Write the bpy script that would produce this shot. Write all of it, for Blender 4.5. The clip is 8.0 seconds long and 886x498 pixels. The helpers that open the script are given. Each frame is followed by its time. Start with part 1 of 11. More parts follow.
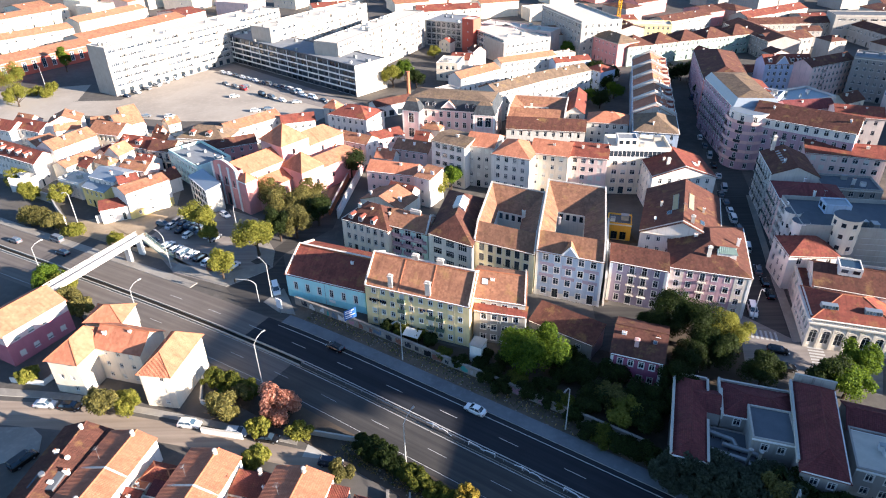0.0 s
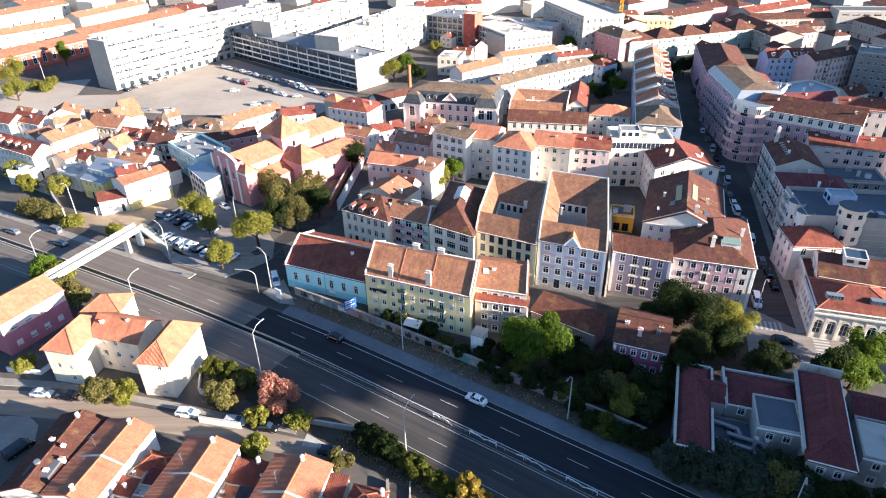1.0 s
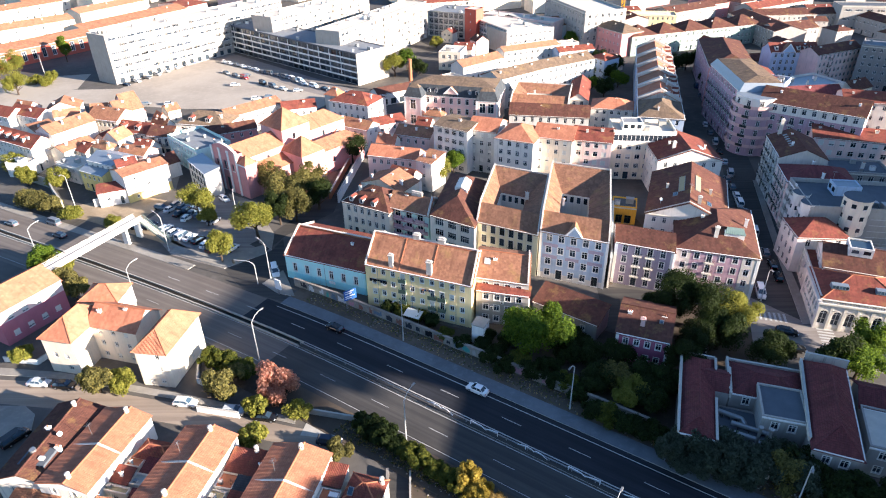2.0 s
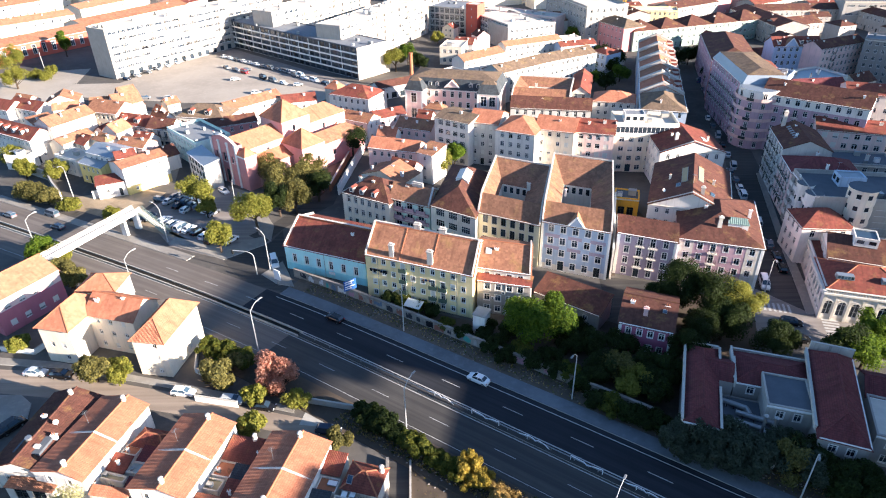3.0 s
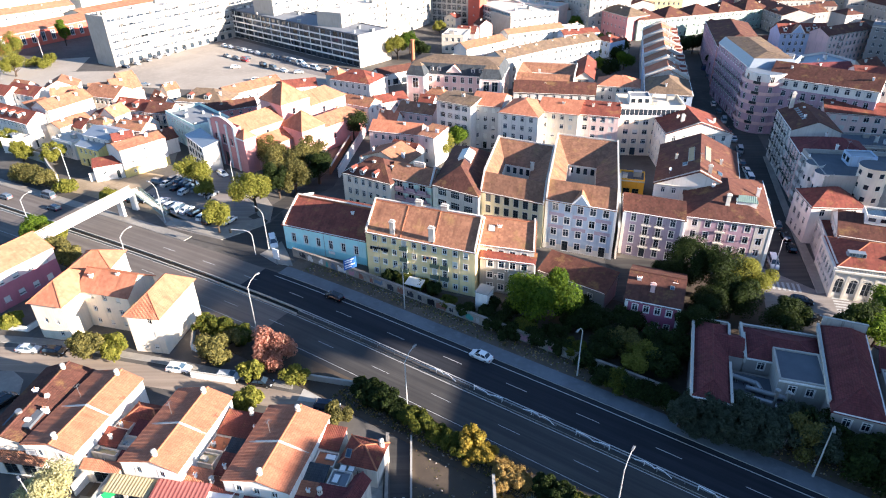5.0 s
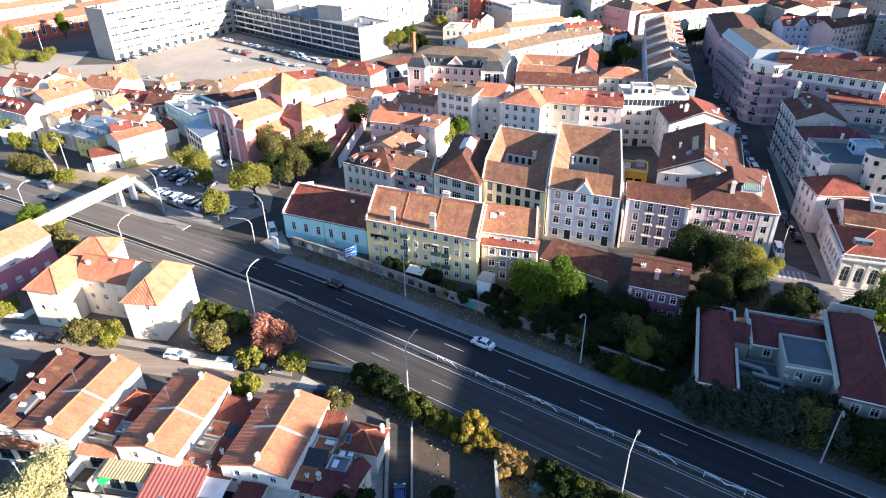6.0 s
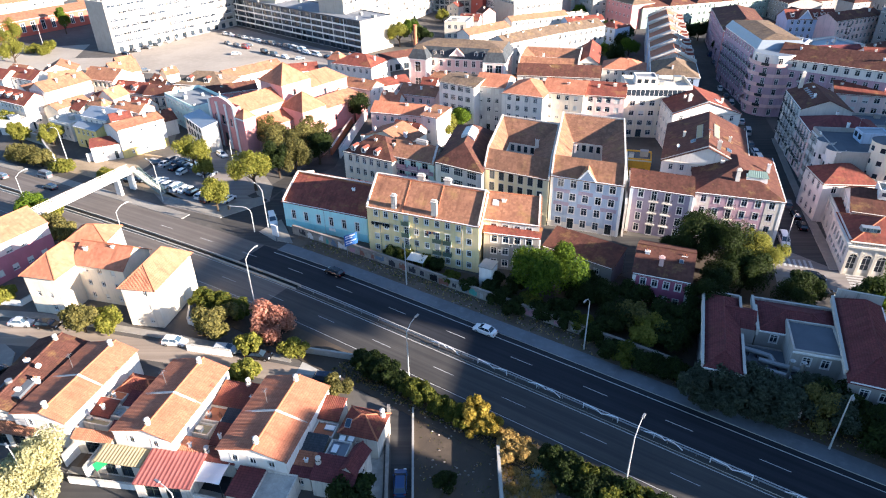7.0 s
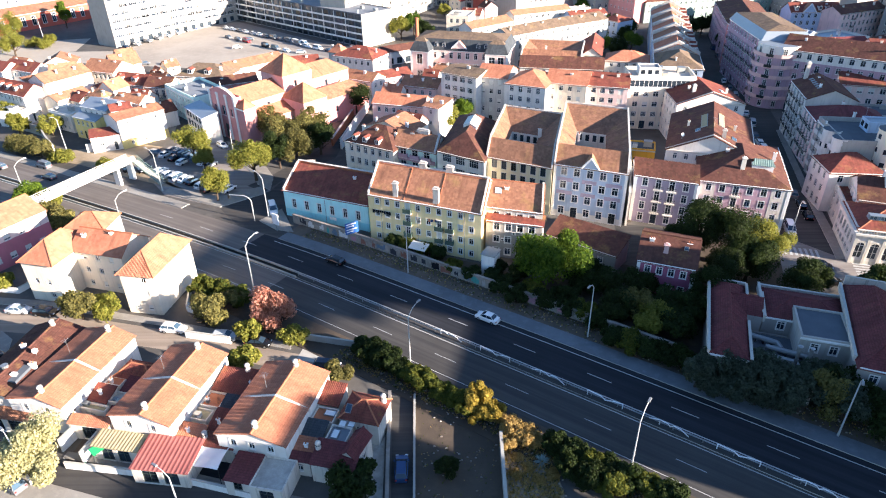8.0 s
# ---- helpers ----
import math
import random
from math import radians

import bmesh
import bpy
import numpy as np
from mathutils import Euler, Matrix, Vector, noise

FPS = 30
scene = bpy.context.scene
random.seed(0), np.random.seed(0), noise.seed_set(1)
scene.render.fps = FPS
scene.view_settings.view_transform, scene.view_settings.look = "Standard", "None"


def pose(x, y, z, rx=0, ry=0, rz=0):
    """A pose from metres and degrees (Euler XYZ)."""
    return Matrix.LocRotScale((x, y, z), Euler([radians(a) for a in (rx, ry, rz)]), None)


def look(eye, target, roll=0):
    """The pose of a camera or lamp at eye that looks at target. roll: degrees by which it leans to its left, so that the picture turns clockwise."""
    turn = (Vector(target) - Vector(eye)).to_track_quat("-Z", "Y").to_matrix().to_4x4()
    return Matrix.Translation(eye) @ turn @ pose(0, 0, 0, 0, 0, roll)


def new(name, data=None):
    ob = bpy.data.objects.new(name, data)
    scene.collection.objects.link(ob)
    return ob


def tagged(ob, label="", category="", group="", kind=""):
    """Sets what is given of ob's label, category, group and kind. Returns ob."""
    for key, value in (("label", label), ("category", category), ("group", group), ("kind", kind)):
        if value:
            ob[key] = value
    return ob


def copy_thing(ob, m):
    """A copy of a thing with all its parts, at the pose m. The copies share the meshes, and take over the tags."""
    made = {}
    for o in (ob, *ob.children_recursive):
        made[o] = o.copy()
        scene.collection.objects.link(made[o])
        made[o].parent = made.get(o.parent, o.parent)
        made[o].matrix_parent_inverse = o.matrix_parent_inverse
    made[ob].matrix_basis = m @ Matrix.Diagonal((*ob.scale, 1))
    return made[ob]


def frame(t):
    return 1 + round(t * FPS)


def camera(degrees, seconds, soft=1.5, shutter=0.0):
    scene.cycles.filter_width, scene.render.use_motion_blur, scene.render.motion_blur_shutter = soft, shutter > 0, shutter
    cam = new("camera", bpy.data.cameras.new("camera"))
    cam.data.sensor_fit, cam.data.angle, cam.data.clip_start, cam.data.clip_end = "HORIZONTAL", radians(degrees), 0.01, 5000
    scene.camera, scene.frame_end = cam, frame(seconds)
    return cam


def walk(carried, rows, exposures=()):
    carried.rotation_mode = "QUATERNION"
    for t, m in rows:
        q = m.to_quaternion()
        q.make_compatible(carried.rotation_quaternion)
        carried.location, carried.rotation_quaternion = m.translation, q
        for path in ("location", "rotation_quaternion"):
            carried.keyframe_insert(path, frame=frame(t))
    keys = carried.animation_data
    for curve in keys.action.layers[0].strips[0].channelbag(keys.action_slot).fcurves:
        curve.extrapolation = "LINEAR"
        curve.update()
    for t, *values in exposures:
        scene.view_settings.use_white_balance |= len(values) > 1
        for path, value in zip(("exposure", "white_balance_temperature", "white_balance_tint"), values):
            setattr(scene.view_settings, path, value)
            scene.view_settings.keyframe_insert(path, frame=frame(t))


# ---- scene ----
cam = camera(70.0, 8.0, soft=1.1)
# seconds, eye x y z, yaw to the left, pitch, roll
ROWS = [
    (0, 0.066, -0.028, 89.474, 0.024, -30.778, -0.989),
    (0.5, 0.078, -0.028, 88.080, 0.089, -30.778, -0.989),
    (1, 0.084, -0.028, 86.756, 0.148, -30.778, -0.989),
    (1.5, 0.083, -0.028, 85.472, 0.202, -30.778, -0.989),
    (3, 0.039, -0.028, 81.631, 0.341, -30.778, -0.989),
    (3.5, 0.012, -0.028, 80.301, 0.383, -30.778, -0.989),
    (4, -0.023, -0.028, 78.932, 0.424, -30.778, -0.989),
    (5.5, -0.166, -0.028, 74.599, 0.556, -30.778, -0.989),
    (6, -0.227, -0.028, 73.105, 0.606, -30.778, -0.989),
    (6.5, -0.295, -0.028, 71.612, 0.660, -30.778, -0.989),
    (7, -0.369, -0.028, 70.142, 0.719, -30.778, -0.989),
    (7.5, -0.450, -0.028, 68.722, 0.784, -30.778, -0.989),
    (8, -0.538, -0.028, 67.383, 0.856, -30.778, -0.989),
]


def aim(x, y, z, yaw, pitch, roll):
    a, b = radians(yaw), radians(pitch)
    way = Vector((-math.sin(a) * math.cos(b), math.cos(a) * math.cos(b), math.sin(b)))
    return look((x, y, z), Vector((x, y, z)) + way, roll)


walk(cam, [(r[0], aim(*r[1:])) for r in ROWS], [(0, 2.4, 6500, 13), (8, 2.54, 6500, 13)])

# ---- light: low sun ahead of the right, clear sky ----
SUN_AZ, SUN_EL = -24.0, 15.5     # degrees: from +x towards +y, above the horizon
world = bpy.data.worlds.new("sky_world")
scene.world = world
world.use_nodes = True
wt = world.node_tree
wt.nodes.clear()
sky = wt.nodes.new("ShaderNodeTexSky")
sky.sky_type = "NISHITA"
sky.sun_disc = False
sky.sun_elevation = radians(SUN_EL)
sky.sun_rotation = radians(90 - SUN_AZ)
sky.air_density, sky.dust_density, sky.ozone_density = 1.0, 0.5, 4.6
bg = wt.nodes.new("ShaderNodeBackground")
bg.inputs["Strength"].default_value = 0.064
wo = wt.nodes.new("ShaderNodeOutputWorld")
wt.links.new(sky.outputs[0], bg.inputs[0])
wt.links.new(bg.outputs[0], wo.inputs[0])
sun_data = bpy.data.lights.new("sun", "SUN")
sun_data.energy, sun_data.angle, sun_data.color = 4.4, radians(0.53), (1.0, 0.88, 0.77)
sun = new("sun", sun_data)
sd = Vector((math.cos(radians(SUN_AZ)) * math.cos(radians(SUN_EL)), math.sin(radians(SUN_AZ)) * math.cos(radians(SUN_EL)), math.sin(radians(SUN_EL))))
sun.matrix_world = look(sd * 400, (0, 0, 0))

# ---- materials ----
def hexcol(h):
    c = [int(h[i:i + 2], 16) / 255 for i in (0, 2, 4)]
    return tuple(v / 12.92 if v <= 0.04045 else ((v + 0.055) / 1.055) ** 2.4 for v in c)


class Nodes:
    def __init__(self, name):
        self.m = bpy.data.materials.new(name)
        self.m.use_nodes = True
        self.t = self.m.node_tree
        self.b = self.t.nodes["Principled BSDF"]

    def n(self, kind, **kw):
        nd = self.t.nodes.new(kind)
        for k, v in kw.items():
            nd.inputs[k].default_value = v
        return nd

    def link(self, a, b):
        self.t.links.new(a, b)

    def math(self, op, a, b=None):
        nd = self.t.nodes.new("ShaderNodeMath")
        nd.operation = op
        for i, v in enumerate((a, b)):
            if v is None:
                continue
            if hasattr(v, "is_linked"):
                self.link(v, nd.inputs[i])
            else:
                nd.inputs[i].default_value = v
        return nd.outputs[0]

    def mix(self, fac, a, b, mode="MIX"):
        nd = self.t.nodes.new("ShaderNodeMix")
        nd.data_type, nd.blend_type = "RGBA", mode
        for sock, v in ((nd.inputs[0], fac), (nd.inputs[6], a), (nd.inputs[7], b)):
            if hasattr(v, "is_linked"):
                self.link(v, sock)
            elif isinstance(v, tuple):
                sock.default_value = (*v[:3], 1)
            else:
                sock.default_value = v
        return nd.outputs[2]

    def ramp(self, fac, lo, hi):
        nd = self.t.nodes.new("ShaderNodeMapRange")
        self.link(fac, nd.inputs[0])
        nd.inputs[1].default_value, nd.inputs[2].default_value = lo, hi
        return nd.outputs[0]

    def noise(self, vec, scale, detail=4, rough=0.6):
        nd = self.n("ShaderNodeTexNoise", Scale=scale, Detail=detail, Roughness=rough)
        self.link(vec, nd.inputs["Vector"])
        return nd.outputs["Fac"]

    def coords(self, stretch=(1, 1, 1), shift=True):
        tc = self.n("ShaderNodeTexCoord")
        mp = self.n("ShaderNodeMapping")
        mp.inputs["Scale"].default_value = stretch
        self.link(tc.outputs["Object"], mp.inputs["Vector"])
        if shift:
            oi = self.n("ShaderNodeObjectInfo")
            mul = self.n("ShaderNodeVectorMath")
            mul.operation = "MULTIPLY"
            mul.inputs[1].default_value = (97, 53, 31)
            self.link(oi.outputs["Random"], mul.inputs[0])
            self.link(mul.outputs[0], mp.inputs["Location"])
        return mp.outputs[0]

    def bump(self, height, strength, dist):
        nd = self.n("ShaderNodeBump", Strength=strength, Distance=dist)
        self.link(height, nd.inputs["Height"])
        self.link(nd.outputs[0], self.b.inputs["Normal"])


def plaster(name, col, stain=0.35, rough=0.9, dirt=(0.16, 0.13, 0.10)):
    """Painted render: blotches, rain streaks, fine grain."""
    k = Nodes(name)
    c = hexcol(col) if isinstance(col, str) else col
    big = k.noise(k.coords(), 0.35, 5)
    streak = k.noise(k.coords((1.6, 1.6, 0.12)), 1.3, 4)
    fine = k.noise(k.coords(), 9.0, 3)
    a = k.mix(k.ramp(big, 0.35, 0.7), c, tuple(v * 0.86 for v in c))
    a = k.mix(k.math("MULTIPLY", k.ramp(streak, 0.52, 0.78), stain), a, dirt)
    a = k.mix(k.math("MULTIPLY", k.ramp(fine, 0.3, 0.8), 0.12), a, tuple(v * 0.7 for v in c))
    k.link(a, k.b.inputs["Base Color"])
    k.b.inputs["Roughness"].default_value = rough
    k.b.inputs["Specular IOR Level"].default_value = 0.5 if rough < 0.6 else 0.12
    k.bump(fine, 0.25, 0.03)
    return k.m


def tiles(name, col, dark, lichen=0.3, course=0.36, pan=0.24, fine=False):
    """Clay pantiles: each tile its own tone, courses and pans as fine relief, by the metres in the UV map."""
    k = Nodes(name)
    uv = k.n("ShaderNodeUVMap")
    sep = k.n("ShaderNodeSeparateXYZ")
    k.link(uv.outputs[0], sep.inputs[0])
    u, v = k.math("DIVIDE", sep.outputs[0], pan), k.math("DIVIDE", sep.outputs[1], course)
    comb = k.n("ShaderNodeCombineXYZ")
    k.link(k.math("FLOOR", u), comb.inputs[0])
    k.link(k.math("FLOOR", v), comb.inputs[1])
    wn = k.n("ShaderNodeTexWhiteNoise")
    oi = k.n("ShaderNodeObjectInfo")
    k.link(k.math("MULTIPLY", oi.outputs["Random"], 71.0), comb.inputs[2])
    k.link(comb.outputs[0], wn.inputs["Vector"])
    blot = k.noise(k.coords(), 0.45, 6, 0.65)
    streak = k.noise(k.coords((0.8, 0.8, 0.8)), 2.2, 5, 0.7)
    c, d = hexcol(col), hexcol(dark)
    a = k.mix(k.math("MULTIPLY", wn.outputs["Value"], 0.55), c, d)
    a = k.mix(k.math("MULTIPLY", k.ramp(blot, 0.42, 0.72), 0.75), a, d)
    a = k.mix(k.math("MULTIPLY", k.ramp(streak, 0.55, 0.78), lichen), a, (0.10, 0.085, 0.06))
    comb2 = k.n("ShaderNodeCombineXYZ")
    k.link(k.math("MULTIPLY", sep.outputs[0], 1.1), comb2.inputs[0])
    k.link(k.math("MULTIPLY", sep.outputs[1], 0.16), comb2.inputs[1])
    k.link(k.math("MULTIPLY", oi.outputs["Random"], 40.0), comb2.inputs[2])
    runs = k.noise(comb2.outputs[0], 1.0, 4, 0.6)
    a = k.mix(k.math("MULTIPLY", k.ramp(runs, 0.5, 0.75), 0.45), a, tuple(v * 0.55 for v in d))
    pale = k.noise(k.coords(), 0.9, 5, 0.7)
    a = k.mix(k.math("MULTIPLY", k.ramp(pale, 0.56, 0.76), 0.4), a, tuple(min(0.6, v * 1.35 + 0.015) for v in c))
    moss = k.noise(k.coords(), 0.28, 6, 0.7)
    a = k.mix(k.math("MULTIPLY", k.ramp(moss, 0.55, 0.72), 0.4 if lichen > 0.35 else 0.06), a, (0.36, 0.24, 0.08))
    if not fine:                             # shade at the laps between tile rows, painted into the colour
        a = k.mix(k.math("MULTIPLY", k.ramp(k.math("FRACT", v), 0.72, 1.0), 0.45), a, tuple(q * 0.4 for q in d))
    k.link(a, k.b.inputs["Base Color"])
    k.b.inputs["Roughness"].default_value = 0.88
    k.b.inputs["Specular IOR Level"].default_value = 0.12
    if fine:                                 # seen from afar: grain alone
        k.bump(streak, 0.5, 0.08)
        return k.m
    pans = k.math("ABSOLUTE", k.math("SINE", k.math("MULTIPLY", u, math.pi)))
    steps = k.math("FRACT", v)
    k.bump(k.math("ADD", pans, k.math("MULTIPLY", steps, -0.5)), 0.5, 0.04)
    return k.m


def plain(name, col, rough=0.6, metal=0.0, vary=0.25, scale=3.0, bump=0.15):
    k = Nodes(name)
    c = hexcol(col) if isinstance(col, str) else col
    f = k.noise(k.coords(), scale, 5)
    f2 = k.noise(k.coords(), scale * 9, 3)
    a = k.mix(k.math("MULTIPLY", k.ramp(f, 0.3, 0.75), vary), c, tuple(v * 0.45 for v in c))
    a = k.mix(k.math("MULTIPLY", k.ramp(f2, 0.4, 0.8), vary * 0.6), a, tuple(v * 0.6 for v in c))
    k.link(a, k.b.inputs["Base Color"])
    k.b.inputs["Roughness"].default_value = rough
    k.b.inputs["Specular IOR Level"].default_value = 0.5 if rough < 0.6 else 0.12
    k.b.inputs["Metallic"].default_value = metal
    if bump:
        k.bump(f2, bump, 0.03)
    return k.m


def ground_mat(name, cols, scales=(0.04, 0.5, 6.0), rough=0.92, bump=0.4):
    """Earth or paving in world metres: three tones mixed at two scales."""
    k = Nodes(name)
    geo = k.n("ShaderNodeNewGeometry")
    p = geo.outputs["Position"]
    a, b, c = [hexcol(x) for x in cols]
    n1, n2, n3 = [k.noise(p, s, 5, 0.65) for s in scales]
    m = k.mix(k.ramp(n1, 0.4, 0.62), a, b)
    m = k.mix(k.math("MULTIPLY", k.ramp(n2, 0.5, 0.75), 0.6), m, c)
    m = k.mix(k.math("MULTIPLY", k.ramp(n3, 0.3, 0.8), 0.3), m, tuple(v * 0.5 for v in a))
    k.link(m, k.b.inputs["Base Color"])
    k.b.inputs["Roughness"].default_value = rough
    k.b.inputs["Specular IOR Level"].default_value = 0.5 if rough < 0.6 else 0.12
    k.bump(n3, bump, 0.05)
    return k.m


def leaf_mat(name, col, light, rough=0.65):
    k = Nodes(name)
    geo = k.n("ShaderNodeNewGeometry")
    oi = k.n("ShaderNodeObjectInfo")
    c, l = hexcol(col), hexcol(light)
    a = k.mix(geo.outputs["Random Per Island"], c, l)
    a = k.mix(k.math("MULTIPLY", oi.outputs["Random"], 0.35), a, tuple(v * 0.6 for v in c))
    k.link(a, k.b.inputs["Base Color"])
    k.b.inputs["Roughness"].default_value = rough
    k.b.inputs["Specular IOR Level"].default_value = 0.5 if rough < 0.6 else 0.12
    tr = k.n("ShaderNodeBsdfTranslucent")
    k.link(k.mix(0.5, a, l), tr.inputs["Color"])
    ms = k.n("ShaderNodeMixShader")
    ms.inputs[0].default_value = 0.4
    k.link(k.b.outputs[0], ms.inputs[1])
    k.link(tr.outputs[0], ms.inputs[2])
    k.link(ms.outputs[0], k.t.nodes["Material Output"].inputs[0])
    return k.m


def glass_mat(name, col, rough=0.06):
    k = Nodes(name)
    oi = k.n("ShaderNodeObjectInfo")
    c = hexcol(col)
    k.link(k.mix(oi.outputs["Random"], tuple(v * 0.35 for v in c), tuple(min(1, v * 1.8) for v in c)), k.b.inputs["Base Color"])
    k.b.inputs["Roughness"].default_value = rough
    k.b.inputs["Specular IOR Level"].default_value = 0.5 if rough < 0.6 else 0.12
    k.b.inputs["IOR"].default_value = 1.5
    return k.m


def asphalt(name, col, worn):
    k = Nodes(name)
    uv = k.n("ShaderNodeUVMap")
    mp = k.n("ShaderNodeMapping")
    mp.inputs["Scale"].default_value = (0.02, 0.9, 1)
    k.link(uv.outputs[0], mp.inputs["Vector"])
    geo = k.n("ShaderNodeNewGeometry")
    c, w = hexcol(col), hexcol(worn)
    tracks = k.noise(mp.outputs[0], 1.0, 4, 0.6)
    patch = k.noise(geo.outputs["Position"], 0.09, 5, 0.6)
    grit = k.noise(geo.outputs["Position"], 7.0, 4, 0.7)
    a = k.mix(k.ramp(tracks, 0.4, 0.66), c, w)
    a = k.mix(k.math("MULTIPLY", k.ramp(patch, 0.45, 0.7), 0.5), a, tuple(v * 0.75 for v in c))
    a = k.mix(k.math("MULTIPLY", k.ramp(grit, 0.35, 0.8), 0.35), a, tuple(v * 1.7 for v in c))
    k.link(a, k.b.inputs["Base Color"])
    k.b.inputs["Roughness"].default_value = 0.85
    k.b.inputs["Specular IOR Level"].default_value = 0.15
    k.bump(grit, 0.2, 0.02)
    return k.m


WALLS = {}
for key, col, stain in (
    ("slab", "b4aca1", 0.3), ("darkmint", "8fa297", 0.3), ("paleyellow", "e2cb86", 0.35), ("stonegrey", "a8a39b", 0.4), ("smoke", "565c63", 0.2), ("oldwhite", "d3cabd", 0.75), ("white", "e4ddd3", 0.35), ("cream", "e8dac4", 0.35), ("yellow", "f7dea6", 0.2), ("palecyan", "b9ecec", 0.2), ("cyan", "98e0e6", 0.2), ("pink", "b898a2", 0.35),
    ("rose", "b8707b", 0.3), ("lilac", "aa9cab", 0.35), ("blue", "b0c0d2", 0.35), ("beige", "eddfc8", 0.35), ("grey", "cbc6bd", 0.35),
    ("green", "e4d8b2", 0.3), ("magenta", "a15d74", 0.3), ("ochre", "edb347", 0.3), ("brick", "c16151", 0.3), ("mint", "c8e1d7", 0.3),
    ("darkgreen", "4d5f53", 0.3), ("palerose", "e6c9bf", 0.35), ("dim", "9d9791", 0.4), ("concrete", "b8b5ad", 0.4), ("salmon", "cd8f8c", 0.3), ("blush", "dcaaa3", 0.3)):
    WALLS[key] = plaster("plaster_" + key, col, stain)
ROOFS, ROOFS_FAR = {}, {}
for key, c1, c2, li in (
    ("clay", "a3745a", "6f4c3d", 0.5), ("red", "864a3f", "5a352d", 0.45), ("dark", "664339", "442d28", 0.4), ("old", "966c55", "624839", 0.5),
    ("bright", "ba7c60", "8f5a46", 0.34), ("wine", "743f41", "53302f", 0.3), ("slate", "4b5054", "33383c", 0.2), ("brown", "7d6a58", "54483e", 0.5)):
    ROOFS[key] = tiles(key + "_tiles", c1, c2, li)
    ROOFS_FAR[key] = tiles(key + "_weathered_tiles", c1, c2, li, 0.5, 0.5, True)
STONE = plaster("stone_trim", "d9d2c4", 0.3)
OLDWHITE = plaster("weathered_whitewash", "cbc2b6", 0.7)
WHITE = plaster("white_trim", "e9e6e0", 0.25)
PINKTRIM = plaster("pink_trim", "dcb5ad", 0.25)
FRAME = plain("window_frame_paint", "e4e2dc", 0.5, vary=0.1)
FRAMEDARK = plain("dark_frame_paint", "33403a", 0.5, vary=0.1)
BLIND = plain("roller_blind", "d5d2c8", 0.6, vary=0.2)
GLASS = glass_mat("window_glass", "2b333b")
GLASSBLUE = glass_mat("blue_glass", "31424f", 0.04)
DARK = plain("dark_recess", "1c1a18", 0.9)
IRON = plain("painted_iron", "2a2c2c", 0.5, 0.4)
GALV = plain("galvanised_steel", "9a9c9b", 0.45, 0.7, vary=0.2)
LAMPGREY = plain("lamp_grey_paint", "b8b9b6", 0.5, 0.2, vary=0.15)
DECKGREY = plain("roof_felt", "7d8286", 0.85, vary=0.35, scale=0.6)
DECKLIGHT = plain("roof_gravel", "c6beb0", 0.9, vary=0.3, scale=0.7)
DECKDARK = plain("dark_felt", "5a6066", 0.85, vary=0.35, scale=0.5)
REDSHEET = plain("red_corrugated_sheet", "a05f58", 0.6, vary=0.35, scale=0.8)
GREENCLOTH = plain("green_awning_cloth", "1f8a52", 0.8, vary=0.2)
ZINC = plain("zinc_sheet", "8d979e", 0.45, 0.5, vary=0.25, scale=0.8)
BEIGESHEET = plain("beige_corrugated_sheet", "a89a78", 0.8, vary=0.4, scale=0.9)
CRACKED = plain("cracked_whitewash", "b9b3a8", 0.9, vary=0.9, scale=0.8)
COPPER = plain("green_copper", "7f948a", 0.6, 0.2, vary=0.3)
CLAYPLAIN = plain("terracotta_plain", "a86c50", 0.85, vary=0.35)
BARK = plain("bark", "4d4238", 0.95, vary=0.4, scale=4, bump=0.6)
ASPHALT = asphalt("asphalt_dark", "3a3938", "4b4946")
ASPHALTNEW = asphalt("asphalt_new", "24262a", "2f3136")
ASPHALTMID = asphalt("asphalt_patched", "5c5651", "6d6761")
TRENCH = ground_mat("median_soil", ("2b2925", "211f1c", "38342d"), (0.2, 1.5, 9))
SANDY = ground_mat("sandy_earth", ("9a8a74", "857660", "a99a83"), (0.08, 0.9, 8))
ASPHALTOLD = asphalt("asphalt_worn", "736d68", "88827c")
PAINT = plain("road_paint", "b4b5b2", 0.7, vary=0.55, scale=3)
PAVE = ground_mat("limestone_paving", ("8f8b83", "7c7871", "a19c92"), (0.08, 0.8, 9))
VERGE = ground_mat("verge_earth", ("685c50", "544b41", "7a6c5c"), (0.1, 0.9, 8))
EARTH = ground_mat("dry_earth", ("564c42", "433d36", "65594b"))
GROUND = ground_mat("city_ground", ("5d5a56", "4d4a46", "6d6963"), (0.03, 0.4, 5))
PLAZA = ground_mat("plaza_paving", ("a29a8e", "928a7f", "aea69a"), (0.03, 0.5, 4))
CONC = plain("concrete", "a9a69d", 0.9, vary=0.35, scale=0.8)
KERB = plain("kerb_stone", "b6b2a8", 0.9, vary=0.3)
ROADPALE = asphalt("asphalt_pale", "7b6f63", "8e8274")
PAVEDARK = ground_mat("grey_shoulder", ("6d7276", "5d6266", "7b8084"), (0.08, 0.8, 9))
RUBBLE = ground_mat("rubble_stone", ("989188", "7a736b", "aea69d"), (0.3, 1.5, 8), bump=0.8)
SPRAYDARK = plain("dark_cloth", "1f1f24", 0.9, vary=0.3)

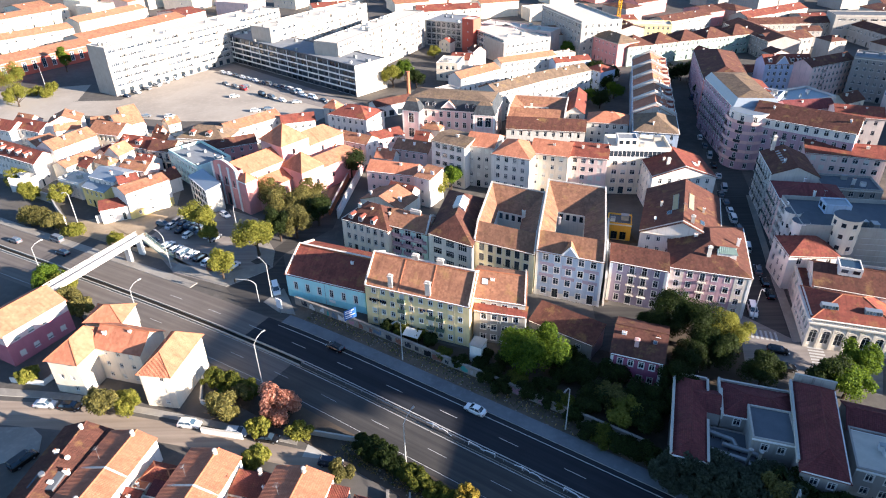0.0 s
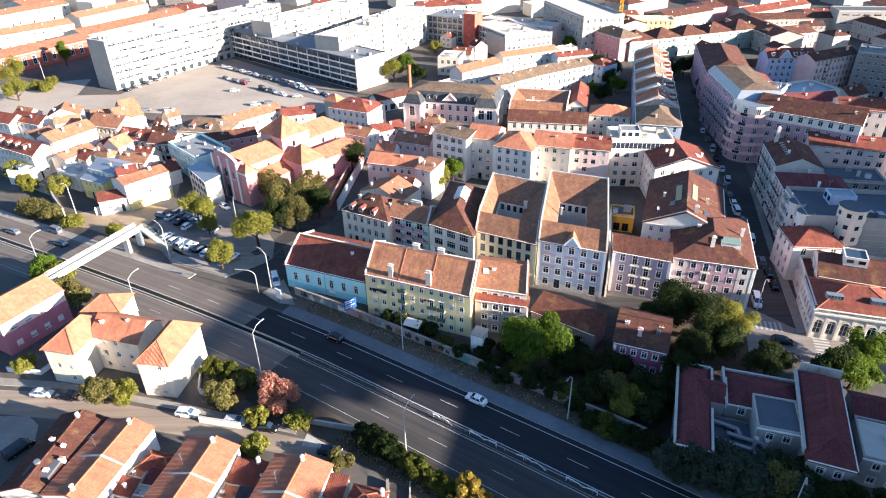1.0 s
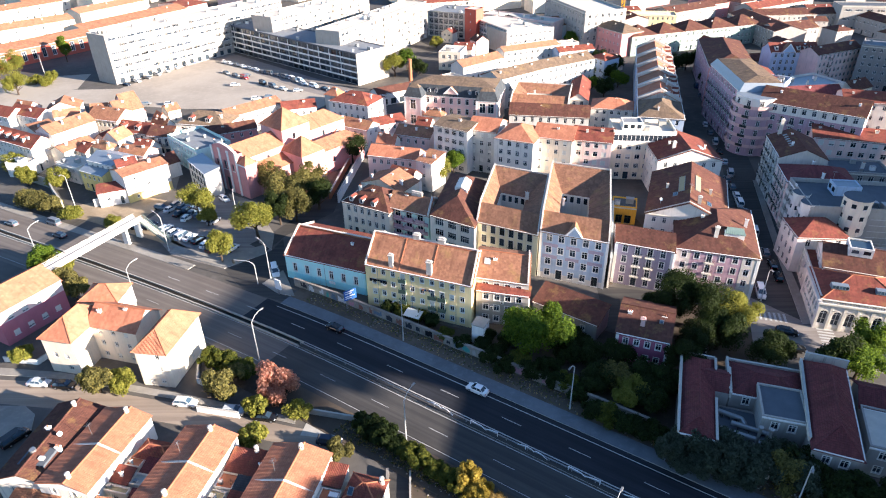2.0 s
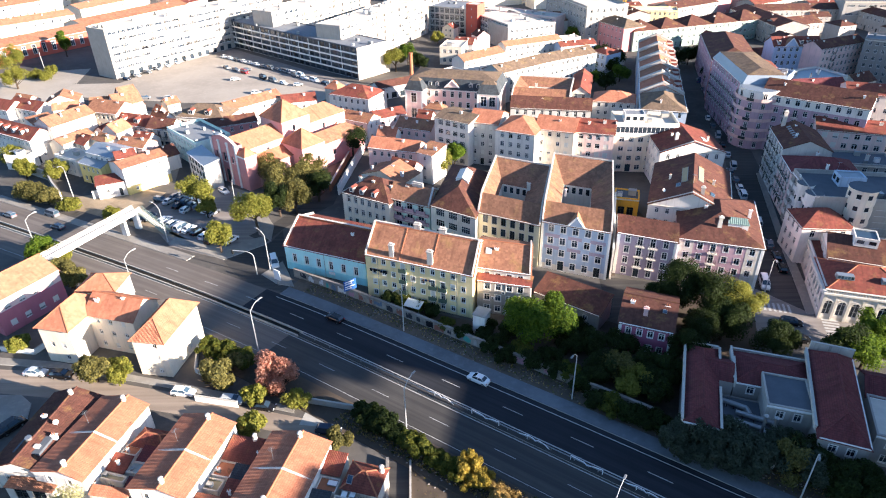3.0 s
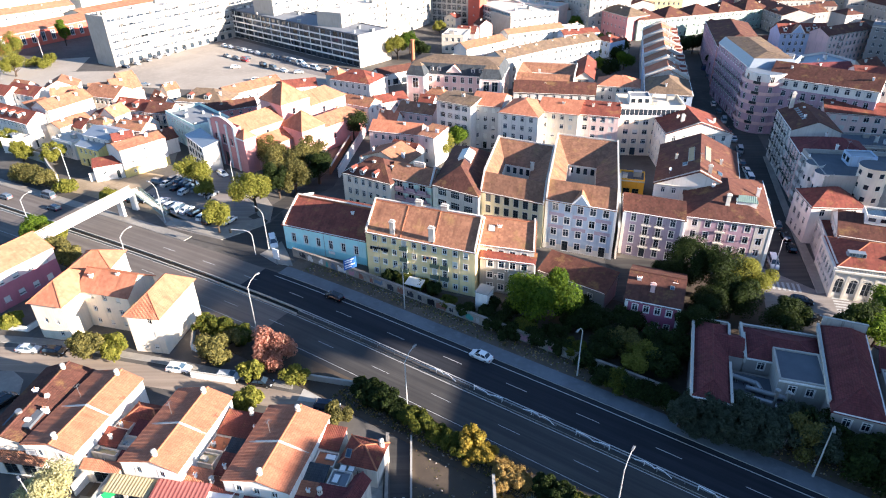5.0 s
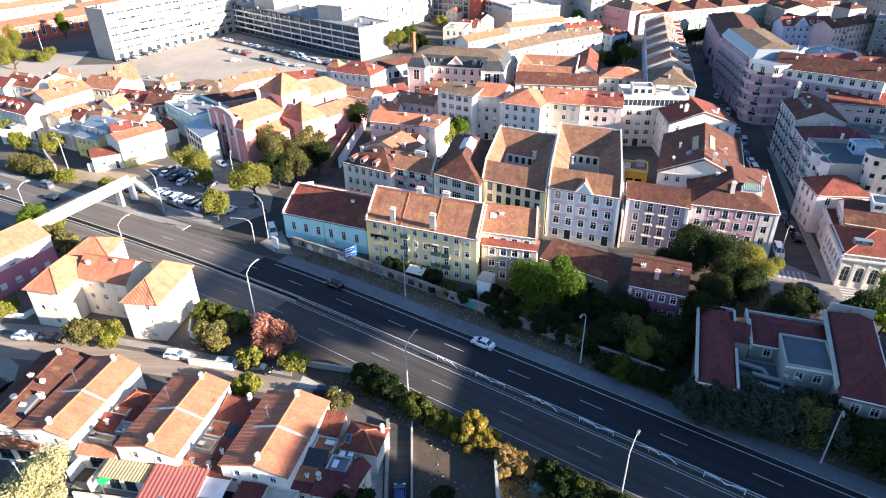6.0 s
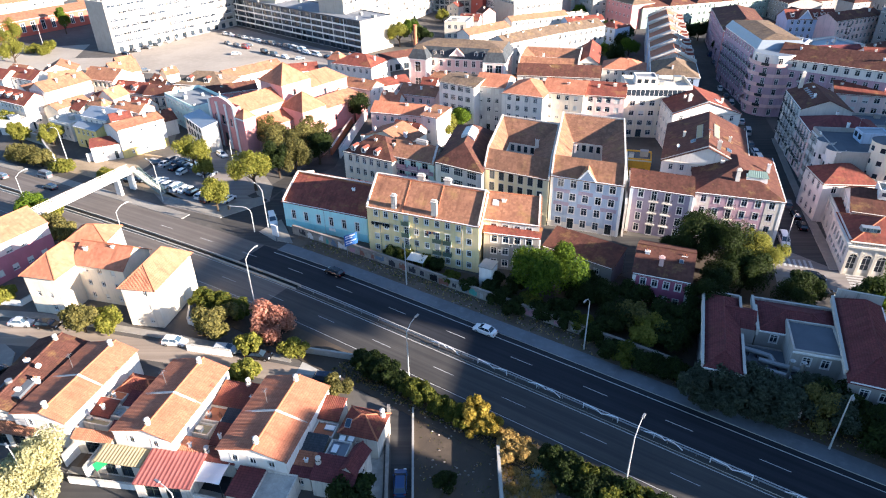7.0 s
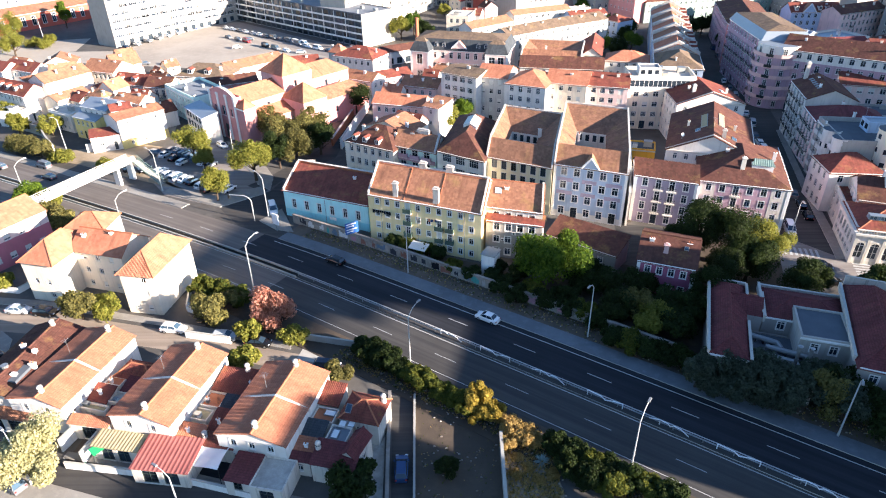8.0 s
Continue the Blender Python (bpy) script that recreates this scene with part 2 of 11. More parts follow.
# ---- builders ----
class Mesh:
    """Vertices and faces with a material and metres of UV for each face."""
    skew = 0.0                               # plots that lie askew to their street: metres aside for each metre back

    def __init__(self, *mats):
        self.v, self.f, self.mi, self.uv, self.mats = [], [], [], [], list(mats)

    def slot(self, m):
        if m not in self.mats:
            self.mats.append(m)
        return self.mats.index(m)

    def poly(self, pts, m, uvs=None):
        i = len(self.v)
        self.v += [tuple(p) for p in pts]
        self.f.append(tuple(range(i, i + len(pts))))
        self.mi.append(self.slot(m))
        self.uv += [tuple(q) for q in uvs] if uvs else [(p[0], p[1]) for p in pts]

    def box(self, x0, y0, z0, x1, y1, z1, m, top=None):
        """A box; top: how much narrower its top is on each side."""
        a = top or 0
        lo = [(x0, y0, z0), (x1, y0, z0), (x1, y1, z0), (x0, y1, z0)]
        hi = [(x0 + a, y0 + a, z1), (x1 - a, y0 + a, z1), (x1 - a, y1 - a, z1), (x0 + a, y1 - a, z1)]
        self.poly(lo[::-1], m)
        self.poly(hi, m)
        for i in range(4):
            j = (i + 1) % 4
            self.poly([lo[i], lo[j], hi[j], hi[i]], m)

    def beam(self, a, b, r, m, sides=6, r2=None):
        """A round bar from a to b."""
        a, b = Vector(a), Vector(b)
        q = (b - a).to_track_quat("Z", "Y")
        ring = lambda c, rr: [c + q @ Vector((rr * math.cos(t), rr * math.sin(t), 0)) for t in [2 * math.pi * i / sides for i in range(sides)]]
        A, B = ring(a, r), ring(b, r if r2 is None else r2)
        for i in range(sides):
            j = (i + 1) % sides
            self.poly([A[i], A[j], B[j], B[i]], m)
        self.poly(A[::-1], m)
        self.poly(B, m)

    def data(self, name, weld=False):
        me = bpy.data.meshes.new(name)
        me.from_pydata([(v[0] + Mesh.skew * v[1], v[1], v[2]) for v in self.v] if Mesh.skew else self.v, [], self.f)
        for m in self.mats:
            me.materials.append(m)
        me.polygons.foreach_set("material_index", self.mi)
        lay = me.uv_layers.new(name="UVMap")
        lay.data.foreach_set("uv", [c for q in self.uv for c in q])
        me.update()
        return me

    def object(self, name, parent=None, label=""):
        ob = new(name, self.data(name))
        if parent:
            ob.parent = parent
        if label:
            ob["label"] = label
        return ob


def base(name, m, label, category, group=""):
    """An Empty at the thing's base."""
    e = new(name)
    e.empty_display_size = 0.5
    e.matrix_world = m
    return tagged(e, label, category, group)


def facade(mesh, w, h, holes, wall, tf, depth=0.2, bands=(), z0=0.0):
    """A wall of width w and height h with real openings and their reveals. tf turns (u, inward, v) into local places.
    bands: (v0, v1, material) strips of another paint."""
    us = sorted({0.0, w, *[o[0] for o in holes], *[o[2] for o in holes]})
    vs = sorted({z0, h, *[o[1] for o in holes], *[o[3] for o in holes], *[b[0] for b in bands], *[b[1] for b in bands]})
    vs = [v for v in vs if z0 <= v <= h]
    for j in range(len(vs) - 1):
        vm = (vs[j] + vs[j + 1]) / 2
        m = wall
        for b in bands:
            if b[0] <= vm <= b[1]:
                m = b[2]
        run = None
        for i in range(len(us) - 1):
            um = (us[i] + us[i + 1]) / 2
            gap = any(o[0] < um < o[2] and o[1] < vm < o[3] for o in holes)
            if not gap and run is None:
                run = us[i]
            if run is not None and (gap or i == len(us) - 2):
                end = us[i] if gap else us[i + 1]
                mesh.poly([tf(run, 0, vs[j]), tf(end, 0, vs[j]), tf(end, 0, vs[j + 1]), tf(run, 0, vs[j + 1])], m)
                run = None
    for u0, v0, u1, v1 in [o[:4] for o in holes]:
        c = [(u0, v0), (u1, v0), (u1, v1), (u0, v1)]
        for i in range(4):
            (a, b), (e, f) = c[i], c[(i + 1) % 4]
            mesh.poly([tf(a, 0, b), tf(e, 0, f), tf(e, depth, f), tf(a, depth, b)], wall)


WINDOW_MESHES = {}


def window_mesh(w, h, kind, trim, surround, near=True):
    """A casement in its stone surround, standing in the opening: x across, y inwards, z up from the sill."""
    key = (round(w, 2), round(h, 2), kind, trim.name, surround, near)
    if key in WINDOW_MESHES:
        return WINDOW_MESHES[key]
    fr = FRAMEDARK if kind in ("dark", "door") else FRAME
    a, p = Mesh(fr, trim), Mesh(GLASS)
    y, t = 0.10, 0.07
    a.box(0, y, 0, t, y + 0.06, h, fr)
    a.box(w - t, y, 0, w, y + 0.06, h, fr)
    a.box(t, y, h - t, w - t, y + 0.06, h, fr)
    a.box(t, y, 0, w - t, y + 0.06, t, fr)
    if kind == "wide":
        for i in (1, 2, 3):
            a.box(w * i / 4 - 0.03, y, t, w * i / 4 + 0.03, y + 0.05, h - t, fr)
        a.box(t, y, h * 0.66, w - t, y + 0.045, h * 0.66 + 0.06, fr)
    else:
        a.box(w / 2 - 0.035, y, t, w / 2 + 0.035, y + 0.05, h - t, fr)
        a.box(t, y, h * 0.68, w - t, y + 0.045, h * 0.68 + 0.06, fr)
    if kind == "blind":
        a.box(t, y - 0.03, h * 0.3, w - t, y - 0.005, h - 0.02, BLIND)
    if kind == "shut":
        a.box(t, y - 0.03, 0.03, w - t, y - 0.005, h - 0.02, BLIND)
    if surround:
        s = 0.13
        a.box(-s, -0.05, -0.12, w + s, 0.03, 0.0, trim)
        a.box(-s, -0.035, 0, 0, 0.03, h + s, trim)
        a.box(w, -0.035, 0, w + s, 0.03, h + s, trim)
        a.box(0, -0.035, h, w, 0.03, h + s, trim)
        if kind == "tall":
            a.box(-s - 0.05, -0.14, h + s, w + s + 0.05, 0.02, h + s + 0.1, trim)
    else:
        a.box(-0.05, -0.06, -0.08, w + 0.05, 0.03, 0.0, trim)
    (p if near else a).box(t, y + 0.06, t, w - t, y + 0.075, h - t, GLASS)
    WINDOW_MESHES[key] = (a.data("window"), p.data("pane") if near else None)
    return WINDOW_MESHES[key]


BALCONY_MESHES = {}


def balcony_mesh(w, solid=None):
    """A slab on two brackets with an iron rail and bars, or a solid parapet."""
    key = (round(w, 2), solid.name if solid else "")
    if key not in BALCONY_MESHES:
        b = Mesh(STONE, IRON)
        b.box(0, -0.75, -0.14, w, 0.0, 0, STONE)
        for x in (0, w - 0.15):
            b.box(x, -0.5, -0.34, x + 0.15, 0, -0.14, STONE)
        if solid:
            b.box(0, -0.75, 0, w, -0.67, 0.95, solid)
            b.box(0, -0.67, 0, 0.08, 0, 0.95, solid)
            b.box(w - 0.08, -0.67, 0, w, 0, 0.95, solid)
        else:
            n = max(4, int(w / 0.16))
            xs = [i * (w - 0.03) / n for i in range(n + 1)]
            for i, x in enumerate(xs):
                b.box(x, -0.75, 0, x + 0.03, -0.72, 0.92, IRON)
                b.box(x, -0.75, 0.92, x + 0.03, -0.72, 0.98, IRON)
                if i < n:
                    b.box(x + 0.03, -0.75, 0.92, xs[i + 1], -0.72, 0.98, IRON)
            for x in (0, w - 0.03):
                b.box(x, -0.72, 0.92, x + 0.03, 0, 0.98, IRON)
        BALCONY_MESHES[key] = b.data("balcony")
    return BALCONY_MESHES[key]


def slope(mesh, pts, mat, ribs=0.0, rib=0.04, thick=0.14):
    """One roof plane, its first two points along the eave, with half-round tile rows running up it."""
    P = [Vector(p) for p in pts]
    eu = (P[1] - P[0]).normalized()
    nrm = (P[1] - P[0]).cross(P[-1] - P[0]).normalized()
    ev = nrm.cross(eu)
    uv = [((p - P[0]).dot(eu), (p - P[0]).dot(ev)) for p in P]
    low = [p - nrm * thick for p in P]
    mesh.poly(low[::-1], mat, uv[::-1])
    for i in range(len(P)):
        j = (i + 1) % len(P)
        mesh.poly([P[i], low[i], low[j], P[j]], mat, [uv[i], uv[i], uv[j], uv[j]])
    if not ribs:
        mesh.poly(P, mat, uv)
        return
    lo, hi = min(q[0] for q in uv), max(q[0] for q in uv)
    n = max(1, int((hi - lo) / ribs))
    r = ribs * 0.30
    prof = [(lo, 0.0)]
    for k in range(n):
        u = lo + (k + 0.5) * (hi - lo) / n
        prof += [(u - r, 0.0), (u - r * 0.45, rib), (u + r * 0.45, rib), (u + r, 0.0)]
    prof.append((hi, 0.0))
    for c in sorted({round(q[0], 4) for q in uv}):       # corners of the plane
        if lo + 0.01 < c < hi - 0.01:
            for (a, za), (b, zb) in zip(prof, prof[1:]):
                if a < c < b:
                    prof.append((c, za + (zb - za) * (c - a) / (b - a)))
                    break
            prof.sort()

    def span(u):
        vs = []
        for i in range(len(uv)):
            (a, va), (b, vb) = uv[i], uv[(i + 1) % len(uv)]
            if min(a, b) - 1e-4 <= u <= max(a, b) + 1e-4:
                vs += [va, vb] if abs(b - a) < 1e-4 else [va + (vb - va) * min(1, max(0, (u - a) / (b - a)))]
        return min(vs), max(vs)

    at = lambda u, v, z: P[0] + eu * u + ev * v + nrm * z
    for (a, za), (b, zb) in zip(prof, prof[1:]):
        (a0, a1), (b0, b1) = span(a), span(b)
        mesh.poly([at(a, a0, za), at(b, b0, zb), at(b, b1, zb), at(a, a1, za)], mat, [(a, a0), (b, b0), (b, b1), (a, a1)])
        if za or zb:
            mesh.poly([at(a, a0, 0), at(b, b0, 0), at(b, b0, zb), at(a, a0, za)], mat, [(a, a0), (b, b0), (b, b0), (a, a0)])


def ridge_cap(mesh, a, b, mat, r=0.16):
    a, b = Vector(a), Vector(b)
    mesh.beam(a, b, r, mat, 6)


def roof(mesh, kind, w, d, h, rise, mat, over=0.3, ribs=0.0, cap=None, back=None, gable=None, caps=None, wallm=None, parts=None):
    """Roof over the rectangle w x d at eaves h. gable: wall material for the gable ends."""
    caps, wallm = caps or mesh, wallm or mesh
    o, c = over, cap or (mat if mat.name.split("_")[0] in ("wine", "brown", "slate", "dark") else CLAYPLAIN)
    if kind == "gable":                      # ridge along the front
        m = d / 2 if back is None else back
        k1, k2 = rise / m, rise / max(0.1, d - m)
        slope(mesh, [(-o, -o, h - o * k1), (w + o, -o, h - o * k1), (w + o, m, h + rise), (-o, m, h + rise)], mat, ribs)
        if d - m > 0.2:
            slope(mesh, [(w + o, d + o, h - o * k2), (-o, d + o, h - o * k2), (-o, m, h + rise), (w + o, m, h + rise)], mat, ribs)
        ridge_cap(caps, (-o, m, h + rise), (w + o, m, h + rise), c)
        if gable:
            wallm.poly([(0, d, h), (0, 0, h), (0, m, h + rise - 0.15)], gable)
            wallm.poly([(w, 0, h), (w, d, h), (w, m, h + rise - 0.15)], gable)
    elif kind == "gabley":                   # ridge running back, gable to the front
        m = w / 2 if back is None else back
        k1, k2 = rise / m, rise / (w - m)
        slope(mesh, [(-o, d + o, h - o * k1), (-o, -o, h - o * k1), (m, -o, h + rise), (m, d + o, h + rise)], mat, ribs)
        slope(mesh, [(w + o, -o, h - o * k2), (w + o, d + o, h - o * k2), (m, d + o, h + rise), (m, -o, h + rise)], mat, ribs)
        ridge_cap(caps, (m, -o, h + rise), (m, d + o, h + rise), c)
        if gable:
            wallm.poly([(0, 0, h), (w, 0, h), (m, 0, h + rise - 0.15)], gable)
            wallm.poly([(w, d, h), (0, d, h), (m, d, h + rise - 0.15)], gable)
    elif kind == "hip":
        a = min(w, d) / 2
        k = rise / a
        z = h - o * k
        e = [(-o, -o, z), (w + o, -o, z), (w + o, d + o, z), (-o, d + o, z)]
        if w >= d:
            r0, r1 = (a, a, h + rise), (w - a, a, h + rise)
            slope(mesh, [e[0], e[1], r1, r0], mat, ribs)
            slope(mesh, [e[2], e[3], r0, r1], mat, ribs)
            slope(mesh, [e[1], e[2], r1], mat, ribs)
            slope(mesh, [e[3], e[0], r0], mat, ribs)
            hips = ((e[0], r0), (e[3], r0), (e[1], r1), (e[2], r1), (r0, r1))
        else:
            r0, r1 = (a, a, h + rise), (a, d - a, h + rise)
            slope(mesh, [e[1], e[2], r1, r0], mat, ribs)
            slope(mesh, [e[3], e[0], r0, r1], mat, ribs)
            slope(mesh, [e[0], e[1], r0], mat, ribs)
            slope(mesh, [e[2], e[3], r1], mat, ribs)
            hips = ((e[0], r0), (e[1], r0), (e[3], r1), (e[2], r1), (r0, r1))
        for p, q in hips:
            if (Vector(p) - Vector(q)).length > 0.3:
                ridge_cap(caps, p, q, c, 0.13)
    elif kind == "shed":                     # rises to the back
        k = rise / d
        slope(mesh, [(-o, -o, h - o * k), (w + o, -o, h - o * k), (w + o, d, h + rise), (-o, d, h + rise)], mat, ribs)
        if gable:
            wallm.poly([(0, d, h), (0, 0, h), (0, d, h + rise - 0.15)], gable)
            wallm.poly([(w, 0, h), (w, d, h), (w, d, h + rise - 0.15)], gable)
            wallm.poly([(w, d, h), (0, d, h), (0, d, h + rise - 0.15), (w, d, h + rise - 0.15)], gable)
    elif kind == "shedl":                    # rises to the right
        k = rise / w
        slope(mesh, [(-o, d + o, h - o * k), (-o, -o, h - o * k), (w, -o, h + rise), (w, d + o, h + rise)], mat, ribs)
        if gable:
            wallm.poly([(0, 0, h), (w, 0, h), (w, 0, h + rise - 0.15)], gable)
            wallm.poly([(w, d, h), (0, d, h), (w, d, h + rise - 0.15)], gable)
            wallm.poly([(w, 0, h), (w, d, h), (w, d, h + rise - 0.15), (w, 0, h + rise - 0.15)], gable)
    elif kind == "mansard":
        a, s = 1.3, rise * 0.72
        e = [(-o, -o, h), (w + o, -o, h), (w + o, d + o, h), (-o, d + o, h)]
        q = [(a, a, h + s), (w - a, a, h + s), (w - a, d - a, h + s), (a, d - a, h + s)]
        for i in range(4):
            j = (i + 1) % 4
            slope(mesh, [e[i], e[j], q[j], q[i]], mat, ribs)
        b = min(w, d) / 2
        t = [(b, b, h + rise), (w - b, b, h + rise)] if w >= d else [(b, b, h + rise), (b, d - b, h + rise)]
        f = [[q[0], q[1], t[1], t[0]], [q[2], q[3], t[0], t[1]], [q[1], q[2], t[1]], [q[3], q[0], t[0]]]
        if w < d:
            f = [[q[1], q[2], t[1], t[0]], [q[3], q[0], t[0], t[1]], [q[0], q[1], t[0]], [q[2], q[3], t[1]]]
        for pts in f:
            slope(mesh, pts, back or mat, ribs)
    elif kind == "court":                    # roofs falling inwards to a light well behind a front ridge
        m = 4.6
        c0, c1, q0, q1 = w * 0.24, w * 0.68, m + 3.0, d * 0.61
        lo, hi = h + 0.4, h + rise
        k = rise / m
        slope(mesh, [(-0.1, -o, h - o * k), (w + 0.1, -o, h - o * k), (w + 0.1, m, hi), (-0.1, m, hi)], mat, ribs)
        slope(mesh, [(c1, q0, lo), (c0, q0, lo), (0.3, m, hi), (w - 0.3, m, hi)], mat, ribs)
        slope(mesh, [(c0, q0, lo), (c0, q1, lo), (0.3, d - 0.3, hi), (0.3, m, hi)], mat, ribs)
        slope(mesh, [(c1, q1, lo), (c1, q0, lo), (w - 0.3, m, hi), (w - 0.3, d - 0.3, hi)], mat, ribs)
        slope(mesh, [(c0, q1, lo), (c1, q1, lo), (w - 0.3, d - 0.3, hi), (0.3, d - 0.3, hi)], mat, ribs)
        ridge_cap(caps, (0, m, hi), (w, m, hi), c, 0.15)
        well = [(c0, q0), (c1, q0), (c1, q1), (c0, q1)]
        for i in range(4):
            a, b = well[i], well[(i + 1) % 4]
            mesh.poly([(*a, h - 6), (*b, h - 6), (*b, lo), (*a, lo)], STONE)
        mesh.poly([(*q, h - 6) for q in well], DECKGREY)
        n = 4
        for i in range(n):                   # windows of the rear wing, looking onto the well
            u = c0 + (c1 - c0) * (i + 0.5) / n
            wn = Mesh(GLASS, WHITE)
            wn.box(u - 0.45, q1 - 0.06, lo - 2.1, u + 0.45, q1 + 0.02, lo - 0.5, GLASS)
            wn.box(u - 0.55, q1 - 0.09, lo - 2.22, u + 0.55, q1 + 0.02, lo - 2.1, WHITE)
            wn.object("window", parts)
        wl = OLDWHITE
        for x0, x1 in ((-0.05, 0.32), (w - 0.32, w + 0.05)):   # party walls
            A = [(x0, -0.1, h - 0.4), (x0, d, h - 0.4), (x0, d, hi + 0.5), (x0, m, hi + 0.5), (x0, -0.1, h + 0.45)]
            B = [(x1, p[1], p[2]) for p in A]
            pw = Mesh(wl)
            pw.poly(A[::-1], wl)
            pw.poly(B, wl)
            for i in range(5):
                j = (i + 1) % 5
                pw.poly([A[i], A[j], B[j], B[i]], wl)
            pw.object("party_wall", parts)
        pw = Mesh(wl)
        pw.box(0.32, d - 0.3, h - 0.4, w - 0.32, d + 0.05, hi + 0.3, wl)
        pw.object("party_wall", parts)
    else:                                    # flat deck behind a parapet
        p = 0.3 if h > 4.5 else 0.16
        ring = lambda a, z: [(a, a, z), (w - a, a, z), (w - a, d - a, z), (a, d - a, z)]
        levels = [ring(0, h - 0.02), ring(0, h + rise), ring(p, h + rise), ring(p, h - 0.05)]
        for A, B in zip(levels, levels[1:]):
            for i in range(4):
                j = (i + 1) % 4
                mesh.poly([A[i], A[j], B[j], B[i]], gable or mat)
        mesh.poly(levels[-1], mat)


def chimney_part(parent, x, y, z, w=0.9, d=0.6, h=1.6, mat=None):
    c = Mesh(mat or WHITE)
    c.box(x - w / 2, y - d / 2, z - 1.2, x + w / 2, y + d / 2, z + h, mat or WHITE)
    c.box(x - w / 2 - 0.08, y - d / 2 - 0.08, z + h, x + w / 2 + 0.08, y + d / 2 + 0.08, z + h + 0.12, mat or WHITE)
    n = max(1, int(w / 0.4))
    for i in range(n):
        u = x - w / 2 + (i + 0.5) * w / n
        c.beam((u, y, z + h + 0.12), (u, y, z + h + 0.5), 0.11, CLAYPLAIN, 6, 0.09)
    c.object("chimney", parent)


def place_windows(e, tf_m, w, h, floors, bay, size, near, trim, kinds, surround, balconies=(), margin=0.9, ground="door", solid=None, first=0.0, fh=None, skip=0.0, rng=None):
    """Windows of one facade: returns the openings. tf_m: matrix of the facade (x across, y inwards)."""
    holes = []
    fh = fh or h / floors
    n = max(1, int(round((w - 2 * margin) / bay)))
    step = (w - 2 * margin) / n
    for f in range(floors):
        for i in range(n):
            if rng.random() < skip:
                continue
            ww, hh = size
            sill = first + f * fh + max(0.25, (fh - hh) * 0.55)
            kind = rng.choice(kinds)
            tall = (f, i) in balconies or (f, -1) in balconies
            if f == 0 and ground == "door" and i % 3 == 1:
                kind, sill, hh, ww = "door", 0.12, min(2.5, fh * 0.8), ww * 1.05
            elif f == 0 and ground == "shop":
                kind, sill, hh, ww = "dark", 0.25, min(2.4, fh * 0.78), min(step * 0.72, 2.4)
            elif tall:
                sill, hh = first + f * fh + 0.12, hh + max(0.0, sill - first - f * fh - 0.12)
                kind = "tall" if kind in ("cas",) else kind
            hh = round(min(hh, h - sill - 0.25), 1)
            ww = round(min(ww, step * 0.8), 1)
            u = margin + (i + 0.5) * step - ww / 2
            if hh < 0.5:
                continue
            holes.append((u, sill, u + ww, sill + hh))
            a, p = window_mesh(ww, hh, kind, trim, surround, near)
            ob = new("door" if kind == "door" else "window", a)
            ob.parent = e
            ob.matrix_local = tf_m @ Matrix.Translation((u, 0, sill))
            if near:
                q = new("pane", p)
                q.parent = ob
            if tall and f > 0:
                bw = round(ww + 0.9, 1)
                b = new("balcony", balcony_mesh(bw, solid))
                b.parent = e
                b.matrix_local = tf_m @ Matrix.Translation((u + ww / 2 - bw / 2, 0, sill - 0.02))
    return holes


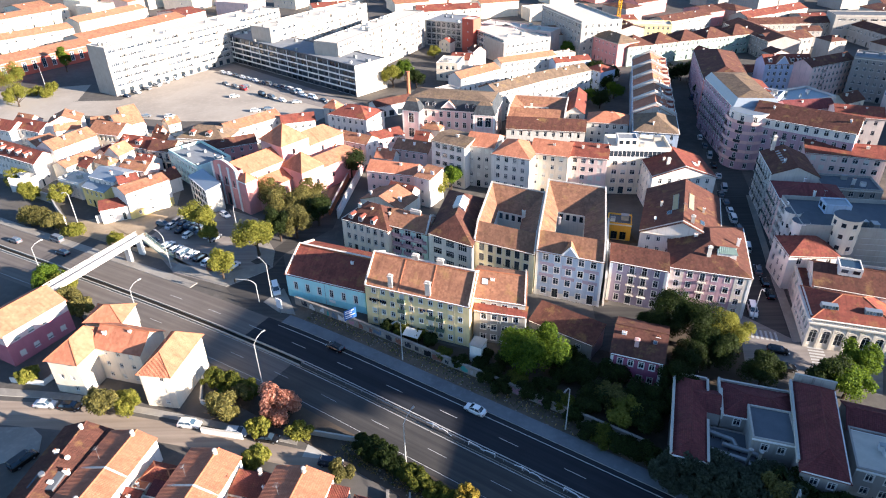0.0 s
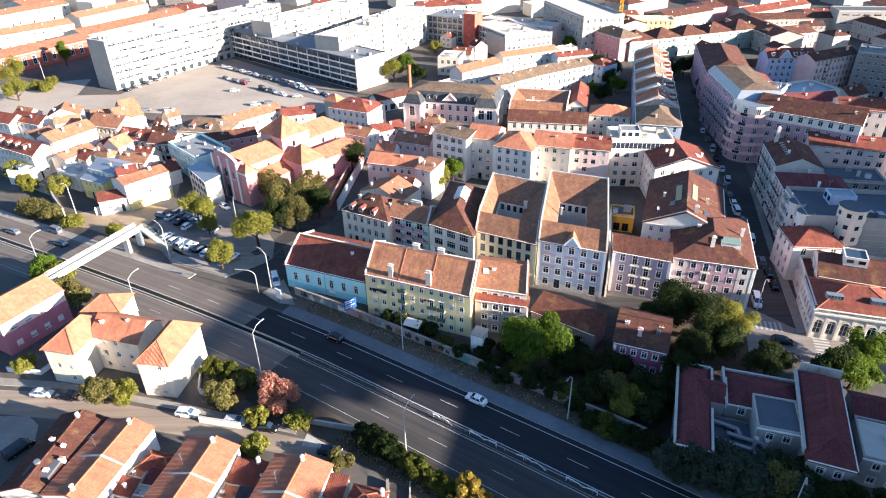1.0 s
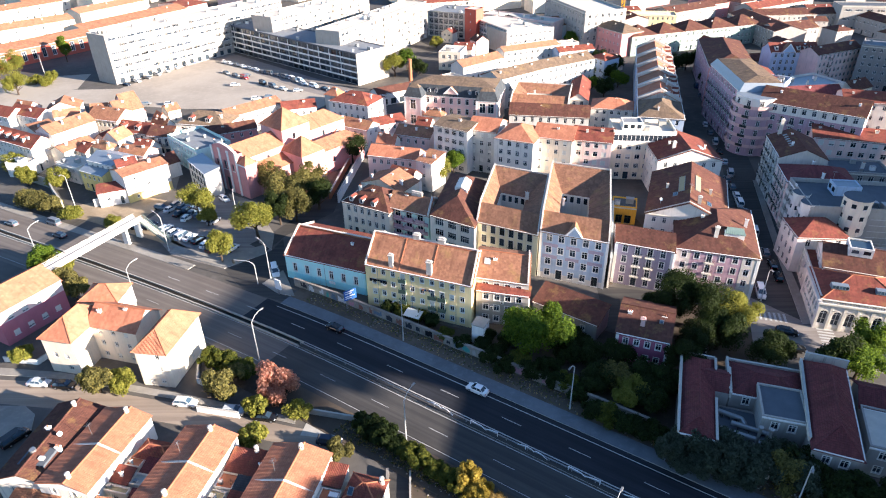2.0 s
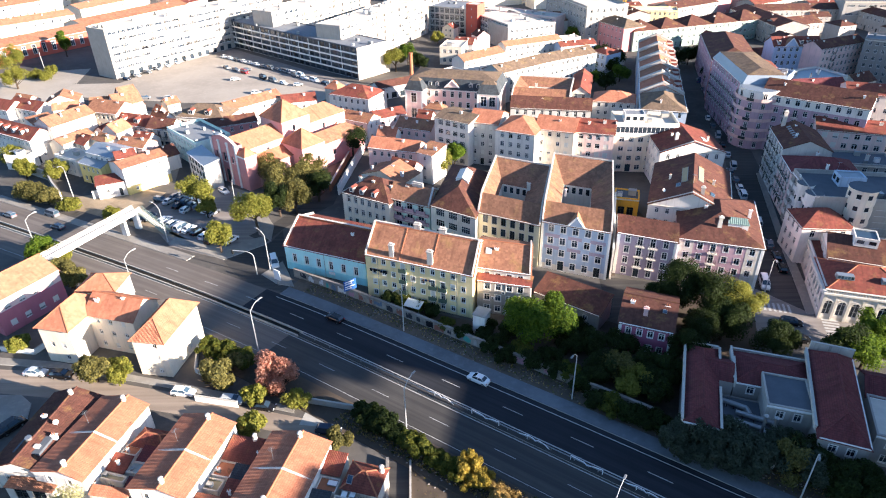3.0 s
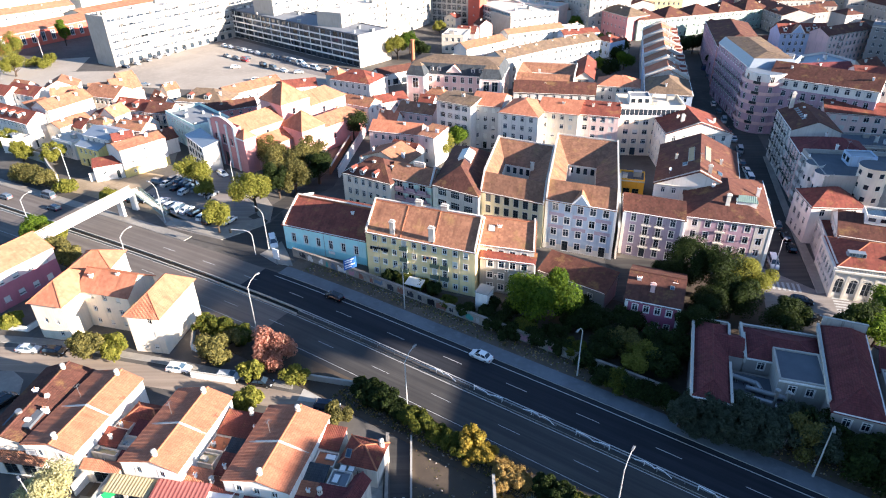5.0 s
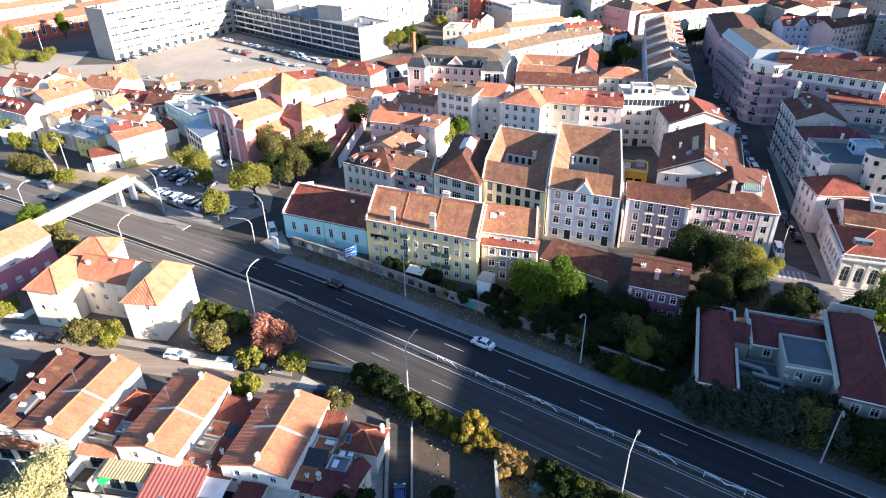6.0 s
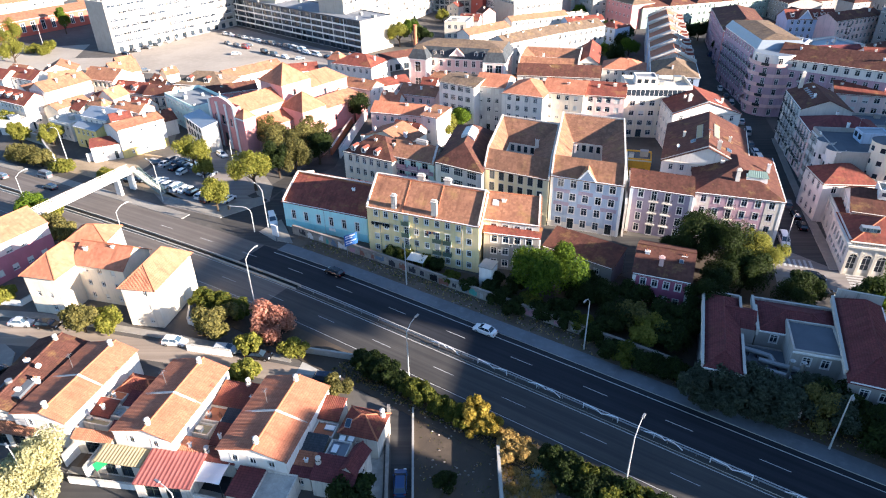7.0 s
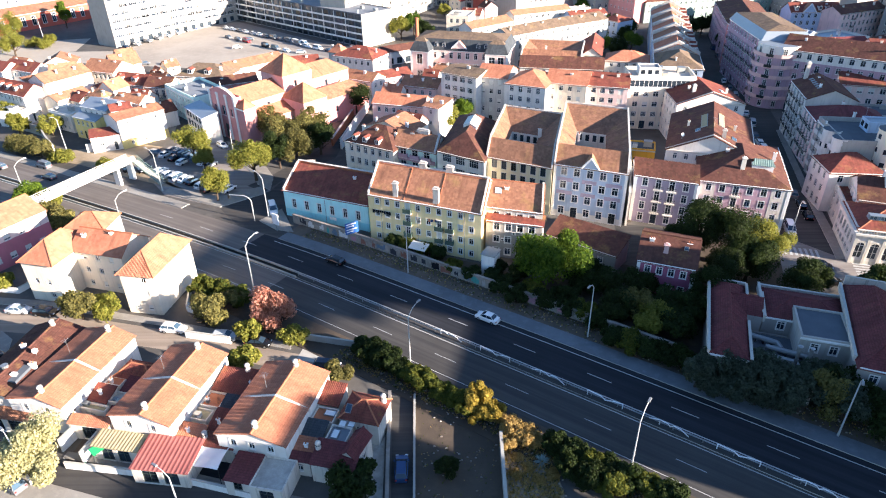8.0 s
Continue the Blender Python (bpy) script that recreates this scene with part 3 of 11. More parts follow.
def house(x, y, ang, w, d, h, roofkind="gable", rise=2.2, roofm="clay", wall="white", floors=4, bay=2.4, size=(1.1, 1.7), label="", sides="f", kinds=("cas",), trim="stone",
          balconies=(), chimneys=1, ribs=0.0, over=0.3, surround=True, back=None, ground="door", cornice=True, pilasters=False, plinth=None, firewall="", clutter=0, name="house",
          category="house", group="", solid=None, seed=0, skip=0.0, band=None, gable=None, lift=0.0, fw=0.5, fwh=0.5, skew=0.0):
    """A building on the rectangle whose front-left corner is x, y and whose front runs along ang."""
    rng = random.Random(seed * 7919 + int(x * 13) + int(y * 7))
    e = base(name, pose(x, y, lift, 0, 0, ang), label, category, group)
    Mesh.skew = skew
    wm, tm = WALLS[wall], {"stone": STONE, "white": WHITE, "pink": PINKTRIM}.get(trim) or WALLS[trim]
    body, corn = Mesh(wm), Mesh(tm)
    tfs = {
        "f": (w, lambda u, i, v: (u, i, v), Matrix.Identity(4)),
        "r": (d, lambda u, i, v: (w - i, u, v), pose(w, 0, 0, 0, 0, 90)),
        "b": (w, lambda u, i, v: (w - u, d - i, v), pose(w, d, 0, 0, 0, 180)),
        "l": (d, lambda u, i, v: (i, d - u, v), pose(0, d, 0, 0, 0, 270)),
    }
    bands = []
    if plinth:
        bands.append((0.0, plinth[0], WALLS[plinth[1]]))
    if band:
        bands.append((band[0], band[1], WALLS[band[2]]))
    for s, (ln, tf, m) in tfs.items():
        holes = []
        if s in sides:
            b = balconies if s == "f" else ()
            holes = place_windows(e, m, ln, h, floors, bay, size, y < 140, tm, kinds, surround, b, ground=ground if s in "f" else "", solid=WALLS[solid] if solid else None, skip=skip, rng=rng)
        facade(body, ln, h, holes, wm, tf, bands=bands)
        if cornice and s in sides:
            prof = [(0.02, h - 0.4), (-0.14, h - 0.36), (-0.14, h - 0.14), (-0.25, h - 0.12), (-0.25, h - 0.02), (0.02, h - 0.02)]
            for (a0, z0), (a1, z1) in zip(prof, prof[1:]):
                corn.poly([tf(0, a0, z0), tf(ln, a0, z0), tf(ln, a1, z1), tf(0, a1, z1)], tm)
            for u in (0, ln):
                corn.poly([tf(u, a0, z0) for a0, z0 in prof], tm)
        if pilasters and s in sides:
            for u in [0.0, ln - 0.6] + ([ln / 2 - 0.3] if pilasters == 3 else []):
                pl = Mesh(tm)
                pts = [tf(u, -0.07, 0.02), tf(u + 0.6, -0.07, 0.02), tf(u + 0.6, 0.01, 0.02), tf(u, 0.01, 0.02)]
                top = [(p[0], p[1], h - 0.42) for p in pts]
                pl.poly(top, tm)
                for i in range(4):
                    j = (i + 1) % 4
                    pl.poly([pts[i], pts[j], top[j], top[i]], tm)
                pl.object("pilaster", e)
    if corn.f:
        corn.object("cornice", e)
    if "L" in firewall or "R" in firewall:   # white party walls standing above the roof
        m = d / 2 if back is None else back
        for side, x0 in (("L", -0.02), ("R", w - fw + 0.02)):
            if side in firewall:
                prof = [(-0.15, h - 0.4), (d + 0.1, h - 0.4), (d + 0.1, h + fwh), (m, h + rise + fwh), (-0.15, h + fwh)]
                A, B = [(x0, a, b) for a, b in prof], [(x0 + fw, a, b) for a, b in prof]
                pw = Mesh(OLDWHITE)
                pw.poly(A[::-1], OLDWHITE)
                pw.poly(B, OLDWHITE)
                for i in range(5):
                    j = (i + 1) % 5
                    pw.poly([A[i], A[j], B[j], B[i]], OLDWHITE)
                pw.object("party_wall", e)
    rf, caps = Mesh(), Mesh()
    far = y > 96
    ribs = 0.0 if far else ribs
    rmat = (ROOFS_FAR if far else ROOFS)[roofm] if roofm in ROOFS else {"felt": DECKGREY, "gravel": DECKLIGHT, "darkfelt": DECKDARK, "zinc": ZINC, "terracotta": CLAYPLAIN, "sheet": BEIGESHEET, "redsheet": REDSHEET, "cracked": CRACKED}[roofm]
    o = 0.02 if ("L" in firewall and "R" in firewall) else over
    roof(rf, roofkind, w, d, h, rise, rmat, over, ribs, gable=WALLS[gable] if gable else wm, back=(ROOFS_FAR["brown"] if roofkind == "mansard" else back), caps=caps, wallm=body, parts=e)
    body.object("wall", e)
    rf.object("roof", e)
    if caps.f and y < 120:
        caps.object("ridge", e)
    for i in range(chimneys):
        u = w * (i + 0.5 + rng.uniform(-0.25, 0.25)) / chimneys
        if roofkind in ("gable", "shed"):
            v, z = d * rng.uniform(0.28, 0.45), h + rise * 0.55
        elif roofkind == "flat":
            v, z = d * rng.uniform(0.3, 0.7), h + 0.3
        else:
            v, z = d * rng.uniform(0.25, 0.6), h + rise * 0.5
        k = 0.55 if h < 4.5 else 1.0
        chimney_part(e, u, v, z, k * rng.uniform(0.5, 0.95), k * rng.uniform(0.4, 0.55), k * rng.uniform(0.6, 1.2), CLAYPLAIN if h < 4.5 and i % 2 else tm)
    for i in range(clutter):                 # vents, tanks and lift housings on a flat deck
        c = Mesh(WHITE)
        u, v, s = rng.uniform(0.5, max(0.6, w - 2.5)), rng.uniform(0.5, max(0.6, d - 2)), rng.uniform(0.6, 1.6) * (0.4 if h < 4.5 else 1.0)
        top = h + (0.12 if h < 4.5 else 0.5) + s * 0.6
        c.box(u, v, h - 0.05, u + s * 1.4, v + s, top, rng.choice((WHITE, GALV, CONC)))
        c.box(u - 0.06, v - 0.06, top, u + s * 1.4 + 0.06, v + s + 0.06, top + 0.08, GALV)
        c.object("roof_vent", e)
    Mesh.skew = 0.0
    return e


# ---- trees ----
def crown_mesh(name, mat, seed, r=3.0, hgt=5.0, z=4.0, n=1700, leaf=0.42, lobes=17):
    """Leaf sprays on the skin of several uneven lobes, with gaps between them."""
    rng = random.Random(seed)
    lob = []
    for i in range(lobes):
        a, q = rng.uniform(0, 6.28), math.sqrt(rng.random())
        lob.append((Vector((q * r * 0.76 * math.cos(a), q * r * 0.76 * math.sin(a), z + hgt * (0.12 + 0.76 * rng.random() * (1 - 0.45 * q)))), rng.uniform(0.2, 0.42) * r))
    m = Mesh(mat)
    leaf *= 0.7
    for i in range(int(n * 3)):
        c, rad = lob[rng.randrange(lobes)]
        d = Vector((rng.gauss(0, 1), rng.gauss(0, 1), rng.gauss(0.25, 1))).normalized()
        p = c + d * rad * (0.35 + 0.8 * rng.random() ** 0.6)
        s = leaf * rng.uniform(0.45, 1.1)
        nrm = (d + Vector((rng.gauss(0, 0.6), rng.gauss(0, 0.6), rng.gauss(0.3, 0.5)))).normalized()
        t = nrm.orthogonal().normalized()
        t.rotate(Matrix.Rotation(rng.uniform(0, 6.28), 3, nrm))
        b = nrm.cross(t)
        k = i * 0 + len(m.v)
        tip = p + t * s * 1.2 - nrm * s * 0.25
        m.v += [tuple(p - t * s * 0.9), tuple(p + b * s * 0.62 + nrm * s * 0.12), tuple(tip), tuple(p - b * s * 0.62 + nrm * s * 0.12)]
        m.f += [(k, k + 1, k + 2), (k, k + 2, k + 3)]
        m.mi += [0, 0]
        m.uv += [(0, 0)] * 6
    return m.data(name)


def trunk_mesh(seed, r, hgt, z):
    rng = random.Random(seed)
    m = Mesh(BARK)
    m.beam((0, 0, -0.1), (0.06, 0.03, z * 0.55), 0.2 * r / 3 + 0.06, BARK, 7, 0.14 * r / 3 + 0.05)
    m.beam((0.06, 0.03, z * 0.53), (0.1, -0.05, z + hgt * 0.35), 0.14 * r / 3 + 0.05, BARK, 7, 0.05)
    for i in range(7):
        a = i * 0.9 + rng.uniform(-0.3, 0.3)
        z0 = z * (0.55 + 0.09 * i)
        m.beam((0.07, 0, z0), (0.07 + r * 0.6 * math.cos(a), r * 0.6 * math.sin(a), z0 + hgt * rng.uniform(0.2, 0.45)), 0.09 * r / 3 + 0.02, BARK, 5, 0.025)
    return m.data("trunk")


LEAVES = {
    "green": leaf_mat("leaf_green", "2b4518", "73892a"),
    "yellow": leaf_mat("leaf_yellow_green", "5a6226", "938e42"),
    "dark": leaf_mat("leaf_dark", "1c2613", "3c4a22"),
    "olive": leaf_mat("leaf_olive", "44452a", "857d46"),
    "red": leaf_mat("leaf_red", "94604f", "d29c84"),
    "grey": leaf_mat("leaf_grey_green", "353f32", "586150"),
    "pale": leaf_mat("leaf_pale_blossom", "8f8c62", "c9c496"),
    "dry": leaf_mat("leaf_dry", "7b673c", "bfa163"),
    "gold": leaf_mat("leaf_golden_green", "6a6026", "bba24a"),
    "hedge": leaf_mat("leaf_hedge", "38471e", "71702c"),
}
TREES = {}


def tree(x, y, r=3.0, hgt=5.0, z=3.0, leaf="green", label="", name="tree", n=1700, size=0.42, group="", var=0):
    """A tree with a tapered trunk, limbs and a loose crown. Alike ones share their meshes."""
    key = (leaf, round(r), round(hgt), round(z), var, size)
    if key not in TREES:
        seed = len(TREES) * 17 + 3
        TREES[key] = (trunk_mesh(seed, round(r), round(hgt), round(z)), crown_mesh("crown", LEAVES[leaf], seed + 1, round(r), round(hgt), round(z), n, size))
    rot = (x * 37 + y * 91) % 360
    e = base(name, pose(x, y, 0, 0, 0, rot), label or "leafy tree standing by the street", "shrub" if name == "shrub" else "tree", group)
    s = r / max(1, round(r))
    e.scale = (s, s, s)
    for nm, me in zip(("trunk", "crown"), TREES[key]):
        o = new(nm, me)
        o.parent = e
    return e


# ---- cars ----
CAR_PAINT = {k: plain("car_paint_" + k, c, 0.25, 0.1, vary=0.05, bump=0) for k, c in (("white", "e6e6e3"), ("black", "17181a"), ("grey", "6c7074"), ("silver", "b4b8ba"), ("blue", "2b4468"), ("red", "8f1f24"), ("yellow", "d9a520"), ("navy", "1d2a3c"))}
RUBBER = plain("tyre_rubber", "1a1a1a", 0.9, vary=0.1)
HUB = plain("wheel_alloy", "9fa1a3", 0.35, 0.7, vary=0.1)
LIGHTRED = plain("tail_light", "8a1414", 0.3, vary=0.05, bump=0)
LIGHTWHITE = plain("head_light", "e0e4e6", 0.2, vary=0.05, bump=0)
CARS = {}


def car_proto(paint, kind, far=False):
    """Front towards +x. Lofted body, cabin with glass, wheels, lights, bumpers."""
    L, Wd = (4.3, 1.78) if kind != "van" else (4.9, 1.9)
    pm = CAR_PAINT[paint]
    prof = {   # x, height of the shoulder line
        "hatch": [(-2.15, 0.62), (-2.1, 0.98), (-1.2, 1.0), (0.85, 0.98), (1.7, 0.82), (2.1, 0.66), (2.15, 0.45)],
        "saloon": [(-2.15, 0.6), (-2.1, 0.95), (-1.4, 1.0), (0.85, 0.96), (1.7, 0.82), (2.1, 0.66), (2.15, 0.45)],
        "van": [(-2.45, 0.7), (-2.42, 1.1), (-1.4, 1.15), (1.35, 1.12), (2.0, 0.95), (2.4, 0.7), (2.45, 0.5)]}[kind]
    cab = {   # x at belt, x at roof edge, heights
        "hatch": (-2.02, -1.6, 0.35, 1.15, 0.98, 1.46),
        "saloon": (-1.55, -0.95, 0.3, 1.1, 0.97, 1.44),
        "van": (-2.38, -2.25, 0.9, 1.6, 1.12, 1.95)}[kind]
    b = Mesh(pm)
    hw = Wd / 2
    for (x0, z0), (x1, z1) in zip(prof, prof[1:]):
        w0 = hw - (0.12 if abs(x0) > 2.0 else 0)
        w1 = hw - (0.12 if abs(x1) > 2.0 else 0)
        b.poly([(x0, -w0 + 0.1, z0), (x1, -w1 + 0.1, z1), (x1, w1 - 0.1, z1), (x0, w0 - 0.1, z0)], pm)
        for s in (-1, 1):
            b.poly([(x0, s * (w0 - 0.1), z0), (x1, s * (w1 - 0.1), z1), (x1, s * w1, z1 - 0.16), (x0, s * w0, z0 - 0.16)][::s], pm)
            b.poly([(x0, s * w0, z0 - 0.16), (x1, s * w1, z1 - 0.16), (x1, s * w1, 0.26), (x0, s * w0, 0.26)][::s], pm)
    b.poly([(prof[0][0], -hw + 0.12, 0.26), (prof[0][0], hw - 0.12, 0.26), (prof[0][0], hw - 0.2, prof[0][1]), (prof[0][0], -hw + 0.2, prof[0][1])][::-1], pm)
    b.poly([(prof[-1][0], -hw + 0.12, 0.26), (prof[-1][0], hw - 0.12, 0.26), (prof[-1][0], hw - 0.2, prof[-1][1]), (prof[-1][0], -hw + 0.2, prof[-1][1])], pm)
    b.poly([(-2.1, -hw + 0.1, 0.26), (2.1, -hw + 0.1, 0.26), (2.1, hw - 0.1, 0.26), (-2.1, hw - 0.1, 0.26)][::-1], RUBBER)
    x0, x1, x2, x3, zb, zr = cab
    ib, ir = hw - 0.1, hw - 0.28
    lo = [(x0, -ib, zb), (x3, -ib, zb), (x3, ib, zb), (x0, ib, zb)]
    hi = [(x1, -ir, zr), (x2, -ir, zr), (x2, ir, zr), (x1, ir, zr)]
    e = base("car", Matrix.Identity(4), "", "car")
    b.object("body", e)
    g = Mesh(GLASSBLUE)
    for i in range(4):
        j = (i + 1) % 4
        g.poly([lo[i], lo[j], hi[j], hi[i]], GLASSBLUE)
    g.object("window_glass", e)
    r = Mesh(pm)
    xm, t = (x1 + x2) / 2 + 0.05, 0.07
    ex0, ex1, ey, zl = x1 - 0.05, x2 + 0.05, ir + 0.03, zr - 0.02
    low = [(ex0, -ey, zl), (xm, -ey, zl), (ex1, -ey, zl), (ex1, ey, zl), (xm, ey, zl), (ex0, ey, zl)]
    top = [(ex0 + 0.06, -ey + 0.07, zr + 0.05), (xm, -ey + 0.07, zr + 0.06), (ex1 - 0.06, -ey + 0.07, zr + 0.05), (ex1 - 0.06, ey - 0.07, zr + 0.05), (xm, ey - 0.07, zr + 0.06), (ex0 + 0.06, ey - 0.07, zr + 0.05)]
    r.poly([top[0], top[1], top[4], top[5]], pm)
    r.poly([top[1], top[2], top[3], top[4]], pm)
    for i in range(6):
        j = (i + 1) % 6
        r.poly([low[i], low[j], top[j], top[i]], pm)
    for i, (bx, by) in enumerate(((x0, -ib), (xm, -ib), (x3, -ib), (x3, ib), (xm, ib), (x0, ib))):
        c, k = low[i], 1 if by < 0 else -1
        f = Vector((bx, by - k * 0.015, zb))
        q = [c, (c[0] + t, c[1], c[2]), (c[0] + t, c[1] + k * t, c[2]), (c[0], c[1] + k * t, c[2])]
        g2 = [tuple(f), (f.x + t, f.y, f.z), (f.x + t, f.y + k * t, f.z), (f.x, f.y + k * t, f.z)]
        for m_ in range(4):
            n_ = (m_ + 1) % 4
            r.poly([g2[m_], g2[n_], q[n_], q[m_]], pm)
    r.object("roof", e)
    tyre, rim = Mesh(RUBBER), Mesh(HUB)
    tyre.beam((0, -0.1, 0), (0, 0.1, 0), 0.31, RUBBER, 12)
    rim.beam((0, -0.11, 0), (0, 0.11, 0), 0.19, HUB, 8)
    tm, rm = tyre.data("wheel"), rim.data("rim")
    for x in (-1.32, 1.36):
        for s in (-1, 1):
            w = new("wheel", tm)
            w.parent = e
            w.location = (x, s * (hw - 0.09), 0.31)
            if not far:
                q = new("rim", rm)
                q.parent = w
    for s in (-1, 1):
        m = Mesh(LIGHTWHITE)
        m.box(1.98, s * 0.62 - 0.18, 0.58, 2.14 if kind != "van" else 2.42, s * 0.62 + 0.18, 0.7, LIGHTWHITE)
        m.object("headlight", e)
        m = Mesh(LIGHTRED)
        xb = -2.17 if kind != "van" else -2.47
        m.box(xb, s * 0.66 - 0.13, 0.66, xb + 0.12, s * 0.66 + 0.13, 0.86, LIGHTRED)
        m.object("tail_light", e)
        if far:
            continue
        m = Mesh(pm)
        m.box(0.75, s * (hw + 0.06) - 0.08, 0.95, 0.95, s * (hw + 0.06) + 0.08, 1.08, pm)
        m.object("mirror", e)
    return e


CAR_KINDS = {"hatch": "hatchback car", "saloon": "saloon car", "van": "panel van"}


def car(x, y, ang, paint="grey", kind="hatch", where="parked at the kerb", group="parked cars"):
    key = (paint, kind, y > 140)
    if key not in CARS:
        CARS[key] = car_proto(*key)
        o = CARS[key]
        o.matrix_world = pose(x, y, 0.02, 0, 0, ang)
    else:
        o = copy_thing(CARS[key], pose(x, y, 0.02, 0, 0, ang))
    tagged(o, f"{paint} {CAR_KINDS[kind]} {where}", "car", group)
    return o


# ---- street lamps ----
LAMPS = {}


def street_lamp(x, y, ang, h=11.0, arm=2.2, mat=None, label="tall grey steel street lamp beside the highway", double=False):
    """A tapered pole with a rising arm towards ang and a flat lantern."""
    key = (h, arm, double)
    m = pose(x, y, 0, 0, 0, ang)
    if key in LAMPS:
        return copy_thing(LAMPS[key], m)
    e = base("street_lamp", m, label, "street lamp", "street lamps")
    mt = mat or LAMPGREY
    p = Mesh(mt)
    p.box(-0.22, -0.22, 0, 0.22, 0.22, 0.06, CONC)
    p.beam((0, 0, 0.05), (0, 0, 1.0), 0.16, mt, 8, 0.15)
    p.beam((0, 0, 1.0), (0, 0, h * 0.88), 0.13, mt, 8, 0.075)
    p.object("pole", e)
    for s in ((1, -1) if double else (1,)):
        a = Mesh(mt)
        a.beam((0, 0, h * 0.87), (s * arm * 0.45, 0, h * 0.965), 0.065, mt, 6, 0.055)
        a.beam((s * arm * 0.45, 0, h * 0.965), (s * arm, 0, h), 0.055, mt, 6, 0.05)
        a.object("arm", e)
        l = Mesh(GALV)
        l.box(s * arm - 0.1 if s > 0 else -arm - 0.75, -0.17, h - 0.06, s * arm + 0.75 if s > 0 else -arm + 0.1, 0.17, h + 0.1, GALV, 0.04)
        l.object("lantern", e)
    LAMPS[key] = e
    return e


# ---- roof and facade details ----
def cross_band(e, w, d, h, rise, f, thick=0.35, mat=None, m=None):
    """A white fire wall lying across a gabled roof whose ridge runs back."""
    mt, y0 = mat or OLDWHITE, d * f
    m = w / 2 if m is None else m
    a = 0.12
    pr = [(-0.25, h - 0.2 + a), (m, h + rise + a + 0.06), (w + 0.25, h - 0.2 + a), (w + 0.25, h - 0.5), (m, h + rise - 0.4), (-0.25, h - 0.5)]
    A, B = [(x, y0 - thick / 2, z) for x, z in pr], [(x, y0 + thick / 2, z) for x, z in pr]
    c = Mesh(mt)
    for i in range(6):
        j = (i + 1) % 6
        c.poly([A[i], A[j], B[j], B[i]], mt)
    c.poly([A[0], A[1], A[4], A[5]][::-1], mt)
    c.poly([A[1], A[2], A[3], A[4]][::-1], mt)
    c.poly([B[0], B[1], B[4], B[5]], mt)
    c.poly([B[1], B[2], B[3], B[4]], mt)
    c.object("party_wall", e)


def pot_chimney(e, x, y, z, r=0.42, hgt=0.75, mat=None):
    """A round whitewashed chimney with a domed cap and vent holes."""
    mt = mat or OLDWHITE
    c = Mesh(mt)
    c.beam((x, y, z - 1.0), (x, y, z + hgt), r, mt, 10, r * 0.9)
    for i in range(8):
        a = 2 * math.pi * i / 8
        c.box(x + r * 0.85 * math.cos(a) - 0.06, y + r * 0.85 * math.sin(a) - 0.06, z + hgt * 0.6, x + r * 0.85 * math.cos(a) + 0.06, y + r * 0.85 * math.sin(a) + 0.06, z + hgt * 0.8, DARK)
    for k in range(3):
        a0, a1 = math.pi / 6 * k, math.pi / 6 * (k + 1)
        c.beam((x, y, z + hgt + r * 0.8 * math.sin(a0)), (x, y, z + hgt + r * 0.8 * math.sin(a1)), r * math.cos(a0), mt, 10, max(0.02, r * math.cos(a1)))
    c.object("chimney", e)


def big_chimney(e, x, y, z, w, d, hgt, mat=None):
    mt = mat or OLDWHITE
    c = Mesh(mt)
    c.box(x - w / 2, y - d / 2, z - 1.5, x + w / 2, y + d / 2, z + hgt, mt, 0.06)
    c.box(x - w / 2 - 0.1, y - d / 2 - 0.1, z + hgt, x + w / 2 + 0.1, y + d / 2 + 0.1, z + hgt + 0.16, mt)
    c.box(x - w / 2 + 0.1, y - d / 2 + 0.1, z + hgt + 0.16, x + w / 2 - 0.1, y + d / 2 - 0.1, z + hgt + 0.5, mt, 0.08)
    c.object("chimney", e)


def dormer(e, x, y, z, w=1.3, h=1.4, depth=2.2, wall="white", roofm="red"):
    """A small gabled dormer looking to the front."""
    wl, rm = WALLS[wall], (ROOFS_FAR if roofm in ROOFS else {roofm: ZINC})[roofm]
    c = Mesh(wl)
    c.box(x, y, z - 0.4, x + w, y + depth, z + h, wl)
    c.poly([(x, y, z + h), (x + w, y, z + h), (x + w / 2, y, z + h + w * 0.32)], wl)
    k = w * 0.32
    slope(c, [(x - 0.15, y + depth, z + h - 0.06), (x - 0.15, y - 0.15, z + h - 0.06), (x + w / 2, y - 0.15, z + h + k), (x + w / 2, y + depth, z + h + k)], rm, 0, 0, 0.06)
    slope(c, [(x + w + 0.15, y - 0.15, z + h - 0.06), (x + w + 0.15, y + depth, z + h - 0.06), (x + w / 2, y + depth, z + h + k), (x + w / 2, y - 0.15, z + h + k)], rm, 0, 0, 0.06)
    ob = c.object("dormer", e)
    g = Mesh(GLASS)
    g.box(x + 0.2, y - 0.03, z + 0.15, x + w - 0.2, y + 0.02, z + h - 0.15, GLASS)
    g.box(x + w / 2 - 0.03, y - 0.05, z + 0.15, x + w / 2 + 0.03, y - 0.03, z + h - 0.15, FRAME)
    g.object("pane", ob)


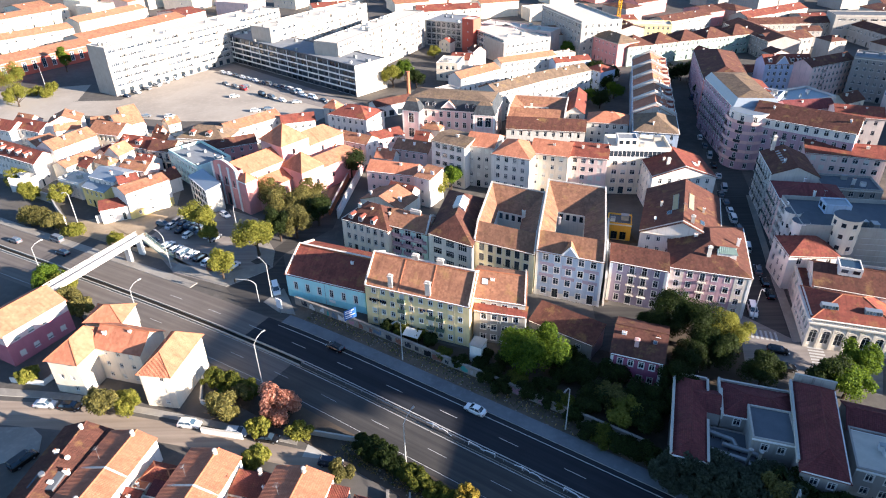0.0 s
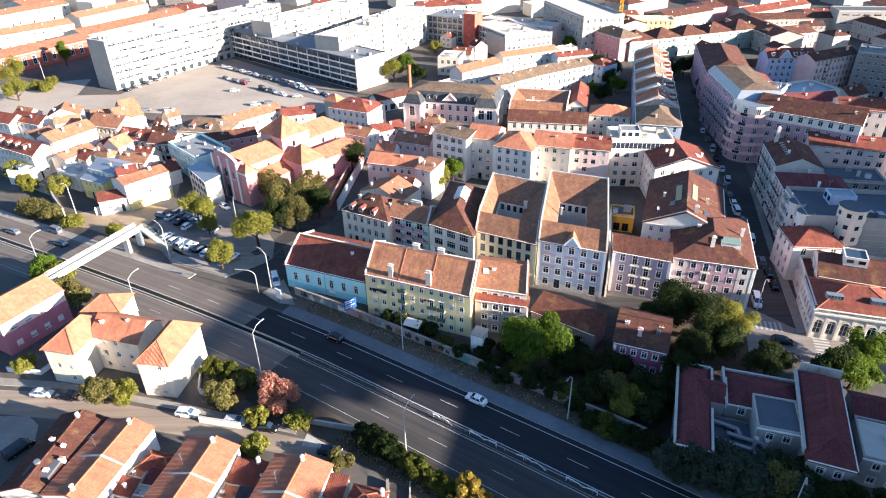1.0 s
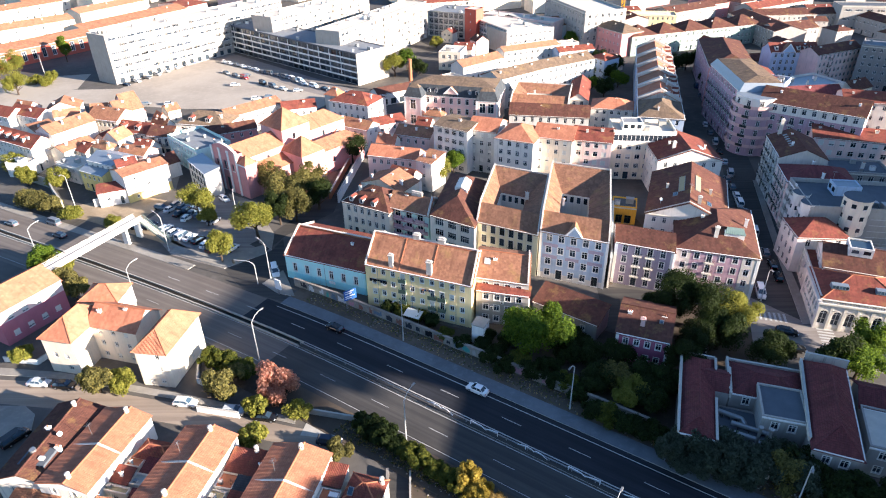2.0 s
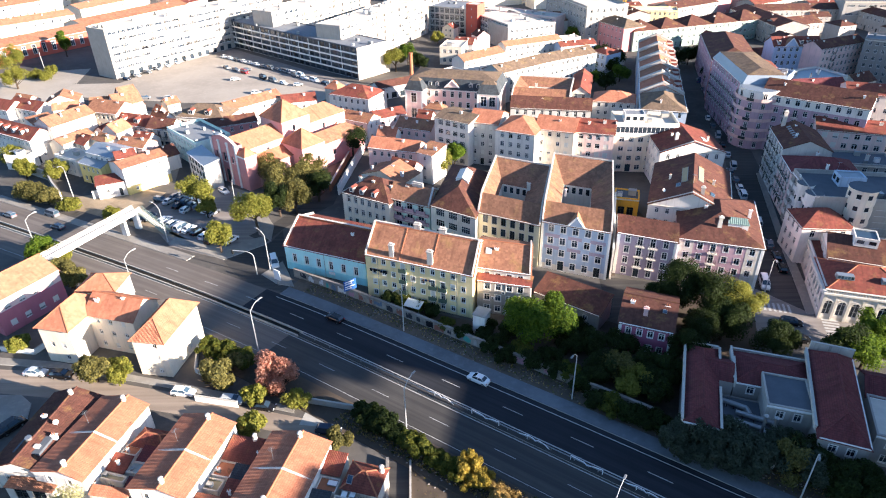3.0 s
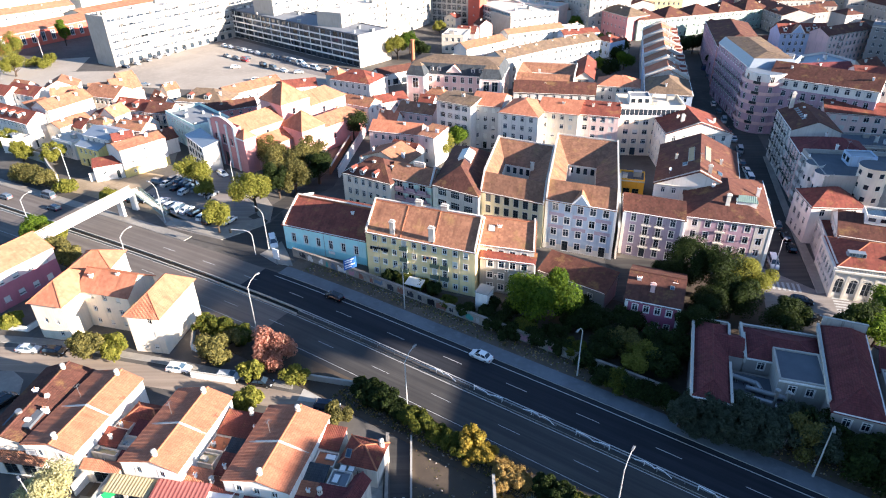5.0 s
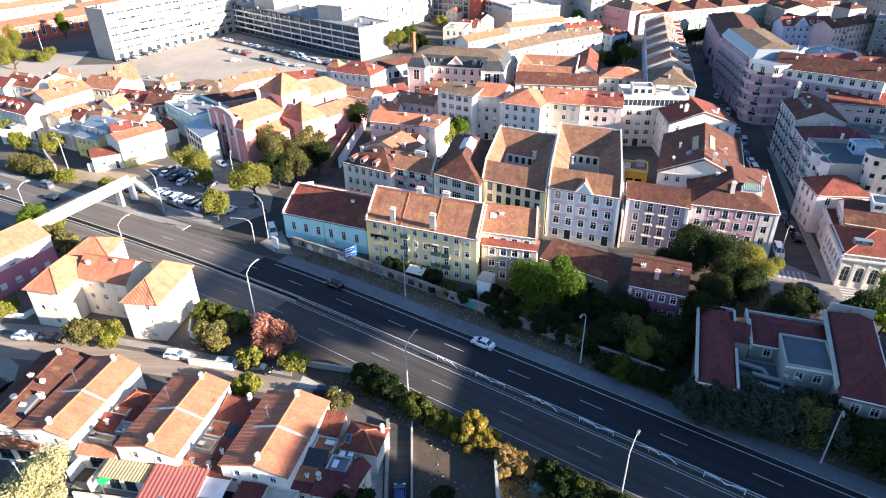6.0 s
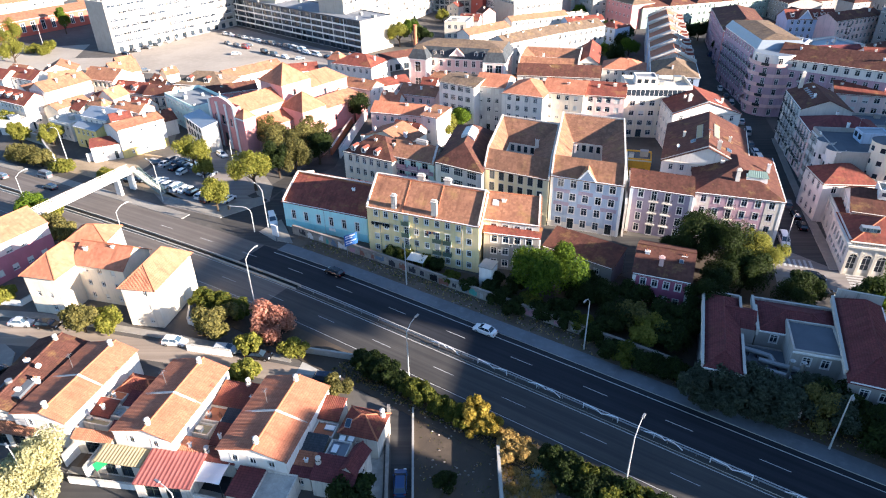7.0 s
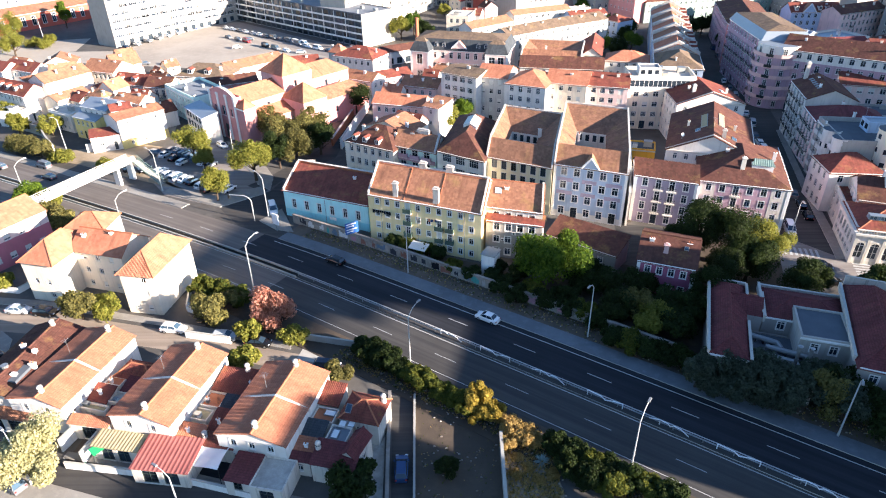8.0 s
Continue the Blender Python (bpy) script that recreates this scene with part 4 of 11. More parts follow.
def skylight(e, x, y, h, rise, m, w=0.9, l=1.3, mat=None):
    """A framed roof light lying in the front slope of a roof whose ridge stands m behind the eave."""
    a = math.atan2(rise, m)
    c = Mesh(GALV, GLASSBLUE)
    c.box(0, 0, 0, w, l, 0.14, GALV, 0.03)
    c.box(0.1, 0.1, 0.14, w - 0.1, l - 0.1, 0.16, mat or GLASSBLUE)
    o = c.object("roof_window", e)
    o.matrix_local = pose(x, y, h + rise * y / m, math.degrees(a))


def skylight_y(e, x, y, h, rise, m, side=1, w=0.9, l=1.3, mat=None):
    """The same in a slope that falls to the side."""
    a = math.degrees(math.atan2(rise, m))
    c = Mesh(GALV, GLASSBLUE)
    c.box(0, 0, 0, w, l, 0.14, GALV, 0.03)
    c.box(0.1, 0.1, 0.14, w - 0.1, l - 0.1, 0.16, mat or GLASSBLUE)
    o = c.object("roof_window", e)
    o.matrix_local = pose(x, y, h + rise * (1 - abs(x - m) / m), 0, a * side)


def seam(e, x, h, rise, m, mat=None):
    """A raised row of ridge tiles running up the front slope."""
    c = Mesh(CLAYPLAIN)
    n = 14
    for i in range(n):
        y0, y1 = m * i / n, m * (i + 0.9) / n
        c.beam((x, y0, h + rise * y0 / m + 0.08), (x, y1, h + rise * y1 / m + 0.02), 0.14, CLAYPLAIN, 5, 0.11)
    c.object("tile_seam", e)


def rear_parapet(e, w, m, z, hgt=0.9, thick=0.35, mat=None):
    mt = mat or PINKTRIM
    c = Mesh(mt)
    c.box(0.1, m + 0.1, z - 1.0, w - 0.1, m + 0.1 + thick, z + hgt, mt)
    c.box(0.0, m, z + hgt, w, m + thick + 0.2, z + hgt + 0.1, OLDWHITE)
    c.object("parapet", e)


def laundry(e, x, z, w, mats, y=-0.55, seed=1):
    """Washing on a line below a window."""
    rng = random.Random(seed)
    l = Mesh(GALV)
    l.beam((x, y, z), (x + w, y, z), 0.015, GALV, 4)
    l.object("clothes_line", e)
    u = x + 0.1
    while u < x + w - 0.3:
        b, dz = rng.uniform(0.3, 0.6), rng.uniform(0.4, 0.8)
        c = Mesh()
        c.box(u, y - 0.02, z - dz, u + b, y + 0.02, z, rng.choice(mats), 0.004)
        c.object("laundry", e)
        u += b + 0.06


def pediment(e, x0, x1, h, rise, mat, y=-0.1, back=3.0):
    """A front gable with a raking cornice above the eaves."""
    c = Mesh(mat)
    xm = (x0 + x1) / 2
    F = [(x0, y, h - 0.1), (x1, y, h - 0.1), (xm, y, h + rise)]
    B = [(x0, y + back, h - 0.1), (x1, y + back, h - 0.1), (xm, y + back, h + rise)]
    c.poly(F, mat)
    c.poly(B[::-1], mat)
    ob = c.object("pediment", e)
    r = Mesh(WHITE)
    for a, b in ((F[0], F[2]), (F[2], F[1])):
        r.beam((a[0], y - 0.08, a[2]), (b[0], y - 0.08, b[2]), 0.2, WHITE, 6)
    r.object("moulding", ob)
    t = Mesh()
    slope(t, [(x0 - 0.2, y + back, h), (x0 - 0.2, y + 0.1, h), (xm, y + 0.1, h + rise + 0.1), (xm, y + back, h + rise + 0.1)], ROOFS_FAR["clay"], 0, 0, 0.08)
    slope(t, [(x1 + 0.2, y + 0.1, h), (x1 + 0.2, y + back, h), (xm, y + back, h + rise + 0.1), (xm, y + 0.1, h + rise + 0.1)], ROOFS_FAR["clay"], 0, 0, 0.08)
    t.object("tiles", ob)


def panel(e, x0, z0, x1, z1, mat, y=-0.025):
    c = Mesh(mat)
    c.box(x0, y, z0, x1, 0.0, z1, mat)
    c.object("panel", e)


def downpipe(e, x, h, y=-0.09):
    c = Mesh(GALV)
    c.beam((x, y, 0.1), (x, y, h - 0.4), 0.06, GALV, 6)
    c.object("downpipe", e)


def air_unit(e, x, z, y=-0.32):
    c = Mesh(WHITE)
    c.box(x, y, z, x + 0.8, y + 0.3, z + 0.55, FRAME)
    c.beam((x + 0.35, y - 0.01, z + 0.28), (x + 0.35, y + 0.01, z + 0.28), 0.2, DARK, 10)
    c.object("air_conditioner", e)


def dish(e, x, y, z):
    """A satellite dish on a short mast."""
    c = Mesh(FRAME)
    c.beam((x, y, z - 0.6), (x, y, z + 0.5), 0.03, GALV, 5)
    c.beam((x, y, z + 0.5), (x + 0.08, y - 0.1, z + 0.56), 0.05, FRAME, 10, 0.42)
    c.object("satellite_dish", e)


def aerial(e, x, y, z, h=2.2):
    c = Mesh(GALV)
    c.beam((x, y, z - 0.5), (x, y, z + h), 0.03, GALV, 4)
    for k in range(5):
        c.beam((x - 0.5, y + 0.2 * k - 0.4, z + h - 0.1), (x + 0.5, y + 0.2 * k - 0.4, z + h - 0.1), 0.015, GALV, 4)
    c.beam((x, y - 0.5, z + h - 0.1), (x, y + 0.6, z + h - 0.1), 0.02, GALV, 4)
    c.object("aerial", e)


def glass_lantern(e, x, y, z, w=3.6, l=6.0):
    """A glazed ridge lantern."""
    c = Mesh(FRAME)
    c.box(x - w / 2, y - l / 2, z - 1.4, x + w / 2, y + l / 2, z + 0.2, FRAME)
    o = c.object("lantern", e, "white glazed ridge lantern")
    g = Mesh(BLIND)
    slope(g, [(x - w / 2 - 0.1, y + l / 2, z + 0.2), (x - w / 2 - 0.1, y - l / 2, z + 0.2), (x, y - l / 2, z + 1.0), (x, y + l / 2, z + 1.0)], BLIND, 0.6, 0.04, 0.04)
    slope(g, [(x + w / 2 + 0.1, y - l / 2, z + 0.2), (x + w / 2 + 0.1, y + l / 2, z + 0.2), (x, y + l / 2, z + 1.0), (x, y - l / 2, z + 1.0)], BLIND, 0.6, 0.04, 0.04)
    g.poly([(x - w / 2, y - l / 2, z + 0.2), (x + w / 2, y - l / 2, z + 0.2), (x, y - l / 2, z + 1.0)], BLIND)
    g.object("glazing", o)


def copper_roof(e, x, y, z):
    c = Mesh(WHITE)
    c.box(x, y, z - 1.5, x + 4.2, y + 3.0, z + 0.6, WHITE)
    o = c.object("roof_housing", e, "small roof housing with green copper top")
    t = Mesh(COPPER)
    slope(t, [(x - 0.2, y - 0.2, z + 0.6), (x + 4.4, y - 0.2, z + 0.6), (x + 3.8, y + 1.5, z + 1.5), (x + 0.4, y + 1.5, z + 1.5)], COPPER, 0.4, 0.04, 0.05)
    slope(t, [(x + 4.4, y + 3.2, z + 0.6), (x - 0.2, y + 3.2, z + 0.6), (x + 0.4, y + 1.5, z + 1.5), (x + 3.8, y + 1.5, z + 1.5)], COPPER, 0.4, 0.04, 0.05)
    t.object("copper_sheet", o)


def yard_well(e, x, y, z):
    """A sunken roof yard with a tank and a felt deck."""
    c = Mesh(DECKDARK)
    c.box(x - 2.2, y - 1.8, z - 0.6, x + 2.2, y + 1.8, z + 0.12, DECKDARK)
    o = c.object("roof_deck", e, "dark felt roof deck with patches")
    t = Mesh(GALV)
    t.beam((x - 0.8, y + 0.4, z + 0.1), (x - 0.8, y + 0.4, z + 1.1), 0.5, GALV, 12)
    t.object("water_tank", o)
    v = Mesh(WHITE)
    v.box(x + 0.7, y - 0.8, z + 0.12, x + 1.5, y - 0.2, z + 0.5, WHITE)
    v.object("vent", o)


def roof_box(e, x, y, z, w, d, hgt, wall="white", deck=None):
    """A set-back top storey with a parapet, a window band and its own flat deck."""
    wl, dk = WALLS[wall], deck or DECKGREY
    c = Mesh(wl)
    c.box(x, y, z - 0.3, x + w, y + d, z + hgt, wl)
    for a, b, u, v in ((x, y, x + w, y + 0.2), (x, y + d - 0.2, x + w, y + d), (x, y + 0.2, x + 0.2, y + d - 0.2), (x + w - 0.2, y + 0.2, x + w, y + d - 0.2)):
        c.box(a, b, z + hgt, u, v, z + hgt + 0.35, wl)
    o = c.object("top_storey", e)
    k = Mesh(dk)
    k.box(x + 0.2, y + 0.2, z + hgt + 0.004, x + w - 0.2, y + d - 0.2, z + hgt + 0.05, dk)
    k.object("deck", o)
    n = max(1, int(w / 1.8))
    for i in range(n):
        u = x + (i + 0.2) * w / n
        g = Mesh(GLASS)
        g.box(u, y - 0.05, z + hgt * 0.3, u + w / n * 0.6, y + 0.02, z + hgt * 0.85, GLASS)
        g.object("window", o)


def round_bay(e, x, y, r, z0, z1, wall):
    """A rounded stair tower or bay with ribbon windows and a flat coping."""
    n, wm = 16, WALLS[wall]
    P = lambda t, z, q=r: (x + q * math.cos(t), y + q * math.sin(t), z)
    m = Mesh(wm)
    for i in range(n):
        a, b = 2 * math.pi * i / n, 2 * math.pi * (i + 1) / n
        m.poly([P(a, z0), P(b, z0), P(b, z1), P(a, z1)], wm)
        m.poly([P(a, z1, r + 0.2), P(b, z1, r + 0.2), P(b, z1 + 0.25, r + 0.2), P(a, z1 + 0.25, r + 0.2)], wm)
        m.poly([P(a, z1), P(b, z1), P(b, z1, r + 0.2), P(a, z1, r + 0.2)], wm)
    m.poly([P(2 * math.pi * i / n, z1 + 0.25, r + 0.2) for i in range(n)], DECKDARK)
    o = m.object("round_bay", e)
    z = z0 + 1.2
    while z + 1.5 < z1:
        for i in range(0, n, 2):
            a, b = 2 * math.pi * (i + 0.1) / n, 2 * math.pi * (i + 0.9) / n
            g = Mesh(GLASS)
            g.poly([P(a, z, r + 0.02), P(b, z, r + 0.02), P(b, z + 1.1, r + 0.02), P(a, z + 1.1, r + 0.02)], GLASS)
            g.poly([P(a, z - 0.12, r + 0.08), P(b, z - 0.12, r + 0.08), P(b, z, r + 0.08), P(a, z, r + 0.08)], WHITE)
            g.object("window", o)
        z += 3.0


def glazed_band(e, w, z0, z1, y=-0.12):
    """A glazed top-floor loggia: dark panes between white posts under a white sill and coping."""
    c = Mesh(FRAME)
    c.box(0.2, y - 0.1, z0 - 0.25, w - 0.2, 0.01, z0, FRAME)
    c.box(0.2, y - 0.1, z1, w - 0.2, 0.01, z1 + 0.22, FRAME)
    n = int(w / 1.3)
    for i in range(n + 1):
        u = 0.2 + i * (w - 0.5) / n
        c.box(u, y, z0, u + 0.1, 0.01, z1, FRAME)
    o = c.object("loggia", e, "glazed loggia with white posts")
    g = Mesh(GLASS)
    g.box(0.3, y + 0.06, z0, w - 0.3, y + 0.09, z1, GLASS)
    g.object("pane", o)


def ducts(e, w, d, z):
    """Bent grey air ducts and two flues on a flat roof."""
    for k, (y, x0, x1) in enumerate(((d * 0.45, 0.8, w * 0.75), (d * 0.62, w * 0.3, w * 0.95), (d * 0.82, 0.6, w * 0.5))):
        c = Mesh(GALV)
        c.beam((x0, y, z + 0.7), (x1, y - 0.8, z + 0.7), 0.42, GALV, 8)
        c.beam((x1, y - 0.8, z + 0.7), (x1 + 0.5, y - 2.2, z + 0.7), 0.42, GALV, 8)
        for u in (0.2, 0.5, 0.8):
            c.box(x0 + (x1 - x0) * u - 0.06, y - 0.8 * u - 0.5, z - 0.02, x0 + (x1 - x0) * u + 0.06, y - 0.8 * u + 0.5, z + 0.4, IRON)
        c.object("duct", e, "bent grey sheet-metal air duct")
    for x in (w * 0.72, w * 0.9):
        c = Mesh(GALV)
        c.beam((x, d * 0.3, z), (x, d * 0.3, z + 4.2), 0.26, GALV, 8)
        c.beam((x, d * 0.3, z + 4.4), (x, d * 0.3, z + 4.6), 0.4, GALV, 8, 0.1)
        c.beam((x, d * 0.3, z + 4.2), (x, d * 0.3, z + 4.4), 0.05, GALV, 5)
        c.object("flue", e)


def end_wall(e, w, d, h, mat=None):
    """A blank rendered gable wall closing a long block."""
    c = Mesh(mat or WALLS["cream"])
    c.box(w + 0.003, -0.6, 0, w + 0.45, d + 0.1, h, mat or WALLS["cream"])
    c.object("end_wall", e, "blank cream rendered end wall")


def floor_bands(e, w, h, floors, out=0.55, mat=None):
    """Long balcony slabs with low parapets, one at each storey of a modern block."""
    for k in range(1, floors):
        z = h * k / floors
        c = Mesh(mat or WALLS["slab"])
        c.box(0.3, -out, z - 0.18, w - 0.3, 0.02, z, mat or WALLS["slab"])
        c.box(0.3, -out, z, w - 0.3, -out + 0.1, z + 0.55, mat or WALLS["slab"])
        for i in range(1, int(w / 8)):
            c.box(i * 8.0 - 0.1, -out + 0.1, z, i * 8.0 + 0.1, 0.0, z + h / floors - 0.25, mat or WALLS["slab"])
        c.object("balcony_slab", e)

def arched_opening(e, tf, u, v0, w, h, wall, door=False):
    """Closes a rectangular opening to a round arch, with a stone hood and a glazed leaf behind."""
    r, zc, n = w / 2, v0 + h - w / 2, 10
    arc = [(u + r + r * math.cos(math.pi * k / n), zc + r * math.sin(math.pi * k / n)) for k in range(n + 1)]
    sp, hood = Mesh(wall), Mesh(STONE)
    top = v0 + h
    for (a, b), (c, d) in zip(arc, arc[1:]):
        sp.poly([tf(a, 0.0, b), tf(c, 0.0, d), tf(c, 0.0, top), tf(a, 0.0, top)], wall)
        sp.poly([tf(a, 0.0, b), tf(a, 0.25, b), tf(c, 0.25, d), tf(c, 0.0, d)], wall)
    ring = [(u + r + (r + 0.28) * math.cos(math.pi * k / n), zc + (r + 0.28) * math.sin(math.pi * k / n)) for k in range(n + 1)]
    for (a, b), (c, d), (a2, b2), (c2, d2) in zip(arc, arc[1:], ring, ring[1:]):
        hood.poly([tf(a, -0.12, b), tf(a2, -0.12, b2), tf(c2, -0.12, d2), tf(c, -0.12, d)], STONE)
        hood.poly([tf(a2, -0.12, b2), tf(a2, 0.0, b2), tf(c2, 0.0, d2), tf(c2, -0.12, d2)], STONE)
        hood.poly([tf(a, -0.12, b), tf(c, -0.12, d), tf(c, 0.0, d), tf(a, 0.0, b)], STONE)
    sp.object("arch_spandrel", e)
    hood.object("arch_hood", e, "pale stone arch hood")
    fr = FRAMEDARK if door else FRAME
    g, f = Mesh(FRAMEDARK if door else GLASS), Mesh(fr)
    leaf = FRAMEDARK if door else GLASS
    g.poly([tf(u, 0.22, v0), tf(u + w, 0.22, v0), tf(u + w, 0.22, zc + r), tf(u, 0.22, zc + r)], leaf)
    for a, b, c, d in ((u + r - 0.05, v0, u + r + 0.05, zc + r), (u, zc - 0.05, u + w, zc + 0.05), (u, v0 + h * 0.35, u + w, v0 + h * 0.35 + 0.06), (u, v0, u + 0.09, zc), (u + w - 0.09, v0, u + w, zc)):
        f.poly([tf(a, 0.17, b), tf(c, 0.17, b), tf(c, 0.17, d), tf(a, 0.17, d)], fr)
    o = f.object("door" if door else "window", e)
    g.object("pane", o)


def palace(x, y, ang, w, d, h):
    """Low palace: arched openings to the front, pilasters, a balustrade before a red hipped roof with long skylights."""
    e = base("palace", pose(x, y, 0, 0, 0, ang), "low white palace with arched windows, balustrade and red hipped roof", "palace")
    wm = WALLS["white"]
    b = Mesh(wm)
    tf = {"f": lambda u, i, v: (u, i, v), "l": lambda u, i, v: (i, d - u, v), "r": lambda u, i, v: (w - i, u, v), "b": lambda u, i, v: (w - u, d - i, v)}
    bay = w / 7
    holes = [(bay * (k + 0.5) - 0.75, 0.15 if k == 3 else 1.3, bay * (k + 0.5) + 0.75, 4.7) for k in range(7)]
    facade(b, w, h, holes, wm, tf["f"], 0.25, bands=((0.0, 0.7, STONE),))
    for k, (u0, v0, u1, v1) in enumerate(holes):
        arched_opening(e, tf["f"], u0, v0, u1 - u0, v1 - v0, wm, k == 3)
    side = [(1.2 + 2.1 * k, 1.2, 2.2 + 2.1 * k, 2.2) for k in range(6)] + [(1.2 + 2.1 * k, 3.2, 2.2 + 2.1 * k, 5.3) for k in range(6)]
    facade(b, d, h, side, wm, tf["l"], 0.2, bands=((0.0, 0.7, STONE),))
    for u0, v0, u1, v1 in side:
        a, p = window_mesh(1.0, round(v1 - v0, 1), "cas", STONE, True)
        o = new("window", a)
        o.parent = e
        o.matrix_local = pose(0, d, 0, 0, 0, 270) @ Matrix.Translation((u0, 0, v0))
        q = new("pane", p)
        q.parent = o
    facade(b, d, h, [], wm, tf["r"])
    facade(b, w, h, [], wm, tf["b"])
    b.object("wall", e)
    for k in range(8):
        p = Mesh(STONE)
        u = min(max(bay * k - 0.25, 0.0), w - 0.5)
        p.box(u, -0.14, 0, u + 0.5, -0.002, h - 0.4, STONE)
        p.box(u - 0.08, -0.2, h - 0.75, u + 0.58, -0.002, h - 0.4, STONE)
        p.object("pilaster", e)
    c = Mesh(STONE)
    c.box(-0.3, -0.45, h - 0.4, w + 0.3, 0.3, h, STONE)
    c.box(-0.3, 0.3, h - 0.4, 0.3, d, h, STONE)
    c.object("cornice", e)
    pm = Mesh(STONE)
    pm.beam((0, 0, 0), (0, 0, 0.35), 0.07, STONE, 6, 0.12)
    pm.beam((0, 0, 0.35), (0, 0, 0.7), 0.12, STONE, 6, 0.06)
    pm = pm.data("baluster")
    n = int(w / 0.5)
    for k in range(n):
        o = new("baluster", pm)
        o.parent = e
        o.location = (0.25 + k * (w - 0.5) / (n - 1), -0.1, h)
    rl = Mesh(STONE)
    rl.box(-0.1, -0.28, h + 0.7, w + 0.1, 0.08, h + 0.86, STONE)
    rl.object("balustrade_rail", e)
    rf, cp = Mesh(), Mesh()
    roof(rf, "hip", w - 0.6, d - 1.2, h + 0.2, 3.0, ROOFS_FAR["red"], 0.1, 0, caps=cp)
    o = rf.object("roof", e)
    o.location = (0.3, 1.0, 0)
    o = cp.object("ridge", e)
    o.location = (0.3, 1.0, 0)
    for u in (2.2, 10.5):
        sk = Mesh(DECKDARK)
        sk.box(u, 3.4, h + 1.5, u + 3.4, 4.9, h + 2.35, ZINC, 0.1)
        q = sk.object("skylight", e, "long grey glazed roof light")
        for k in range(5):
            g = Mesh(GLASSBLUE)
            g.poly([(u + 0.25 + 0.62 * k, 3.37, h + 1.62), (u + 0.75 + 0.62 * k, 3.37, h + 1.62), (u + 0.75 + 0.62 * k, 3.46, h + 2.24), (u + 0.25 + 0.62 * k, 3.46, h + 2.24)], GLASSBLUE)
            g.object("pane", q)
    return e


# ---- ground, highway, pavements ----
def sheet(name, pts, mat, z, label, category="", kind="structure", thick=0.0):
    m = Mesh(mat)
    m.poly([(x, y, z) for x, y in pts], mat)
    if thick:
        n = len(pts)
        for i in range(n):
            (a, b), (c, d) = pts[i], pts[(i + 1) % n]
            m.poly([(a, b, z - thick), (c, d, z - thick), (c, d, z), (a, b, z)], KERB)
    ob = m.object(name)
    return tagged(ob, label, category or name.split("_")[0], kind=kind)


g = Mesh(GROUND)
S = 3000
g.poly([(-S, -S, 0), (S, -S, 0), (S, S, 0), (-S, S, 0)], GROUND)
tagged(g.object("ground"), "dusty city ground of worn asphalt and earth", "ground", kind="structure")

AXIS = [(-260, 225), (-190, 189), (-122.5, 153.5), (-91.4, 137.5), (-65, 123.4), (-41.7, 110.2), (-25.8, 100.4), (-9.9, 89.7), (6.4, 78.9), (22.8, 67.9), (60, 42.5), (110, 8.5), (170, -32)]


def axis_at(s):
    """Place and heading of the highway's middle, s metres from its start."""
    for (a, b), (c, d) in zip(AXIS, AXIS[1:]):
        l = math.hypot(c - a, d - b)
        if s <= l or (c, d) == AXIS[-1]:
            return Vector((a + (c - a) * s / l, b + (d - b) * s / l)), math.atan2(d - b, c - a)
        s -= l


TOTAL = sum(math.hypot(c - a, d - b) for (a, b), (c, d) in zip(AXIS, AXIS[1:]))


def smooth_axis(s):
    p = sum((axis_at(min(max(s + k, 0), TOTAL))[0] for k in (-12, -6, 0, 6, 12)), Vector((0, 0))) / 5
    q = sum((axis_at(min(max(s + 2 + k, 0), TOTAL))[0] for k in (-12, -6, 0, 6, 12)), Vector((0, 0))) / 5
    v = (q - p).normalized()
    return p, v, Vector((-v.y, v.x))


def ribbon(name, o0, o1, z, mat, label="", s0=14, s1=None, step=4.0, thick=0.0, kind="structure", top=None, mesh=None, ends=True):
    """A strip along the highway between two offsets from its middle (positive: the far side)."""
    m = mesh or Mesh(mat)
    s1 = s1 or TOTAL - 18
    n = max(1, int(round((s1 - s0) / step)))
    rows = []
    for i in range(n + 1):
        s = s0 + (s1 - s0) * i / n
        p, v, w = smooth_axis(s)
        rows.append((p + w * o0, p + w * o1, s))
    for (a, b, s), (c, d, t) in zip(rows, rows[1:]):
        m.poly([(*a, z), (*c, z), (*d, z), (*b, z)], mat, [(s, o0), (t, o0), (t, o1), (s, o1)])
        if thick:
            m.poly([(*a, z - thick), (*c, z - thick), (*c, z), (*a, z)], top or mat, [(s, 0), (t, 0), (t, 1), (s, 1)])
            m.poly([(*d, z - thick), (*b, z - thick), (*b, z), (*d, z)], top or mat, [(s, 0), (t, 0), (t, 1), (s, 1)])
    if thick and ends:
        for a, b, s in (rows[0], rows[-1]):
            m.poly([(*a, z - thick), (*b, z - thick), (*b, z), (*a, z)], top or mat)
    if mesh:
        return m
    return tagged(m.object(name), label, name.split("_")[0], kind=kind)


def near_s(x, y):
    """Metres along the highway nearest to a place."""
    return min((((smooth_axis(k * 2.0)[0] - Vector((x, y))).length, k * 2.0) for k in range(7, int(TOTAL / 2) - 8)))[1]


